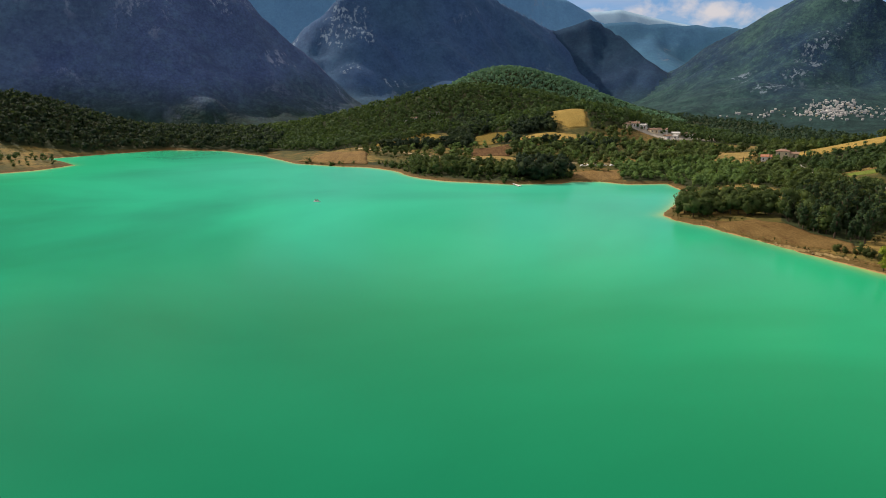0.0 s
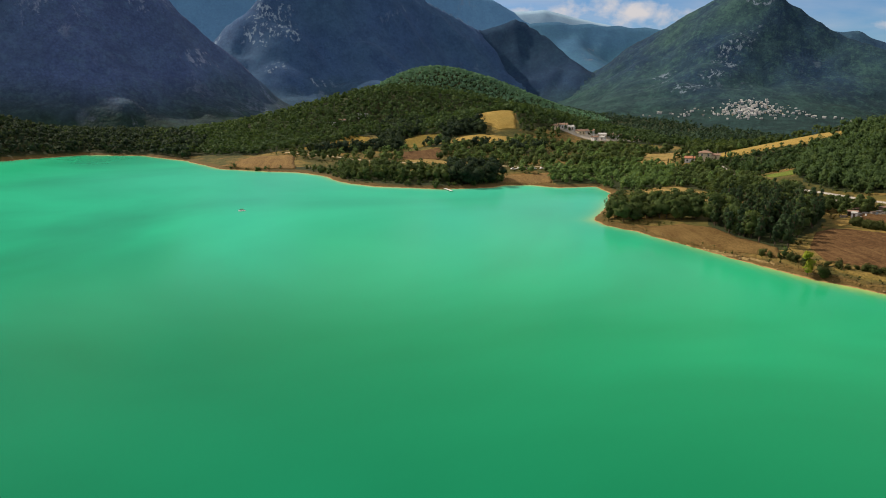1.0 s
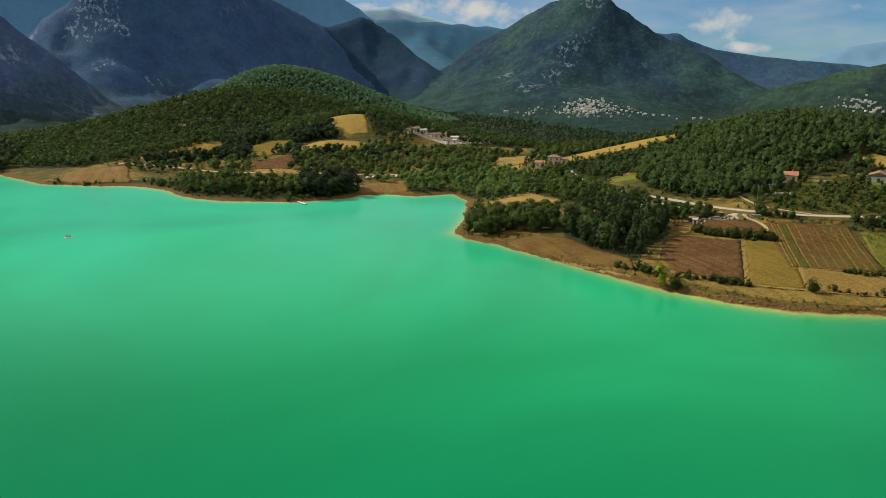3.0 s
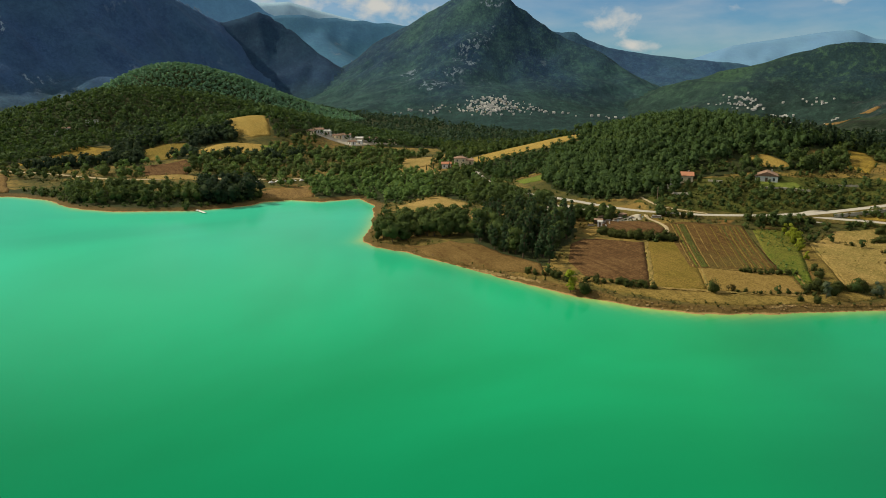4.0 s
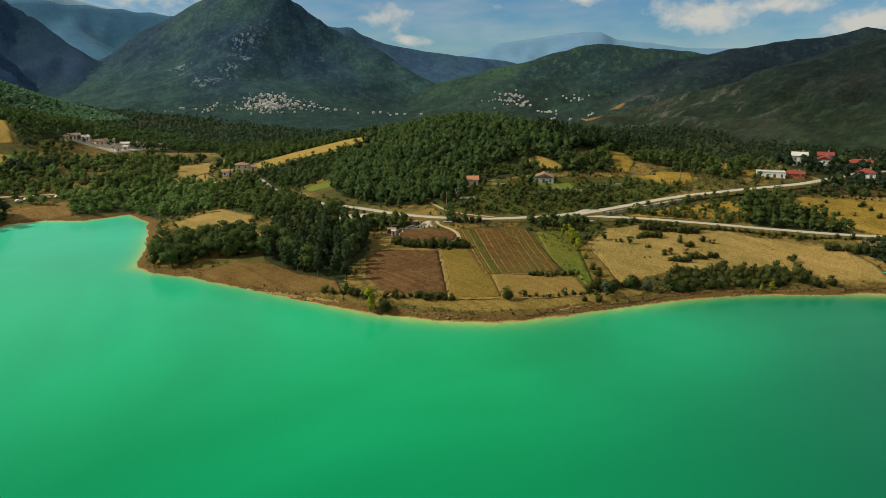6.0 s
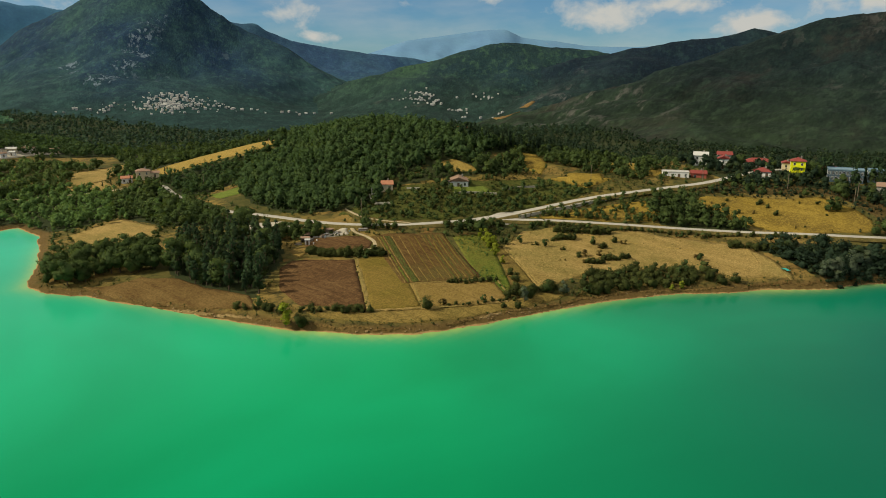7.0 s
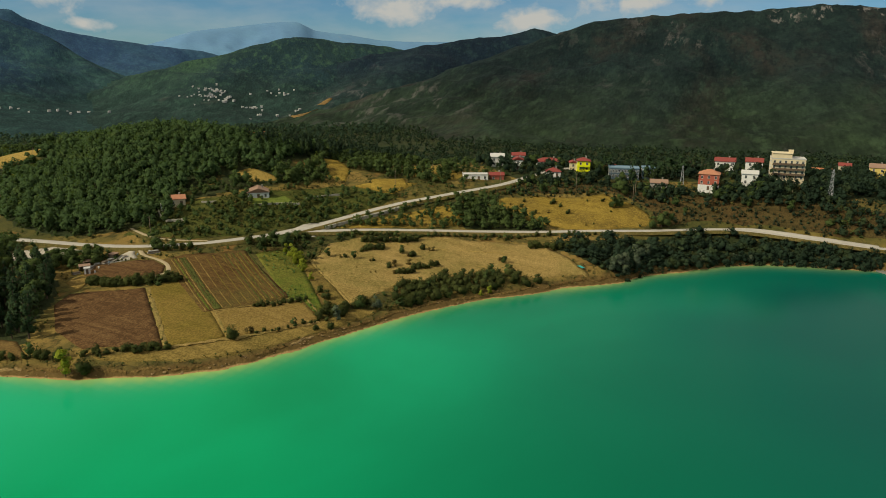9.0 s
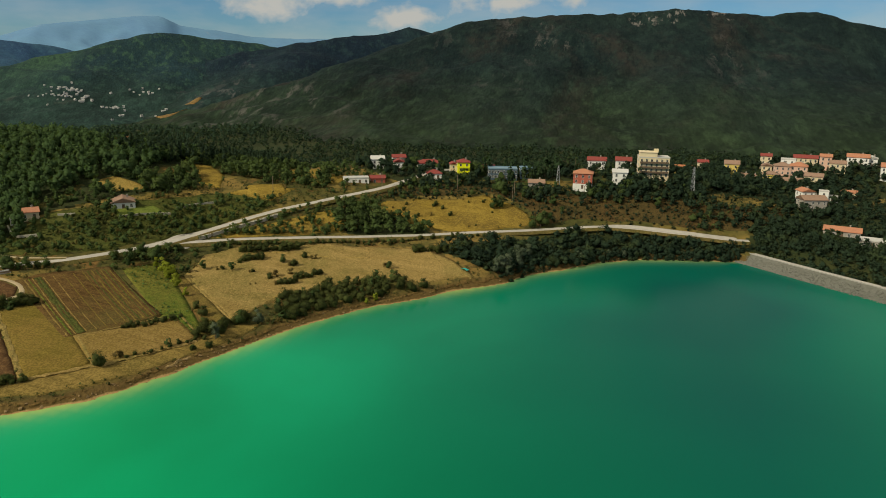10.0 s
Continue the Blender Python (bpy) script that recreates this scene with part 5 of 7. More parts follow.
# houses on the hill and beside the fields
house("house", 308, 290, -50, 10.5, 11.5, 1, "white", "brown", "gable", "white villa with a wide low brown roof", 2.0, "houses on the hill", float(height(304, 286)[0][0]) - 0.2)
house("house", 278, 316, -40, 7.5, 6.5, 1, "cream", "terracotta", "gable", "cream house with a terracotta roof among trees", 1.8, "houses on the hill", float(height(275, 313)[0][0]) + 0.8)
house("outhouse", 272.5, 318, -40, 4.5, 3.5, 1, "white", "grey", "flat", "low white outhouse beside the cream house", None, "houses on the hill", float(height(272, 317)[0][0]) - 0.6, False)
house("house", 369, 338, -50, 9, 7, 2, "cream", "orange", "gable", "house with an orange roof on the hill top", None, "houses on the hill")
house("house", 361, 345, -50, 6, 5, 1, "white", "grey", "flat", "low white outbuilding on the hill top", None, "houses on the hill")
house("farmhouse", 251, 530, -25, 9, 8, 2, "cream", "brown", "hip", "old cream farmhouse with a brown hipped roof", 1.6, "farms by the lake")
house("farm_building", 258, 527, -25, 6, 6, 1, "cream", "brown", "gable", "low cream wing beside the farmhouse", 1.2, "farms by the lake")
house("farm_building", 240, 532, -25, 7, 6, 1, "white", "terracotta", "gable", "low white farm building beside the farmhouse", None, "farms by the lake")
# the town, along the slope
TOWN = [
    ("house", 438, 208, -68, 8, 8, 2, "white", "grey", "gable", "white gabled house at the edge of town", None),
    ("house", 452, 199, -64, 8, 7, 2, "white", "red", "gable", "white house with a red tiled roof", None),
    ("house", 434, 193, -70, 6, 8, 2, "white", "red", "gable", "narrow white house with a red roof", None),
    ("farm_building", 397, 206, -62, 14, 7, 1, "white", "grey", "flat", "low white shed beside the road", None),
    ("farm_building", 405, 196, -62, 8, 6, 1, "red", "red", "gable", "small red roofed shed beside the road", None),
    ("house", 459, 181, -70, 16, 9, 1, "white", "red", "hip", "long white house with a red hipped roof", None),
    ("house", 425, 168, -70, 8.4, 8, 1, "white", "red", "hip", "small white house with a bright red roof", None),
    ("house", 436, 153, -72, 7.4, 8, 3, "yellow", "red", "hip", "bright yellow three-storey house with red roof", "balcony"),
    ("house", 441, 160.5, -72, 4, 7, 2, "cream", "red", "gable", "cream side wing beside the yellow house", None),
    ("house", 464, 143, -72, 8, 8, 1, "red", "red", "hip", "red roofed house behind the blue building", None),
    ("office_building", 440, 130, -76, 17, 10, 2, "blue", "blue", "flat", "modern blue grey glazed building", "glazed"),
    ("office_building", 446, 117, -76, 7, 8, 2, "glass", "blue", "flat", "pale blue glazed wing of the modern building", "glazed"),
    ("house", 429, 108, -80, 9, 7, 1, "grey", "brown", "gable", "old low stone house with a brown roof", None),
    ("house", 432, 82, -88, 10.5, 9, 3, "red", "terracotta", "hip", "brick red house with a white ground floor", "second"),
    ("house", 470, 77, -86, 11, 8, 2, "white", "red", "gable", "white house with a red roof behind gardens", None),
    ("house", 466, 61, -88, 9, 8, 2, "white", "red", "gable", "white two-storey house with a red roof", None),
    ("house", 441, 62, -86, 8, 7, 2, "white", "grey", "gable", "low white house with a pale roof", None),
    ("house", 541, 21, -92, 13, 9, 1, "ochre", "orange", "gable", "house with a wide orange roof", None),
    ("house", 556, 8, -92, 7, 7, 2, "cream", "red", "gable", "cream house with a small red roof", None),
    ("house", 530, -8, -95, 9, 9, 3, "ochre", "brown", "gable", "ochre yellow town house with brown roof", None),
    ("house", 517, -14, -96, 8, 7, 1, "grey", "brown", "gable", "low beige house with a brown roof", None),
    ("house", 521, -20.5, -84, 7, 6, 1, "cream", "brown", "hip", "small beige house with a brown roof", None),
    ("house", 570, -35, -96, 7, 7, 3, "cream", "red", "gable", "tall cream house with a red roof", None),
    ("house", 551, -33, -98, 6.5, 7, 2, "cream", "brown", "gable", "narrow cream town house", None),
    ("house", 524, -31.5, -98, 9, 8, 2, "ochre", "brown", "hip", "ochre yellow house with a brown roof", None),
    ("house", 541, -41, -94, 10, 9, 3, "pink", "brown", "hip", "tall pink house with a brown roof", None),
    ("house", 541, -51, -100, 10.5, 10, 3, "pink", "terracotta", "hip", "large pink house in the old town", None),
    ("house", 520, -43, -98, 14, 7, 1, "cream", "brown", "gable", "long low cream house with a brown roof", None),
    ("house", 523, -57, -104, 10.5, 8, 2, "cream", "brown", "gable", "cream house with a brown gable roof", None),
    ("house", 556, -47, -98, 9, 8, 3, "white", "grey", "flat", "tall white house behind the pink ones", None),
    ("house", 568, -60, -98, 15, 8, 2, "cream", "red", "gable", "long house with a bright red roof behind the pink ones", None),
    ("house", 556, -70, -100, 7, 7, 3, "pink", "terracotta", "gable", "narrow pink house with a terracotta roof", None),
    ("house", 549, -76, -100, 9.5, 8, 2, "cream", "brown", "gable", "beige house with a brown roof", None),
    ("house", 562, -91, -102, 13, 9, 2, "white", "terracotta", "gable", "white house with a terracotta roof", None),
    ("house", 563, -100, -102, 6, 8, 2, "white", "grey", "gable", "white gabled wing beside the white house", None),
    ("house", 541, -106, -104, 12, 10, 3, "white", "terracotta", "gable", "tall white house at the end of the row", None),
    ("house", 461, -44, -74, 13, 9, 2, "grey", "brown", "gable", "grey stone house with a faded brown roof", None),
    ("house", 466, -41, -74, 7, 8, 3, "white", "terracotta", "gable", "white gable end of the stone house", None),
    ("house", 480, -54, -100, 5, 5, 2, "white", "grey", "flat", "small flat roofed white house", None),
    ("house", 481, -59, -100, 6, 5, 1, "white", "grey", "flat", "low flat roofed white wing", None),
    ("house", 496, -71.5, -100, 8, 6, 1, "cream", "terracotta", "gable", "small beige house with a terracotta roof", None),
    ("farm_building", 424, -52, -104, 17, 8, 1, "grey", "terracotta", "gable", "long grey shed with a faded red roof", None),
    ("farm_building", 412, -63, -104, 11, 8, 1, "grey", "grey", "flat", "grey concrete shed beside the red one", None),
]
for nm, x, y, yaw, w, d, st, wa, ro, ki, lab, extra in TOWN:
    low = float(height(x - 3.5, y - 1.5)[0][0]) - 0.6 if nm == "farm_building" else None
    house(nm, x, y, yaw, w, d, st, wa, ro, ki, lab, ground=low, gap=1.5 if extra == "glazed" else 2.7, balcony=extra == "balcony", second="white" if extra == "second" else None)
# the four-storey apartment block with its set-back top floor and balconies
block = house("apartment_building", 456, 44, -84, 17, 11, 4, "cream", "grey", "flat", "cream four-storey apartment block with brown balconies", windows=True, gap=2.4, balcony=True, second=None)
part("roof_pavilion", solid("roof_pavilion", [(-8, -4.5, 11.5, 1.5, 4.5, 14.2), (-8.4, -4.9, 14.2, 1.9, 4.9, 14.4), (0, -1, 14.4, 2.4, 1.2, 16.0)], WALL["cream"]), block)

# unfinished white houses and villas on the far hill
for n, (x, y, w, d, yaw) in enumerate([(186, 733, 6, 5, 30), (196, 741, 10, 7, -10), (207, 744, 7, 6, -35), (214, 736, 8, 6, 15), (226, 746, 11, 7, -25), (225, 722, 6, 5, 20), (240, 743, 8, 6, -30),
                                       (252, 749, 9, 7, -5), (262, 760, 6, 5, 25), (279, 755, 9, 6, -15), (236, 730, 5, 4, -40)]):
    house("house", x, y, yaw, w, d, 1, "white" if n % 3 else "cream", "grey" if n % 4 == 2 else "brown", "gable", "pale half-built house among rubble and trees", None, "houses on the far hill")
house("house", -10, 868, 0, 12, 8, 1, "white", "grey", "flat", "white villa among the woods of the far hill", None, "houses on the far hill")
house("house", -46, 852, 0, 9, 7, 1, "white", "grey", "flat", "low white house among trees", None, "houses on the far hill")
house("house", -34, 856, 0, 7, 6, 1, "white", "brown", "gable", "small white house among trees", None, "houses on the far hill")

# far villages: small plastered houses packed on their slopes
rng_v = np.random.RandomState(5)
FAR_HOUSES = []
for k in range(6):
    w, d, h = 5.5 + k % 3 * 1.2, 5 + k % 2 * 1.5, 3.5 + k % 3 * 1.4
    b = new("house")
    part("wall", solid("wall", [(-w / 2, -d / 2, -6, w / 2, d / 2, h)], WALL[("white", "faded", "faded", "cream", "faded", "white")[k]]), b)
    r = part("roof", roof_mesh("gable", w, d, 1.5, 0.3, ROOF[("grey", "grey", "grey", "brown", "grey", "grey")[k]]), b)
    r.matrix_basis = pose(0, 0, h + 0.1)
    FAR_HOUSES.append(tagged(b, ("white", "pale grey", "pale grey", "cream", "pale grey", "white")[k] + " plastered house packed in a far village", "house", "houses of the far villages"))
_count = 0
FAR_REST = []


def village(cx, cy, rx, ry, turn, n, size=0.5):
    global _count
    if n > 30:
        HOUSE_SPOTS.append((cx, cy, 0.6 * ry + 0.35 * rx))
    c, s = math.cos(radians(turn)), math.sin(radians(turn))
    for _ in range(n):
        u, v = rng_v.normal(0, 0.5, 2)
        x, y = cx + u * rx * c - v * ry * s, cy + u * rx * s + v * ry * c
        m = pose(x, y, float(height(x, y)[0][0]), 0, 0, rng_v.uniform(-60, 10)) @ Matrix.Diagonal((size * rng_v.uniform(0.8, 1.5), size, size * rng_v.uniform(0.8, 1.2), 1))
        src = FAR_HOUSES[_count % 6]
        if _count < 6:
            src.matrix_basis = m
        elif _count < 190:
            copy_thing(src, m)
        else:
            FAR_REST.append((src, m))
        _count += 1


village(708, 1318, 84, 56, -28, 170)
village(728, 1344, 44, 34, -28, 60)
village(690, 1285, 50, 50, -28, 40)
village(640, 1330, 120, 24, -28, 24, 0.5)
village(782, 1268, 100, 12, -32, 20, 0.5)
village(660, 1330, 110, 40, -32, 10, 0.45)
village(1068, 1010, 40, 60, -48, 46, 0.4)
village(1050, 965, 26, 26, -48, 8, 0.55)
village(1052, 898, 30, 14, -48, 9, 0.45)
village(1158, 924, 34, 14, -48, 10, 0.45)
village(900, 1180, 110, 30, -40, 8, 0.5)
village(1000, 820, 60, 60, -50, 8, 0.5)
# the houses that stand too far and close to tell apart
far_group = None
for k, kind in enumerate(("wall", "roof")):
    v_all, f_all, n_all = [], [], 0
    for src, m in FAR_REST:
        ob = [c for c in src.children if c.name.split(".")[0] == kind][0]
        v = [m @ ob.matrix_basis @ p.co for p in ob.data.vertices]
        f_all += [tuple(i + n_all for i in p.vertices) for p in ob.data.polygons]
        v_all += [tuple(p) for p in v]
        n_all += len(v)
    me = polymesh("village_houses" if k == 0 else "roof", v_all, f_all, WALL["faded"] if k == 0 else ROOF["grey"])
    if k == 0:
        far_group = tagged(new("village_houses", me), "scattered small white houses of the far villages", "houses", kind="stuff")
    else:
        part("roof", me, far_group)

# ---------------------------------------------------------------- woods and single trees
rng_w = np.random.RandomState(11)
# the pine grove and the wooded cape, tree by tree
PROTO = {}
for kind, name, label, category, leaf in (("pine", "pine_tree", "tall dark green pine with a narrow crown", "tree", "pine"),
                                          ("broadleaf", "tree", "round dark green broadleaf tree", "tree", "broadleaf"),
                                          ("shrub", "bush", "low olive green shore bush", "bush", "shrub"),
                                          ("willow", "willow_tree", "bright yellow green young willow by the water", "tree", "willow"),
                                          ("silver", "poplar_tree", "pale silvery green poplar at the shore", "tree", "silver"),
                                          ("cypress", "cypress_tree", "narrow dark green cypress", "tree", "pine"),
                                          ("dry", "bush", "dry brown straggling bush", "bush", "dry")):
    PROTO[kind] = [tree_prototype(kind, 40 + 7 * n + len(kind), name, label, category, leaf) for n in range(4)]
USED = {k: 0 for k in PROTO}


def plant(kind, x, y, tall, group="", sink=0.0):
    n = USED[kind]
    USED[kind] += 1
    z = float(height(x, y)[0][0])
    m = pose(x, y, z - sink, 0, 0, (n * 137.5) % 360) @ Matrix.Diagonal((tall * (0.9 + 0.25 * ((n * 7) % 5) / 5), tall * (0.9 + 0.25 * ((n * 3) % 5) / 5), tall, 1))
    src = PROTO[kind][n % 4]
    if n < 4:
        src.matrix_basis = m
        ob = src
    else:
        ob = copy_thing(src, Matrix.Identity(4))
        ob.matrix_basis = m
    if group:
        ob["group"] = group
    return ob


GROVE = [(143, 277), (158, 263), (170, 276), (184, 284), (198, 300), (203, 320), (198, 346), (186, 345), (168, 338), (152, 318)]
for x, y, z in scatter(GROVE, 4.5, rng_w, 0.92, 0, 5):
    plant("pine" if rng_w.rand() < 0.85 else "broadleaf", x, y, rng_w.uniform(9.5, 14.5), "pines of the grove")
CAPE = [(114, 352), (120, 336), (135, 334), (150, 322), (160, 340), (160, 352), (138, 366), (122, 362)]
for x, y, z in scatter(CAPE, 4.8, rng_w, 0.85, 0, 2.5):
    plant("broadleaf", x, y, rng_w.uniform(7, 12), "trees of the cape")
# single trees and bushes round the fields
for kind, x, y, tall in (("shrub", 190, 207, 5.4), ("dry", 197, 205, 2.6), ("willow", 150, 236, 9.0), ("shrub", 153, 232, 4.8), ("shrub", 168, 226, 3.4),
                         ("shrub", 172, 224, 4.0), ("shrub", 163, 238, 3.0), ("willow", 264, 237, 7.0), ("willow", 260, 231, 7.5), ("willow", 255, 225, 6.0), ("willow", 266, 242, 5.0), ("willow", 248, 216, 4.0), ("shrub", 240, 206, 3.2), ("shrub", 236, 201, 3.6), ("shrub", 231, 197, 3.2),
                         ("silver", 222, 187, 6.5), ("shrub", 226, 188, 5.0), ("silver", 240, 181, 5.5), ("broadleaf", 236, 186, 5.5), ("shrub", 216, 186, 3.0),
                         ("shrub", 212, 189, 2.4), ("silver", 346, 103, 9.0), ("silver", 341, 103, 6.5), ("silver", 352, 100, 7.5), ("willow", 280, 151, 3.6), ("willow", 276, 153, 3.0),
                         ("broadleaf", 275, 226, 4.0), ("broadleaf", 268, 231, 3.6), ("broadleaf", 279, 215, 4.0), ("broadleaf", 296, 200, 4.4), ("shrub", 288, 216, 2.8),
                         ("shrub", 305, 194, 3.2), ("broadleaf", 311, 156, 3.8), ("broadleaf", 270, 245, 8.0), ("broadleaf", 262, 252, 7.0), ("broadleaf", 240, 291, 8.5),
                         ("dry", 282, 196, 3.0), ("dry", 287, 192, 3.0), ("shrub", 279, 197, 2.8)):
    plant(kind, x, y, tall, "trees round the fields")
SHORE_BELT = [(246, 174), (258, 184), (274, 178), (290, 165), (300, 152), (305, 136), (298, 134), (282, 150), (264, 165)]
for x, y, z in scatter(SHORE_BELT, 3.6, rng_w, 0.85, 0, 2.5, False):
    plant("shrub", x, y, rng_w.uniform(3.2, 5.2), "bushes along the shore")
HEDGES = [([(201, 287), (203, 277)], 1.3, 3.8), ([(203, 277), (209, 268)], 1.3, 3.6), ([(209, 268), (218, 258)], 1.3, 3.8), ([(214, 219), (231, 206)], 2.0, 2.0), ([(221, 194), (243, 186)], 3.0, 3.6), ([(296, 222), (312, 200)], 3.6, 3.6),
          ([(283, 188), (292, 180)], 2.6, 2.8), ([(160, 240), (176, 220)], 3.4, 2.4), ([(197, 204), (222, 190)], 3.6, 1.6), ([(148, 262), (156, 243)], 3.5, 3.0), ([(333, 152), (340, 128)], 4.0, 4.0)]
for (a, b), gap, tall in HEDGES:
    n = int(math.dist(a, b) / gap * 1.6)
    for k in range(n):
        s = (k + rng_w.uniform(0, 0.9)) / n
        plant("shrub", a[0] + (b[0] - a[0]) * s + rng_w.uniform(-1, 1), a[1] + (b[1] - a[1]) * s + rng_w.uniform(-1, 1), tall * rng_w.uniform(0.7, 1.25), "hedge bushes between fields")
# trees along the roads
for x, y, z in scatter([(228, 300), (236, 296), (286, 246), (290, 240), (276, 246), (258, 262), (240, 284)], 3.6, rng_w, 0.8):
    plant("broadleaf" if rng_w.rand() < 0.6 else "shrub", x, y, rng_w.uniform(3.0, 6.0), "trees along the road")
for x, y, z in scatter([(207, 326), (213, 321), (220, 314), (226, 306), (217, 300), (208, 305), (203, 317)], 3.4, rng_w, 0.95):
    plant("broadleaf", x, y, rng_w.uniform(5, 8), "trees round the farm yard")

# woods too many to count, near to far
DARK_FLOOR = [GROVE, [(420, 300), (440, 420), (420, 500), (500, 560), (330, 760), (250, 1300), (800, 1500), (1300, 1200), (1300, 600), (1000, -300), (640, -200), (560, 60), (480, 230)]]


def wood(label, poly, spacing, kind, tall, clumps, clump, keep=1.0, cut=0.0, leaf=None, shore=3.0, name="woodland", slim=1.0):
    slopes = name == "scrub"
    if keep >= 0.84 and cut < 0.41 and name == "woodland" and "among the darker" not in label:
        DARK_FLOOR.append(poly)
    return woodland(name, label, scatter(poly, spacing, rng_w, keep, cut, shore, True, slopes), kind, tall, rng_w.randint(1, 9999), clumps, clump, leaf, slim=slim)


wood("dense dark wood on the round hill", [(234, 345), (250, 316), (262, 306), (285, 322), (312, 316), (330, 296), (352, 300), (395, 300), (430, 330), (440, 420), (400, 510), (330, 500), (316, 450), (296, 462), (270, 440), (250, 410), (238, 380)], 3.9, "broadleaf", (5.5, 10.5), 84, 0.085, 1.0, 0, "hillwood", slim=0.84)
wood("dark mixed trees below the hill", [(206, 352), (214, 345), (219, 355), (220, 385), (226, 425), (238, 470), (244, 500), (225, 505), (200, 470), (190, 430), (190, 385)], 4.8, "broadleaf", (4, 9), 110, 0.09)
wood("garden trees and scrub round the houses", [(246, 318), (262, 312), (300, 300), (316, 276), (350, 246), (350, 226), (330, 235), (300, 252), (268, 270), (250, 288), (238, 310)], 4.0, "broadleaf", (1.6, 5.4), 80, 0.095, 0.72)
wood("mixed trees on the slope behind the houses", [(316, 300), (350, 290), (420, 300), (440, 250), (400, 215), (372, 215), (352, 250), (330, 272)], 4.5, "broadleaf", (3, 8.5), 90, 0.095, 0.95, 0.43)
wood("dark conifers on the hill top", [(345, 318), (352, 300), (372, 288), (395, 270), (430, 262), (460, 290), (460, 330), (430, 360), (380, 356), (356, 340)], 4.4, "pine", (9, 14.5), 110, 0.06, 0.9, 0, "oak", slim=0.85)
wood("scrub between the two roads", [(296, 246), (318, 234), (355, 208), (372, 196), (362, 160), (345, 166), (330, 192), (316, 216)], 5.0, "broadleaf", (2.0, 5.5), 110, 0.09, 0.7, 0.46)
wood("thicket between road and pasture", [(352, 205), (372, 190), (368, 160), (352, 146), (342, 168), (336, 185)], 4.0, "broadleaf", (3.5, 7.5), 110, 0.09, 0.95)
wood("dense shore thicket below the lakeside road", [(326, 112), (338, 145), (346, 138), (362, 110), (385, 88), (396, 66), (400, 40), (404, 16), (396, 8), (390, 34), (384, 54), (372, 70), (354, 86), (338, 101)], 3.4, "shrub", (2.2, 6.5), 100, 0.085, 0.95, 0, "oak", 0.4)
wood("dark scrub on the slope below the town", [(390, 100), (412, 108), (424, 140), (414, 178), (400, 182), (420, 150), (428, 100), (450, 40), (470, 0), (470, -60), (450, -60), (424, -10), (412, 20), (406, 55), (398, 84)], 4.2, "broadleaf", (2, 7.5), 80, 0.095, 0.92, 0.43, "oak")
wood("trees among the town houses", [(410, 186), (440, 225), (480, 230), (520, 150), (560, 60), (600, -40), (620, -110), (520, -110), (470, -60), (455, 20), (440, 100), (430, 150)], 5.2, "broadleaf", (3, 8.5), 80, 0.095, 0.85, 0, "oak")
wood("scrub behind the dam", [(416, -10), (424, -8), (450, -40), (520, -120), (430, -210), (306, -134)], 4.2, "broadleaf", (2.5, 6.5), 80, 0.09, 0.92, 0, "oak", 13)
wood("light green trees round the bay", [(124, 484), (150, 486), (154, 450), (162, 440), (190, 440), (205, 480), (222, 520), (180, 560), (130, 540)], 5.0, "broadleaf", (3, 8), 110, 0.085, 0.9, 0.0, "spring", 0.5)
wood("dark trees on the far shore", [(60, 488), (84, 492), (92, 505), (86, 525), (60, 525), (48, 505), (52, 492)], 6.2, "broadleaf", (11, 17), 220, 0.06, 1.0, 0, "oak", 3.0)
wood("shore trees beside the landing stage", [(-20, 530), (0, 512), (40, 496), (58, 500), (50, 525), (20, 540), (-14, 590), (-30, 590)], 6.2, "broadleaf", (6, 12), 150, 0.07, 0.92)
wood("scattered trees among the far fields", [(-60, 640), (20, 600), (100, 545), (200, 545), (280, 560), (300, 640), (240, 720), (140, 720), (60, 660), (-40, 720), (-90, 690)], 7.4, "broadleaf", (4, 10.5), 90, 0.085, 0.9, 0.50)
wood("woods of the far hill", [(-180, 735), (-110, 690), (-60, 740), (0, 800), (40, 740), (112, 720), (112, 800), (150, 770), (148, 720), (230, 740), (330, 700), (330, 900), (240, 1080), (20, 1120), (-160, 1080), (-260, 940), (-240, 800)], 5.9, "broadleaf", (5, 11), 30, 0.15, 1.0, 0.22, "hillwood")
wood("woods along the left shore", [(-430, 700), (-366, 722), (-346, 753), (-303, 797), (-235, 779), (-176, 713), (-180, 820), (-260, 950), (-420, 1000), (-620, 900), (-600, 760)], 6.2, "broadleaf", (6, 13), 40, 0.12, 1.0, 0, "oak", 0.5)
wood("trees on the bare spit", [(-420, 560), (-350, 570), (-330, 600), (-326, 618), (-352, 640), (-390, 660), (-450, 640)], 9.0, "broadleaf", (4, 8), 40, 0.11, 0.6, 0, None, 2.0)
wood("woods behind the farmhouse", [(240, 560), (330, 500), (420, 500), (500, 560), (480, 760), (330, 760), (290, 640)], 7.0, "broadleaf", (4.5, 9.5), 44, 0.115, 0.9)
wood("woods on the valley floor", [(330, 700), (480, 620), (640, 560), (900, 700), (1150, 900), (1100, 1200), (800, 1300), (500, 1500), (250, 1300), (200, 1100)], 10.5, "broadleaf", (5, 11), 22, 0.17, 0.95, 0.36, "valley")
wood("woods at the mountain foot", [(440, 420), (500, 260), (600, 60), (640, -60), (640, -200), (900, -200), (900, 420), (700, 560), (600, 560), (480, 520)], 6.4, "broadleaf", (3.5, 7), 22, 0.16, 0.95, 0.28, "oak")
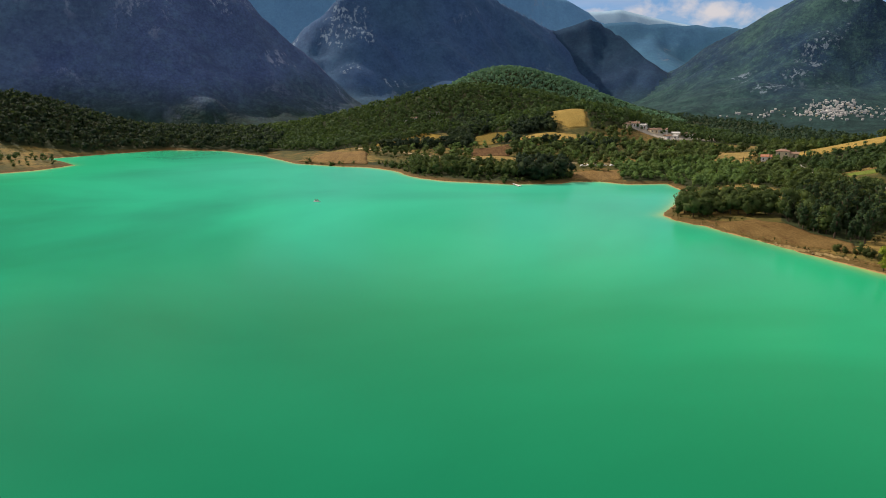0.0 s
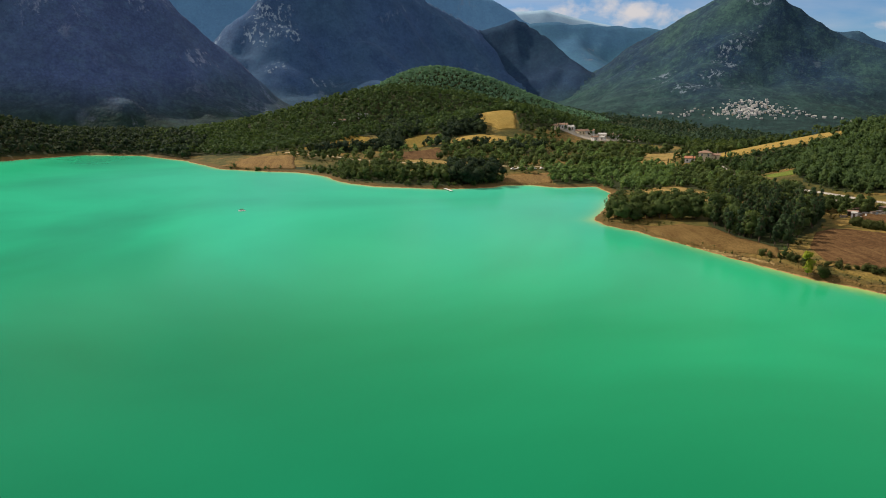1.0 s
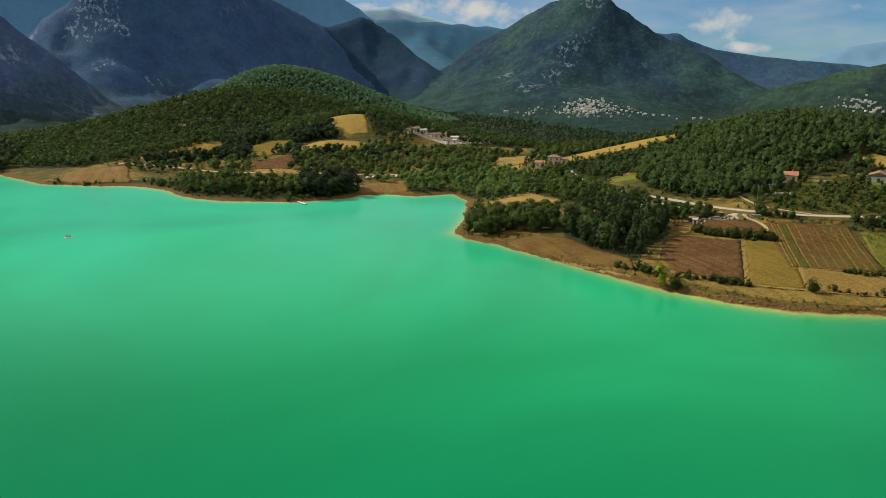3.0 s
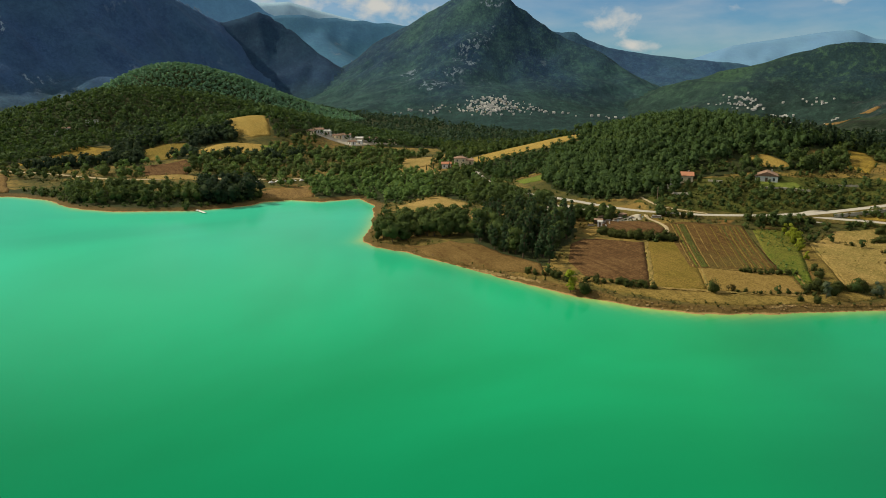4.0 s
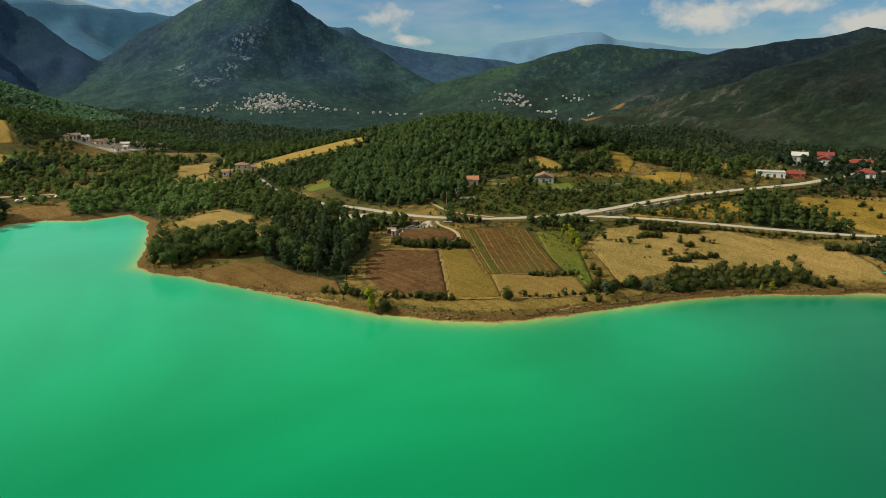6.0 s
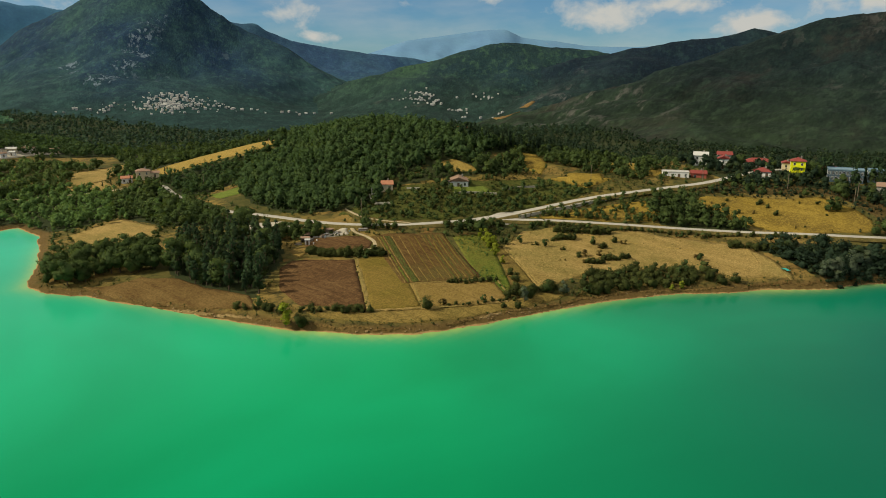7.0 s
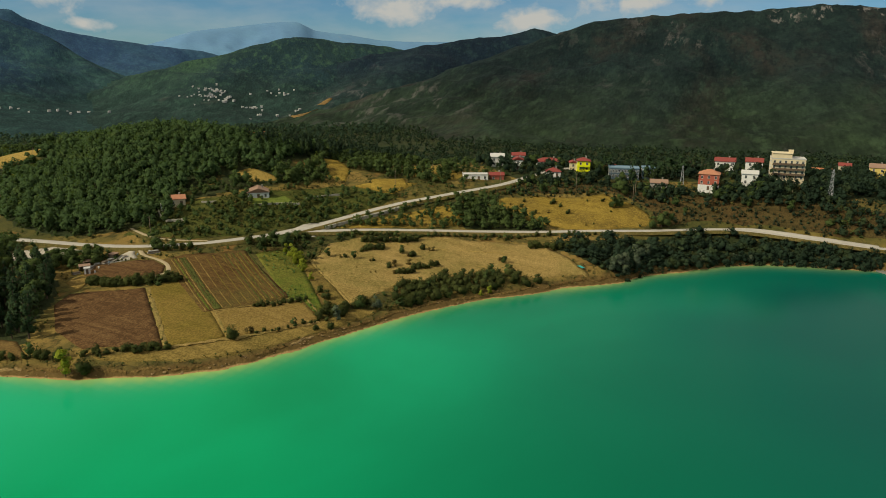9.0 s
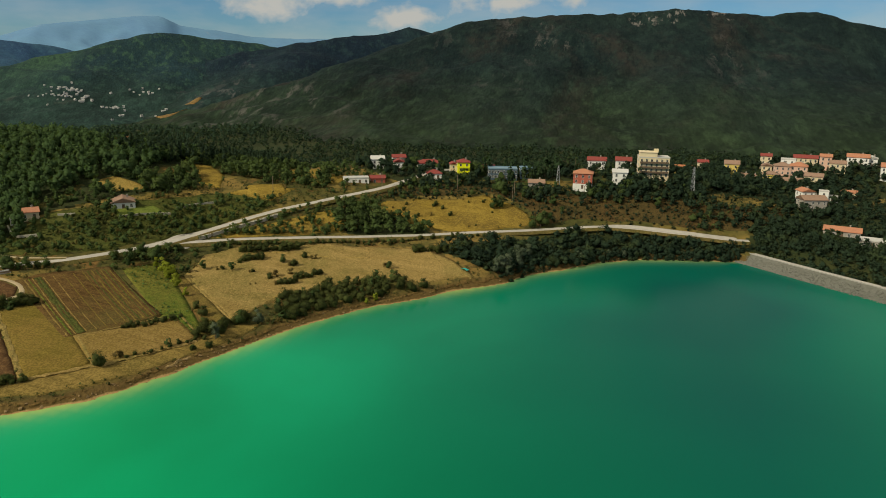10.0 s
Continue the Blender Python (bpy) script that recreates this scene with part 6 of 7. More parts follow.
wood("scattered trees and scrub over the lowland", [(112, 345), (150, 255), (210, 190), (300, 150), (340, 110), (400, 60), (420, 0), (470, -20), (560, 60), (520, 200), (450, 300), (460, 450), (330, 560), (250, 620), (150, 545), (130, 500), (150, 450)], 5.4, "shrub", (1.4, 4.6), 44, 0.12, 0.8, 0.45, "broadleaf")
wood("dry brown scrub over the lowland", [(150, 255), (210, 190), (300, 150), (400, 60), (440, 0), (470, 100), (450, 240), (350, 260), (260, 330), (150, 350)], 6.0, "dry", (0.8, 2.6), 40, 0.12, 0.6, 0.40)
wood("dark conifers in the town gardens", [(424, 122), (440, 100), (452, 96), (462, 120), (452, 146), (436, 142)], 5.0, "pine", (7, 14), 100, 0.075, 0.8)
wood("dark trees below the apartment block", [(426, 66), (436, 20), (452, 10), (470, -10), (490, -30), (480, 0), (452, 34), (446, 70)], 4.4, "broadleaf", (4, 9.5), 90, 0.09, 0.95, 0, "oak")
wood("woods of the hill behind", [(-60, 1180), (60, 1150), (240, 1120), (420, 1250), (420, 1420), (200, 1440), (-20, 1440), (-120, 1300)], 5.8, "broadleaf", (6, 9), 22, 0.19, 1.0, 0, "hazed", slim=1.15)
# dry tufts and low scrub on the shore bank
tuft_spots = scatter([(112, 345), (140, 240), (200, 170), (300, 110), (345, 80), (400, 40), (420, 100), (330, 190), (230, 240), (190, 290), (160, 360), (118, 366)], 1.7, rng_w, 0.75, 0, 1.2)
tuft_spots = tuft_spots[shore_distance(tuft_spots[:, 0], tuft_spots[:, 1]) < 13]
woodland("shore_scrub", "dry brown tufts on the shore bank", tuft_spots[::2], "dry", (0.4, 1.1), 91, 9, 0.22)
woodland("shore_scrub", "olive tufts and low scrub on the shore bank", tuft_spots[1::2], "shrub", (0.4, 1.6), 92, 9, 0.22)
wood("dark trees before the town houses", [(408, 178), (420, 160), (428, 138), (424, 116), (426, 92), (430, 66), (440, 24), (430, 20), (420, 62), (416, 92), (416, 120), (420, 140), (410, 158), (402, 176)], 4.4, "broadleaf", (3, 7), 90, 0.09, 0.9, 0, "oak")
wood("trees before the old town", [(478, 0), (500, -20), (490, -40), (516, -66), (540, -84), (556, -70), (520, -46), (512, -26), (496, 10)], 4.6, "broadleaf", (3, 6.5), 90, 0.09, 0.9, 0, "oak")
wood("low dark scrub on the slope below the town", [(372, 190), (412, 182), (430, 140), (432, 90), (445, 40), (470, -10), (450, -50), (424, -12), (412, 20), (406, 55), (398, 84), (380, 112), (362, 150)], 2.7, "shrub", (0.8, 3.2), 20, 0.16, 0.9, 0.0, "oak", 3.0, "scrub")
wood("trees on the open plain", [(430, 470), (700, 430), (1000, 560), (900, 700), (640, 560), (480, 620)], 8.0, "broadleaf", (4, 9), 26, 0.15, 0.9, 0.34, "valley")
wood("bushes at the water beside the dam", [(380, 60), (392, 56), (402, 40), (407, 4), (402, -4), (396, 2), (390, 22), (384, 44)], 2.6, "shrub", (1.6, 4.6), 100, 0.085, 0.95, 0, "oak", -1.0)
wood("low scrub between houses and road", [(240, 320), (262, 312), (300, 300), (330, 290), (372, 240), (380, 200), (350, 206), (300, 246), (262, 270), (248, 288)], 2.4, "shrub", (0.5, 2.2), 16, 0.17, 0.8, 0.34, None, 3.0, "scrub")
wood("low scrub over the open lowland", [(112, 345), (150, 255), (210, 190), (300, 150), (345, 110), (372, 116), (350, 160), (320, 205), (290, 250), (240, 290), (222, 340), (222, 420), (250, 500), (150, 545), (130, 500), (150, 450)], 3.0, "shrub", (0.4, 1.9), 14, 0.18, 0.7, 0.40, None, 3.0, "scrub")
wood("low scrub on the far shore", [(-110, 690), (-60, 610), (-20, 540), (60, 500), (150, 500), (230, 530), (280, 560), (240, 700), (100, 720), (0, 720)], 4.5, "shrub", (0.6, 2.8), 12, 0.2, 0.55, 0.46, "broadleaf", 3.0, "scrub")
wood("bright yellow green trees among the darker ones", [(130, 470), (160, 440), (200, 400), (230, 430), (250, 500), (300, 560), (240, 700), (100, 700), (-40, 680), (20, 590), (110, 530)], 12.0, "broadleaf", (4, 8.5), 100, 0.09, 0.8, 0.0, "spring")
for belt in ([(6, 668), (26, 652), (30, 690), (28, 740), (50, 756), (58, 836), (18, 844), (6, 800)], [(66, 740), (70, 700), (90, 708), (112, 706), (112, 740), (76, 770)], [(34, 690), (66, 668), (76, 646), (70, 640), (30, 680)], [(72, 740), (112, 735), (112, 715), (70, 705)],
             [(-60, 690), (-10, 705), (30, 690), (20, 670), (-50, 672)], [(80, 640), (130, 632), (150, 650), (160, 640), (130, 615), (70, 630)]):
    wood("belt of dark trees between the far fields", belt, 5.6, "broadleaf", (6, 12), 80, 0.09, 0.95, 0, "oak")
wood("shrubs and trees along the far shore", [(-130, 634), (-88, 608), (-61, 598), (-38, 570), (-18, 519), (6, 498), (46, 482), (80, 488), (90, 497), (96, 510), (60, 505), (10, 520), (-10, 560), (-40, 600), (-80, 625), (-110, 650)], 4.6, "shrub", (1.5, 5.5), 50, 0.11, 0.85, 0.33, "broadleaf", 0.8)
wood("trees close round the hill houses", [(266, 326), (284, 318), (302, 314), (320, 314), (334, 298), (348, 288), (352, 268), (334, 278), (320, 288), (302, 300), (284, 312), (270, 316)], 4.0, "broadleaf", (2.6, 7.0), 90, 0.09, 0.85)
for n in range(46):
    k = n / 45 * (len(LAKE_ROAD) - 9) + 0.8
    p, q = Vector(LAKE_ROAD[int(k)]), Vector(LAKE_ROAD[int(k) + 1])
    side = Vector(((q - p).y, -(q - p).x)).normalized() * -1
    if side.x > 0:
        side = -side
    spot = p.lerp(q, k % 1) + side * rng_w.uniform(3.8, 6.0)
    plant("shrub" if n % 4 else "broadleaf", spot.x, spot.y, rng_w.uniform(1.2, 3.0), "bushes along the lakeside road")
# cypresses round the farmhouse
for x, y, tall in ((240, 526, 6), (243, 521, 7), (247, 519, 5.5), (262, 520, 7), (266, 524, 6), (228, 530, 6), (224, 534, 5), (231, 524, 5.5)):
    plant("cypress", x, y, tall, "cypresses round the farmhouse")
for x, y, tall in ((312, 300, 6.5), (303, 284, 2.6), (298, 288, 2.4), (300, 293, 3.0), (273, 309, 4.2), (280, 308, 3.6), (284, 311, 3.2), (269, 313, 4.5), (286, 320, 5.0), (318, 290, 3.4)):
    plant("broadleaf", x, y, tall, "garden trees of the hill houses")
for n in range(44):
    x, y = 284 + (n % 11) * 2.6 - (n // 11) * 1.2, 302 - (n % 11) * 2.3 - (n // 11) * 3.4
    if clear_ground(np.array([x]), np.array([y]))[0]:
        plant("shrub", x, y, 1.5 + 0.5 * ((n * 5) % 7) / 7, "olive rows below the villa")
# bushes standing on the wide pasture, with their clumped neighbours
for kind, x, y, wide, tall in (("shrub", 293, 213, 9, 3.6), ("shrub", 278, 220, 2, 2.8), ("shrub", 281, 207, 1.5, 2.2), ("shrub", 295, 195, 2.4, 3.2), ("dry", 306, 190, 1.5, 3.0), ("shrub", 277, 189, 8, 3.0), ("shrub", 313, 158, 2, 3.2), ("dry", 270, 200, 2, 1.4)):
    for k in range(max(2, int(wide * 1.3))):
        s = k / max(1, int(wide * 1.3) - 1) - 0.5
        plant(kind if k % 5 else "dry", x + s * wide * 0.62, y - s * wide * 0.78, tall * (0.62 + 0.38 * ((k * 7) % 5) / 4), "bushes on the wide pasture")
# tall dark trees standing before and between the town houses
for x, y, tall in ((397, 123, 8), (395, 126, 6.5), (387, 99, 9), (390, 96, 8), (384, 103, 7), (411, 124, 8.5), (414, 127, 9), (438, 145, 9), (436, 141.5, 8), (424, 72, 8), (421, 76, 7), (432, 56, 8), (427, 60, 7), (407, 174, 6), (444, 169, 8), (447, 187, 8), (455, 88, 12), (458, 93, 13), (452, 95, 12), (456, 101, 13), (450, 106, 11)):
    plant("cypress" if tall > 10 else "broadleaf", x, y, tall, "dark trees between the town houses")
for x, y, tall in ((328, 110, 8.5), (331, 107.5, 9.5), (335, 106, 7), (329.5, 105.5, 5.5), (367, 77, 5), (379, 63, 4.5), (383, 56, 4)):
    plant("silver", x, y, tall, "silver trees at the water's edge")
wood("bushes at the water below the pasture", [(324, 106), (330, 114), (344, 103), (356, 92), (370, 78), (382, 62), (380, 57), (368, 70), (354, 83), (342, 94)], 2.6, "shrub", (1.8, 4.4), 60, 0.11, 0.95, 0, "oak", -1.0)
rng_b = np.random.RandomState(5)
for n in range(34):
    x, y = rng_b.uniform(362, 410), rng_b.uniform(104, 186)
    if inside(np.array([x]), np.array([y]), [(366, 186), (391, 168), (409, 132), (388, 103), (366, 130), (362, 156)])[0]:
        plant("dry" if n % 3 == 0 else "shrub", x, y, rng_b.uniform(0.9, 2.8), "bushes on the pasture below the town")
for x, y, tall in ((414, 112, 7), (418, 104, 6), (405, 140, 5), (397, 166, 5.5), (424, 150, 8), (428, 128, 7), (410, 96, 5.5), (404, 90, 4.5), (420, 60, 5), (424, 40, 6), (418, 22, 5)):
    plant("broadleaf", x, y, tall, "dark trees on the slope below the town")
# young trees in line along the lakeside road
for n in range(16):
    s = n / 15
    x, y = 308 + 46 * s + rng_b.uniform(-0.6, 0.6), 236 - 78 * s + rng_b.uniform(-0.6, 0.6)
    plant("broadleaf", x, y, rng_b.uniform(2.6, 4.6), "young trees along the lakeside road")
wood("bushes leaning over the water below the road", [(372, 68), (386, 58), (394, 34), (400, 6), (395, 3), (388, 26), (381, 48), (368, 62)], 2.3, "shrub", (1.8, 4.2), 60, 0.11, 0.95, 0, "oak", -2.2)
wood("bushes at the end of the road by the dam", [(402, 2), (406, 4), (407, -10), (420, -8), (424, -20), (404, -18)], 2.2, "shrub", (2.2, 4.6), 60, 0.11, 0.95, 0, "oak", 4.0)
wood("dark trees below the long straw field", [(232, 470), (238, 500), (262, 518), (284, 508), (312, 486), (322, 470), (296, 462), (272, 446), (252, 446)], 4.8, "broadleaf", (4, 8.5), 70, 0.10, 0.95, 0, "hillwood")
wood("dark scrub on the back of the dam", [(412, -3), (301, -112), (324, -135), (434, -26)], 3.4, "shrub", (2.5, 6.0), 60, 0.11, 0.95, 0, "oak", 11.0)
woodland("grass_tuft", "tall green tufts on the grass strip", scatter([(258, 252), (272, 243), (248, 218), (227, 196), (220, 195), (230, 215)], 1.9, rng_w, 0.75, 0.42, 3.0, False), "shrub", (0.4, 1.3), 93, 12, 0.2, "spring")
woodland("grass_tuft", "dry tufts scattered over the pasture", scatter([(266, 228), (286, 232), (302, 224), (321, 192), (338, 148), (320, 120), (304, 140), (300, 160), (264, 184), (238, 190)], 3.4, rng_w, 0.6, 0.46, 3.0, False), "dry", (0.25, 0.9), 94, 8, 0.24)
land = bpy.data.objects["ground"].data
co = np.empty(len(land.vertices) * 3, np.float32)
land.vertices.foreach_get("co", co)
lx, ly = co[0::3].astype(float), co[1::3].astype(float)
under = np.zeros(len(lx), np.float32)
for poly in DARK_FLOOR:
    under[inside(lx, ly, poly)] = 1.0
land.attributes.new("dark_floor", "FLOAT", "POINT").data.foreach_set("value", under)

# ---------------------------------------------------------------- vineyard rows and field edges
def row_hedge(a, b, wide, tall, material, label, name="crop_strip", seed=0, group="rows of the vineyard"):
    """A bumpy low row of plants or stubble from a to b."""
    rng = np.random.RandomState(seed)
    n = max(6, int(math.dist(a, b) / 1.2))
    s = np.linspace(0, 1, n)
    x, y = a[0] + (b[0] - a[0]) * s, a[1] + (b[1] - a[1]) * s
    x, y = x + rng.normal(0, 0.04, n), y + rng.normal(0, 0.04, n)
    z = height(x, y)[0]
    dx, dy = b[0] - a[0], b[1] - a[1]
    q = math.hypot(dx, dy)
    nx, ny = -dy / q, dx / q
    worn = np.clip(0.35 + 1.3 * fbm(x * 3 + seed, y * 3, 12, 3), 0.25, 1.0)
    rows = []
    for off, up in ((-0.5, -0.2), (-0.4, 0.6), (0.0, 1.0), (0.4, 0.6), (0.5, -0.2)):
        j = rng.uniform(0.6, 1.35, n) * worn
        rows.append(np.column_stack([x + nx * off * wide * j, y + ny * off * wide * j, z + 0.12 + up * tall * j - 0.25 * (1 - worn)]))
    v = np.concatenate(rows)
    f = [(r * n + i, r * n + i + 1, (r + 1) * n + i + 1, (r + 1) * n + i) for r in range(4) for i in range(n - 1)]
    return tagged(new(name, mesh_from(name, v, np.array(f)[:, ::-1], material, False)), label, "crop", group)


def lerp(p, q, s):
    return (p[0] + (q[0] - p[0]) * s, p[1] + (q[1] - p[1]) * s)


V_TOP, V_LOW = ((233, 276), (257, 256)), ((202, 229), (229, 215))
VINE_ROWS = [(0.0, 0.75, 0.2, MAT_TAN, "pale straw row along the vineyard edge"), (0.045, 0.9, 0.3, MAT_GRASS, "green grass row between straw rows"), (0.085, 0.75, 0.2, MAT_TAN, "pale straw row along the vineyard edge"),
             (0.125, 1.9, 0.4, MAT_GARDEN, "dark green row of low vines"), (0.165, 1.7, 0.4, MAT_GARDEN, "dark green row of low vines"), (0.205, 0.6, 0.2, MAT_TAN, "thin pale row in brown soil"), (0.31, 0.5, 0.2, MAT_TAN, "thin pale row in brown soil")]
VINE_ROWS += [(0.37 + 0.055 * k, 0.4, 0.22, MAT_OLIVE if k % 2 else MAT_VINE, "thin pale row in brown soil" if k % 2 else "thin brown row in brown soil") for k in range(6)]
VINE_ROWS += [(0.70 + 0.05 * k, 0.65, 0.25, MAT_OLIVE if k % 2 else MAT_GARDEN, "low yellowing vine row" if k % 2 else "low olive green vine row") for k in range(7)]
for s, wide, tall, mat, lab in VINE_ROWS:
    row_hedge(lerp(*V_TOP, s), lerp(*V_LOW, s), wide * 0.8, tall * 0.7, mat, lab, seed=int(s * 100))
for a, b, wide, tall in (((207, 262), (176, 222), 1.6, 0.4), ((265, 228), (237, 190), 1.1, 0.45), ((222, 194), (231, 206), 0.8, 0.4), ((190, 209), (204, 227), 0.8, 0.25), ((203, 227), (229, 212), 0.8, 0.3),
                         ((176, 220), (190, 208), 1.8, 0.5), ((190, 207), (218, 192), 2.0, 0.5), ((323, 135), (338, 146), 1.0, 0.4), ((326, 130), (317, 120), 1.0, 0.4)):
    row_hedge(a, b, wide * 1.1, tall * 0.6, MAT_DRY, "dry grass strip along a field edge", "grass_strip", int(a[0]), "grass strips between fields")

# ---------------------------------------------------------------- dam
MAT_CONCRETE = plain("pale_concrete", (0.36, 0.345, 0.31), 0.9, 0.15, vary=0.15, scale=0.4)
MAT_RUBBLE = plain("grey_rubble", (0.15, 0.148, 0.122), 0.95, 0.1, vary=0.4, scale=0.9)


def build_dam():
    foot = [(404, 8), (371, -25), (345, -52), (280, -117), (200, -190)]
    n = (0.703, -0.711)
    base = new("dam")
    tagged(base, "rubble faced embankment dam with a concrete crest", "dam")
    prof = [(-8, -5), (-1.5, -0.4), (3.4, 1.5), (7.3, 3.2), (8.3, 3.6), (11, 3.6), (24, 0.2)]
    c = smooth_line(foot, 4.0)
    rows = [np.column_stack([c[:, 0] + n[0] * o, c[:, 1] + n[1] * o, np.full(len(c), z)]) for o, z in prof]
    k = len(c)
    v = np.concatenate(rows)
    v[:, 2] += (fbm(v[:, 0], v[:, 1], 5, 2) - 0.5) * 0.5
    f = np.array([(r * k + i, r * k + i + 1, (r + 1) * k + i + 1, (r + 1) * k + i) for r in range(len(prof) - 1) for i in range(k - 1)])
    part("embankment", mesh_from("embankment", v, f, MAT_RUBBLE), base)
    for o0, o1, z1, nm, mat in ((8.2, 8.5, 4.0, "parapet", MAT_CONCRETE), (8.5, 10.6, 3.82, "crest_path", MAT_ROAD), (10.6, 10.8, 3.95, "kerb", MAT_CONCRETE)):
        q = []
        for o, z in ((o0, 2.8), (o0, z1), (o1, z1), (o1, 2.8)):
            q.append(np.column_stack([c[:, 0] + n[0] * o, c[:, 1] + n[1] * o, np.full(k, z)]))
        f = np.array([(r * k + i, r * k + i + 1, (r + 1) * k + i + 1, (r + 1) * k + i) for r in range(3) for i in range(k - 1)])
        part(nm, mesh_from(nm, np.concatenate(q), f, mat, False), base)
    # loose stones on the water face
    rng = np.random.RandomState(3)
    vs, fs = [], []
    for _ in range(3200):
        s = rng.uniform(0, 130)
        o = rng.uniform(-1.4, 7.6)
        x, y = 404 - s * 0.711 + n[0] * o, 8 - s * 0.703 + n[1] * o
        z, r = -0.38 + (o + 1.5) * 0.41, rng.uniform(0.3, 1.0) ** 2 * 0.42
        p = rng.normal(size=(6, 3)) * 0.18 + np.array([(1, 0, 0), (0, 1, 0), (-1, 0, 0), (0, -1, 0), (0, 0, 0.8), (0, 0, -0.8)])
        b = len(vs) * 6
        vs.append(p * r + (x, y, z))
        fs += [(b + i, b + (i + 1) % 4, b + 4) for i in range(4)] + [(b + (i + 1) % 4, b + i, b + 5) for i in range(4)]
    stones = part("rubble", mesh_from("rubble", np.concatenate(vs), fs, plain("pale_rubble", (0.175, 0.172, 0.145), 0.95, 0.1, vary=0.5, scale=0.5), False), base)
    stones["kind"] = "stuff"


build_dam()


# ---------------------------------------------------------------- small things
def tube(v, f, a, b, r, sides=5):
    a, b = Vector(a), Vector(b)
    q = (b - a).to_track_quat("Z", "Y").to_matrix()
    base = len(v)
    for c in (a, b):
        for k in range(sides):
            t = 6.2832 * k / sides
            v.append(tuple(c + q @ Vector((math.cos(t) * r, math.sin(t) * r, 0))))
    for k in range(sides):
        n = (k + 1) % sides
        f.append((base + k, base + n, base + sides + n, base + sides + k))


MAT_STEEL = plain("galvanised_steel", (0.34, 0.35, 0.36), 0.5, 0.4, 0.6)
MAT_WOOD = plain("weathered_wood", (0.22, 0.17, 0.12), 0.9, 0.1)


def lattice_mast(x, y, tall, yaw):
    base = new("pylon")
    base.matrix_basis = pose(x, y, float(height(x, y)[0][0]) - 0.3, 0, 0, yaw)
    tagged(base, "grey steel lattice pylon on the scrub slope", "pylon", "pylons on the slope")
    for sx in (-1, 1):
        for sy in (-1, 1):
            v, f = [], []
            tube(v, f, (sx * 1.1, sy * 1.1, 0), (sx * 0.25, sy * 0.25, tall), 0.09)
            part("mast_leg", polymesh("mast_leg", v, f, MAT_STEEL), base)
    for k in range(7):
        z0, z1 = tall * k / 7, tall * (k + 1) / 7
        r0, r1 = 1.1 - 0.85 * k / 7, 1.1 - 0.85 * (k + 1) / 7
        for sx, sy, ex, ey in ((-1, -1, 1, -1), (1, -1, 1, 1), (1, 1, -1, 1), (-1, 1, -1, -1)):
            v, f = [], []
            tube(v, f, (sx * r0, sy * r0, z0), (ex * r1, ey * r1, z1), 0.05, 4)
            part("brace", polymesh("brace", v, f, MAT_STEEL), base)
    for z in (tall * 0.78, tall * 0.9):
        v, f = [], []
        tube(v, f, (-2.4, 0, z), (2.4, 0, z), 0.09)
        part("cross_arm", polymesh("cross_arm", v, f, MAT_STEEL), base)


lattice_mast(441, 22, 17, 20)
lattice_mast(431, 96, 13, 10)


def utility_pole(x, y, tall):
    base = new("utility_pole")
    base.matrix_basis = pose(x, y, float(height(x, y)[0][0]) - 0.3)
    tagged(base, "thin grey utility pole", "pole", "poles of the power line")
    v, f = [], []
    tube(v, f, (0, 0, 0), (0, 0, tall), 0.13, 6)
    part("pole", polymesh("pole", v, f, MAT_WOOD), base)
    v, f = [], []
    tube(v, f, (-0.8, 0, tall - 0.6), (0.8, 0, tall - 0.6), 0.07, 4)
    part("cross_arm", polymesh("cross_arm", v, f, MAT_WOOD), base)


for x, y in ((318, 474), (396, 190), (410, 150), (414, 118), (418, 80), (408, 118), (440, 40), (262, 470), (356, 236), (250, 305)):
    utility_pole(x, y, 9.0)

# landing stage
stage = new("landing_stage")
stage.matrix_basis = pose(47.5, 483, 0, 0, 0, -75)
tagged(stage, "pale narrow landing stage reaching into the lake", "jetty")
for k in range(14):
    pl = part("plank", shared("plank", lambda: solid("plank", [(-0.44, -0.9, 0.52, 0.44, 0.9, 0.6)], WALL["white"])), stage)
    pl.matrix_basis = pose(0.5 + 0.95 * k, 0, 0)
for k in range(6):
    ps = part("post", shared("post", lambda: solid("post", [(-0.09, -0.09, -3, 0.09, 0.09, 0.9)], MAT_WOOD)), stage)
    ps.matrix_basis = pose(1 + 2.4 * k, 0.95 if k % 2 else -0.95, 0)

# small pedal boat out on the lake
boat = new("pedal_boat")
boat.matrix_basis = pose(-72.3, 405.3, 0, 0, 0, 25)
tagged(boat, "small white pedal boat with dark seats afloat", "boat")
hull = bmesh.new()
for side in (-0.75, 0.75):
    loops = []
    for t in range(9):
        u = t / 8
        r = 0.30 * math.sin(math.pi * min(0.98, 0.12 + 0.8 * u)) + 0.05
        loops.append([hull.verts.new((-1.9 + 3.8 * u, side + r * math.cos(a), 0.12 + r * math.sin(a))) for a in [6.2832 * k / 8 for k in range(8)]])
    for a, b in zip(loops, loops[1:]):
        for k in range(8):
            hull.faces.new((a[k], a[(k + 1) % 8], b[(k + 1) % 8], b[k]))
    hull.faces.new(loops[0][::-1])
    hull.faces.new(loops[-1])
me = bpy.data.meshes.new("hull")
hull.to_mesh(me)
hull.free()
me.materials.append(WALL["white"])
part("hull", me, boat)
part("deck", solid("deck", [(-1.4, -0.9, 0.36, 1.3, 0.9, 0.46)], WALL["white"]), boat)
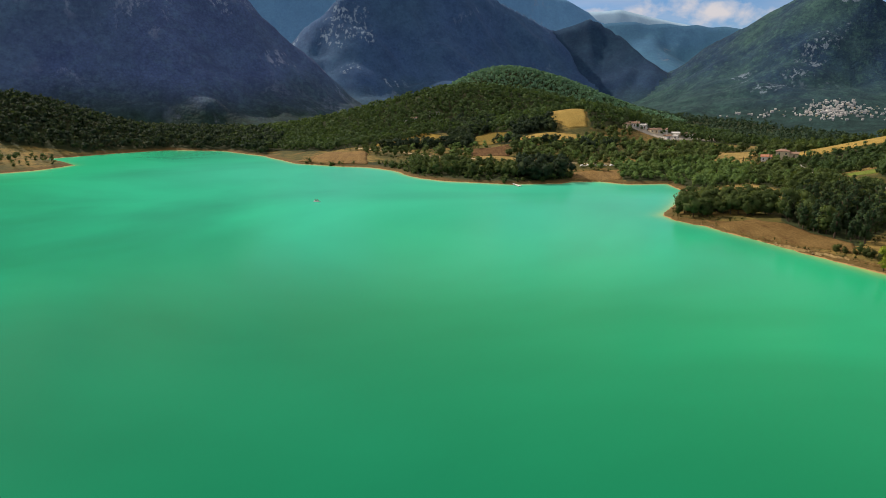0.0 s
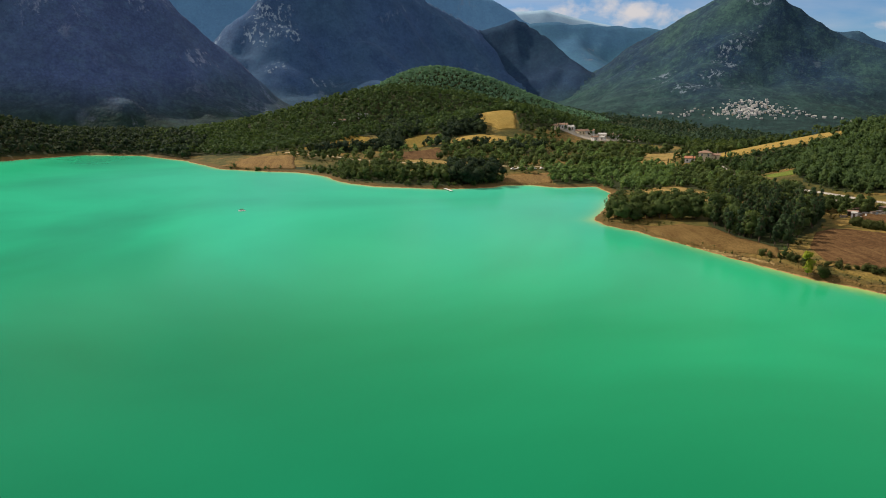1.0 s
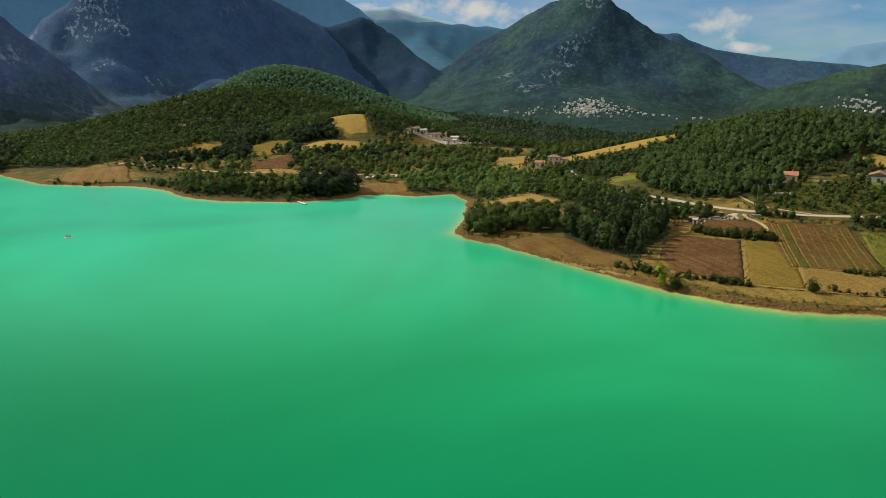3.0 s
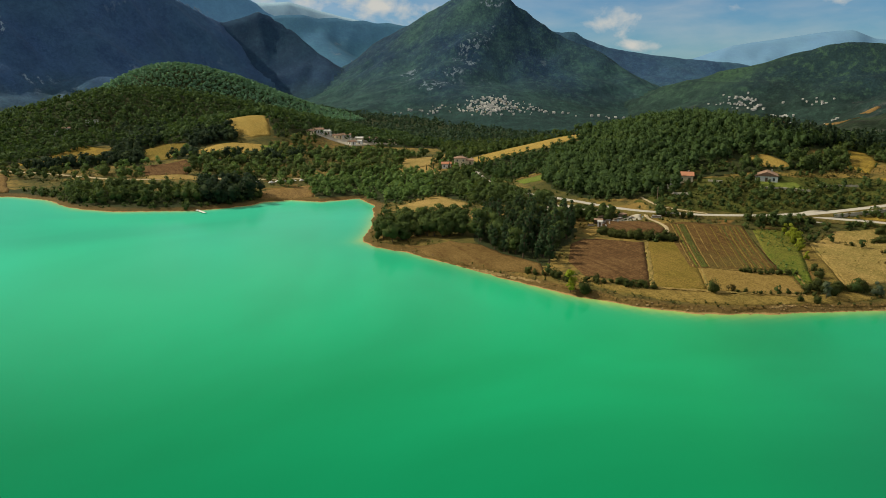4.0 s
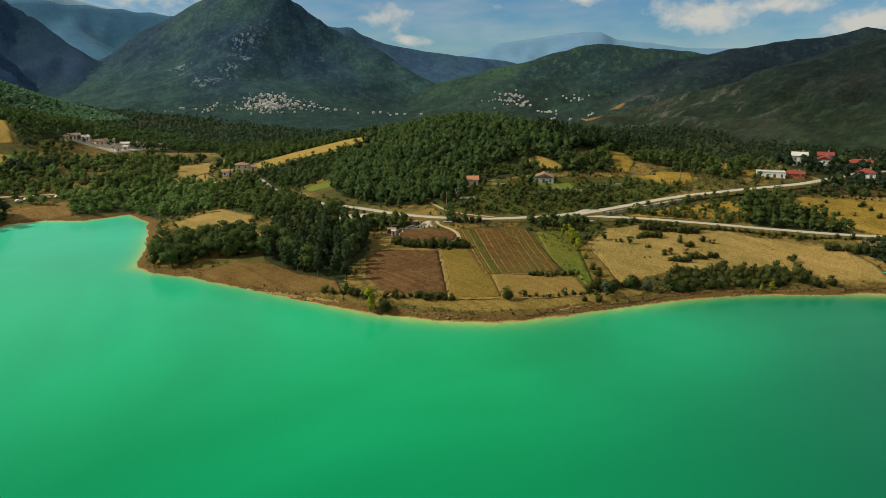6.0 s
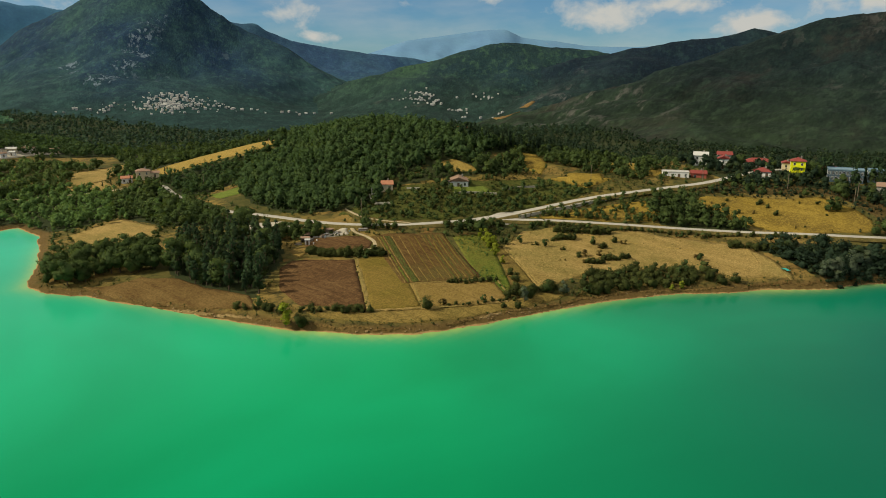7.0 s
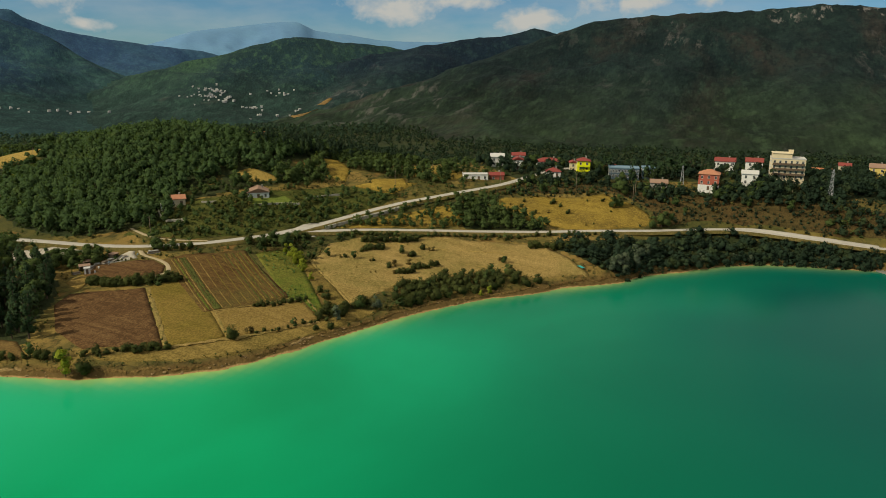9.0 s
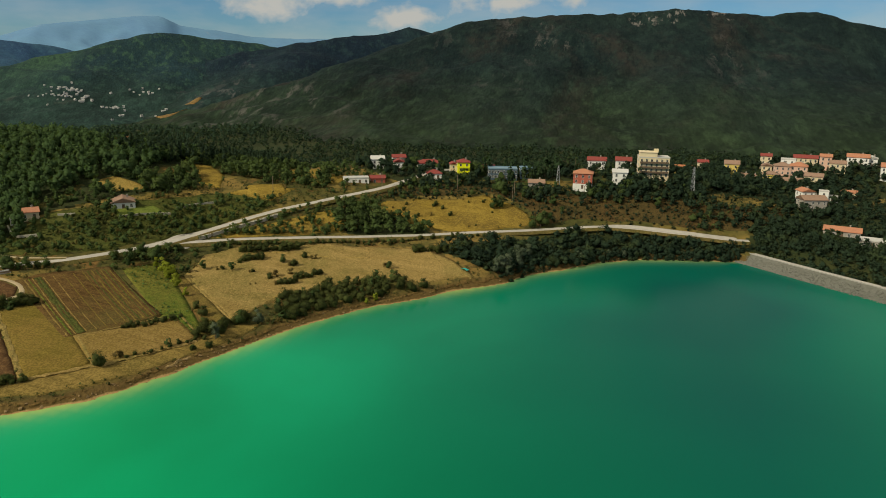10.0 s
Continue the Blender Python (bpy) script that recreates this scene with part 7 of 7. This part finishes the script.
for x, y in ((-0.5, -0.42), (-0.5, 0.42), (0.7, -0.42), (0.7, 0.42)):
    st = part("seat", shared("seat", lambda: solid("seat", [(-0.3, -0.3, 0.46, 0.3, 0.3, 0.78), (-0.36, -0.3, 0.46, -0.26, 0.3, 1.35)], MAT_SHUTTER)), boat)
    st.matrix_basis = pose(x, y, 0)

# farm yard: white hut, stacked timber and a trailer
hut = new("hut")
hut.matrix_basis = pose(209, 297, float(height(209, 297)[0][0]), 0, 0, -40)
tagged(hut, "small white cabin at the end of the yard", "hut")
part("wall", solid("wall", [(-1.1, -1.0, -0.3, 1.1, 1.0, 2.3)], WALL["white"]), hut)
part("roof", roof_mesh("gable", 2.2, 2.0, 0.5, 0.15, ROOF["grey"]), hut).matrix_basis = pose(0, 0, 2.4)
part("door", solid("door", [(-0.45, -1.07, 0, 0.45, -1.0, 2.0)], MAT_SHUTTER), hut)
for n, (x, y, w, d, h, yaw) in enumerate([(213, 300, 3.5, 2, 1.4, 20), (217, 301, 2.6, 2, 1.0, -30), (220, 299, 4.2, 1.8, 1.2, 5), (236, 289, 5, 2.2, 1.2, -40), (223, 300, 3, 2, 1.0, 10), (228, 297, 2.4, 1.6, 0.9, 50), (207, 301, 3.0, 1.8, 1.1, -15)]):
    pile = new("timber_stack")
    pile.matrix_basis = pose(x, y, float(height(x, y)[0][0]), 0, 0, yaw)
    tagged(pile, "heap of stacked timber and pallets in the yard", "timber stack", "stacks in the farm yard")
    lay = int(h / 0.28)
    for k in range(lay):
        s = 1 - 0.25 * k / lay
        part("board", solid("board", [(-w / 2 * s, -d / 2 * s + j * d * s / 4, 0.28 * k, w / 2 * s, -d / 2 * s + (j + 0.85) * d * s / 4, 0.28 * k + 0.24) for j in range(4)], MAT_WOOD if (n + k) % 3 else MAT_CONCRETE), pile)

# low lean-to sheds and drums among the clutter of the yard
for x, y, w, d, yaw in ((211.5, 301.5, 4.0, 2.6, -35), (216, 304.5, 5.0, 3.0, -20), (225.5, 301, 3.4, 2.4, 10)):
    shed = new("shed")
    shed.matrix_basis = pose(x, y, float(height(x, y)[0][0]), 0, 0, yaw)
    tagged(shed, "low dark lean-to shed with a rusty brown roof", "shed", "sheds in the farm yard")
    part("wall", solid("wall", [(-w / 2, -d / 2, -0.3, -w / 2 + 0.1, d / 2, 1.9), (w / 2 - 0.1, -d / 2, -0.3, w / 2, d / 2, 1.9), (-w / 2 + 0.1, d / 2 - 0.1, -0.3, w / 2 - 0.1, d / 2, 2.1)], MAT_WOOD), shed)
    sheet_roof = part("roof", solid("roof", [(-w / 2 - 0.2, -d / 2 - 0.3, 0, w / 2 + 0.2, d / 2 + 0.2, 0.06)], ROOF["brown"]), shed)
    sheet_roof.matrix_basis = pose(0, 0, 2.0, 5)
for n, (x, y) in enumerate(((219, 296.5), (220, 297.5), (214.5, 297), (226, 296), (231, 293), (210.5, 294.5), (212, 299))):
    dv, df = [], []
    for q in range(10):
        dv += [(0.3 * math.cos(0.6283 * q), 0.3 * math.sin(0.6283 * q), zz) for zz in (0.0, 0.28, 0.3, 0.6, 0.62, 0.9)]
    df = [(q * 6 + r, ((q + 1) % 10) * 6 + r, ((q + 1) % 10) * 6 + r + 1, q * 6 + r + 1) for q in range(10) for r in range(5)] + [tuple(q * 6 + 5 for q in range(10))]
    drum = new("drum", polymesh("drum", dv, df, (MAT_STEEL, ROOF["blue"], WALL["white"])[n % 3]))
    drum.matrix_basis = pose(x, y, float(height(x, y)[0][0]) + 0.05)
    tagged(drum, ("grey steel", "blue painted", "white plastic")[n % 3] + " drum standing in the yard", "drum", "drums in the farm yard")

# stone retaining wall under the main road where it climbs past the junction
ROAD_WALL = [(299, 243.5), (309, 238.6), (323, 229.8), (335, 222.2)]


def retaining_wall(line, thick, tall):
    """A rough stone wall with a coping, following a line on the slope."""
    c = smooth_line(line, 0.8)
    t = np.gradient(c, axis=0)
    t /= np.linalg.norm(t, axis=1)[:, None]
    side = np.stack([t[:, 1], -t[:, 0]], 1)
    rng = np.random.RandomState(8)
    z = height(*c.T)[0]
    z = np.convolve(np.pad(z, 4, mode="edge"), np.ones(9) / 9, "valid")
    rows = []
    for off, up in ((1.0, -0.8), (0.9, 0.3), (0.85, 0.75), (0.8, 0.88), (1.1, 0.9), (1.1, 1.0), (-0.2, 1.0), (-0.2, -0.8)):
        p = c + side * (off * thick + rng.normal(0, 0.04, len(c)))[:, None]
        rows.append(np.column_stack([p, z + up * tall + rng.normal(0, 0.03, len(c))]))
    n = len(c)
    f = [(r * n + i, r * n + i + 1, (r + 1) * n + i + 1, (r + 1) * n + i) for r in range(7) for i in range(n - 1)]
    return np.concatenate(rows), np.array(f)


# low pale garden walls
MAT_DRYWALL = plain("dry_stone", (0.42, 0.38, 0.30), 0.95, 0.1, vary=0.35, scale=1.0)
v, f = retaining_wall(ROAD_WALL, 0.5, 1.5)
tagged(new("retaining_wall", mesh_from("retaining_wall", v, f, MAT_DRYWALL, False)), "low pale stone retaining wall below the country road", "wall")
for line, tall in (([(296, 283), (304, 276), (312, 267)], 1.0), ([(318, 268), (326, 262), (332, 256)], 1.0), ([(268, 318), (262, 308), (266, 300)], 1.2), ([(284, 306), (288, 300)], 0.9), ([(300, 243.5), (318, 233.5), (335, 223), (350, 211)], 1.4)):
    c = smooth_line(line, 1.5)
    z = height(*c.T)[0]
    t = np.gradient(c, axis=0)
    t /= np.linalg.norm(t, axis=1)[:, None]
    sd = np.stack([-t[:, 1], t[:, 0]], 1) * 0.25
    k = len(c)
    v = np.concatenate([np.column_stack([c + sd * q, z + h]) for q, h in ((-1, -0.5), (-1, tall), (1, tall), (1, -0.5))])
    f = np.array([(r * k + i, r * k + i + 1, (r + 1) * k + i + 1, (r + 1) * k + i) for r in range(3) for i in range(k - 1)])
    tagged(new("garden_wall", mesh_from("garden_wall", v, f, MAT_DRYWALL, False)), "low pale dry stone garden wall", "wall", "garden walls on the hill")


# parked cars on the far shore
def car(x, y, yaw, paint):
    base = new("car")
    base.matrix_basis = pose(x, y, float(height(x, y)[0][0]) + 0.3, 0, 0, yaw)
    tagged(base, "parked small " + paint + " car on the shore track", "car", "cars parked by the lake")
    prof = [(-2.0, 0.45), (-2.05, 0.85), (-1.6, 0.95), (-1.1, 1.45), (0.5, 1.48), (1.1, 1.0), (1.95, 0.85), (2.05, 0.45)]
    v = [(px, -0.82, pz) for px, pz in prof] + [(px, 0.82, pz) for px, pz in prof]
    n = len(prof)
    f = [tuple(range(n)), tuple(reversed(range(n, 2 * n)))] + [((i + 1) % n, i, n + i, n + (i + 1) % n) for i in range(n)]
    part("body", polymesh("body", v, f, WALL["white"] if paint == "white" else MAT_STEEL), base)
    part("side_window", solid("side_window", [(-1.0, -0.84, 0.98, 0.5, 0.84, 1.36)], MAT_GLASS), base)
    for wx in (-1.3, 1.3):
        for wy in (-0.75, 0.75):
            wv, wf = [], []
            tube(wv, wf, (wx, wy - 0.1, 0.32), (wx, wy + 0.1, 0.32), 0.32, 10)
            wf += [tuple(range(9, -1, -1)), tuple(range(10, 20))]
            part("wheel", polymesh("wheel", wv, wf, MAT_SHUTTER), base)


for x, y, yaw, paint in ((105, 537, 10, "white"), (110, 539, 15, "white"), (116, 538, 5, "silver"), (121, 538, 0, "white"), (127, 537, 20, "white"), (96, 541, 10, "silver")):
    car(x, y, yaw, paint)

# turquoise sheet drawn over gear at the pasture's corner
sheet_v, sheet_f = [], []
for i in range(7):
    for j in range(4):
        sheet_v.append((i * 0.7 - 2.1, j * 0.6 - 0.9, 0.25 + 0.5 * math.sin(math.pi * i / 6) * math.sin(math.pi * (j + 0.3) / 4) + 0.06 * ((i * 5 + j * 3) % 4)))
for i in range(6):
    for j in range(3):
        sheet_f.append((i * 4 + j, (i + 1) * 4 + j, (i + 1) * 4 + j + 1, i * 4 + j + 1))
sheet = new("tarpaulin", polymesh("tarpaulin", sheet_v, sheet_f, plain("turquoise_sheet", (0.03, 0.30, 0.26), 0.6, 0.3)))
sheet.matrix_basis = pose(323, 124, float(height(323, 124)[0][0]) + 0.1, 0, 0, 50)
tagged(sheet, "crumpled turquoise tarpaulin over stored gear", "tarpaulin")

# wide pale shoulder on the hill side of the lakeside road
SHOULDER = [(391, 87), (397.5, 74.5), (403.5, 64), (406.5, 53), (408.5, 39), (411.5, 18), (413.5, 0)]
v, f = ribbon(SHOULDER, 3.4, 0.10, 0.9, bed=0.5)
tagged(new("road_shoulder", mesh_from("road_shoulder", v, f, MAT_ROAD)), "pale gravel shoulder beside the lakeside road", "road", kind="structure")

# pale rubble round the half-built houses
drape("rubble_ground", [(180, 738), (198, 731), (222, 715), (238, 724), (262, 738), (284, 748), (282, 760), (256, 762), (232, 752), (206, 750)], MAT_GRAVEL, "pale rubble and bare ground round half-built houses", 3.0, 0.35, "ground", "")

# loose stones and lumps of earth along the near shore
def shore_stones():
    rng = np.random.RandomState(21)
    line = np.array(SHORE[26:54])
    k = rng.randint(0, len(line) - 1, 1600)
    spots = line[k] + (line[k + 1] - line[k]) * rng.rand(1600, 1) + rng.normal(0, 1.3, (1600, 2))
    z = height(spots[:, 0], spots[:, 1])[0]
    vs, fs = [], []
    for (x, y), z0 in zip(spots, z):
        if not -0.2 < z0 < 1.8 or len(vs) > 420:
            continue
        r = rng.uniform(0.1, 1.0) ** 2.5 * 0.6 + 0.1
        p = rng.normal(size=(6, 3)) * 0.22 + np.array([(1, 0, 0), (0, 1, 0), (-1, 0, 0), (0, -1, 0), (0, 0, 0.6), (0, 0, -0.6)])
        b = len(vs) * 6
        vs.append(p * r + (x, y, z0))
        fs += [(b + i, b + (i + 1) % 4, b + 4) for i in range(4)] + [(b + (i + 1) % 4, b + i, b + 5) for i in range(4)]
    me = mesh_from("shore_stones", np.concatenate(vs), fs, plain("ochre_stone", (0.22, 0.145, 0.07), 0.95, 0.1, vary=0.4, scale=1.2), False)
    tagged(new("shore_stones", me), "ochre stones and lumps of earth along the shore", "stones", kind="stuff")


shore_stones()


# broken ledges of pale earth where the bank has slipped into the water
def bank_ledge(a, b, tall, seed, pale):
    rng = np.random.RandomState(seed)
    n = max(8, int(math.dist(a, b) / 0.7))
    s = np.linspace(0, 1, n)
    dx, dy = (b[0] - a[0]) / math.dist(a, b), (b[1] - a[1]) / math.dist(a, b)
    nx, ny = dy, -dx
    wob = np.cumsum(rng.normal(0, 0.22, n))
    wob = wob - np.linspace(wob[0], wob[-1], n)
    x, y = a[0] + (b[0] - a[0]) * s + nx * wob, a[1] + (b[1] - a[1]) * s + ny * wob
    z = np.maximum(height(x, y)[0], 0.1)
    rise = tall * rng.uniform(0.35, 1.1, n) * np.sin(np.pi * np.clip(s, 0.04, 0.96)) ** 0.4
    rows = []
    for off, up in ((0.7, -0.6), (0.4, 0.25), (0.2, 0.55), (0.0, 1.0), (-0.3, 1.02), (-0.9, -0.3)):
        j = rng.uniform(0.8, 1.2, n)
        rows.append(np.column_stack([x + nx * off * j, y + ny * off * j, z + np.where(up < 0, up, up * rise)]))
    f = [(r * n + i, r * n + i + 1, (r + 1) * n + i + 1, (r + 1) * n + i) for r in range(5) for i in range(n - 1)]
    me = mesh_from("bank_ledge", np.concatenate(rows), np.array(f), MAT_SAND if pale else MAT_SHORE, False)
    tagged(new("bank_ledge", me), "broken ledge of pale sandy earth along the shore" if pale else "broken ledge of brown earth along the shore", "bank", "ledges along the shore")


SHORE_RUN = SHORE[26:50]
for n, (p, q) in enumerate(zip(SHORE_RUN, SHORE_RUN[1:])):
    if n in (1, 9):
        continue
    p, q = Vector(p), Vector(q)
    inland = Vector((-(q - p).y, (q - p).x)).normalized()
    if shore_distance(np.array([((p + q) / 2 + inland * 3).x]), np.array([((p + q) / 2 + inland * 3).y]))[0] < 0:
        inland = -inland
    bank_ledge(tuple(p.lerp(q, 0.06) + inland * 1.6), tuple(p.lerp(q, 0.96) + inland * 2.0), 0.6, 300 + n, n in (3, 4, 11))
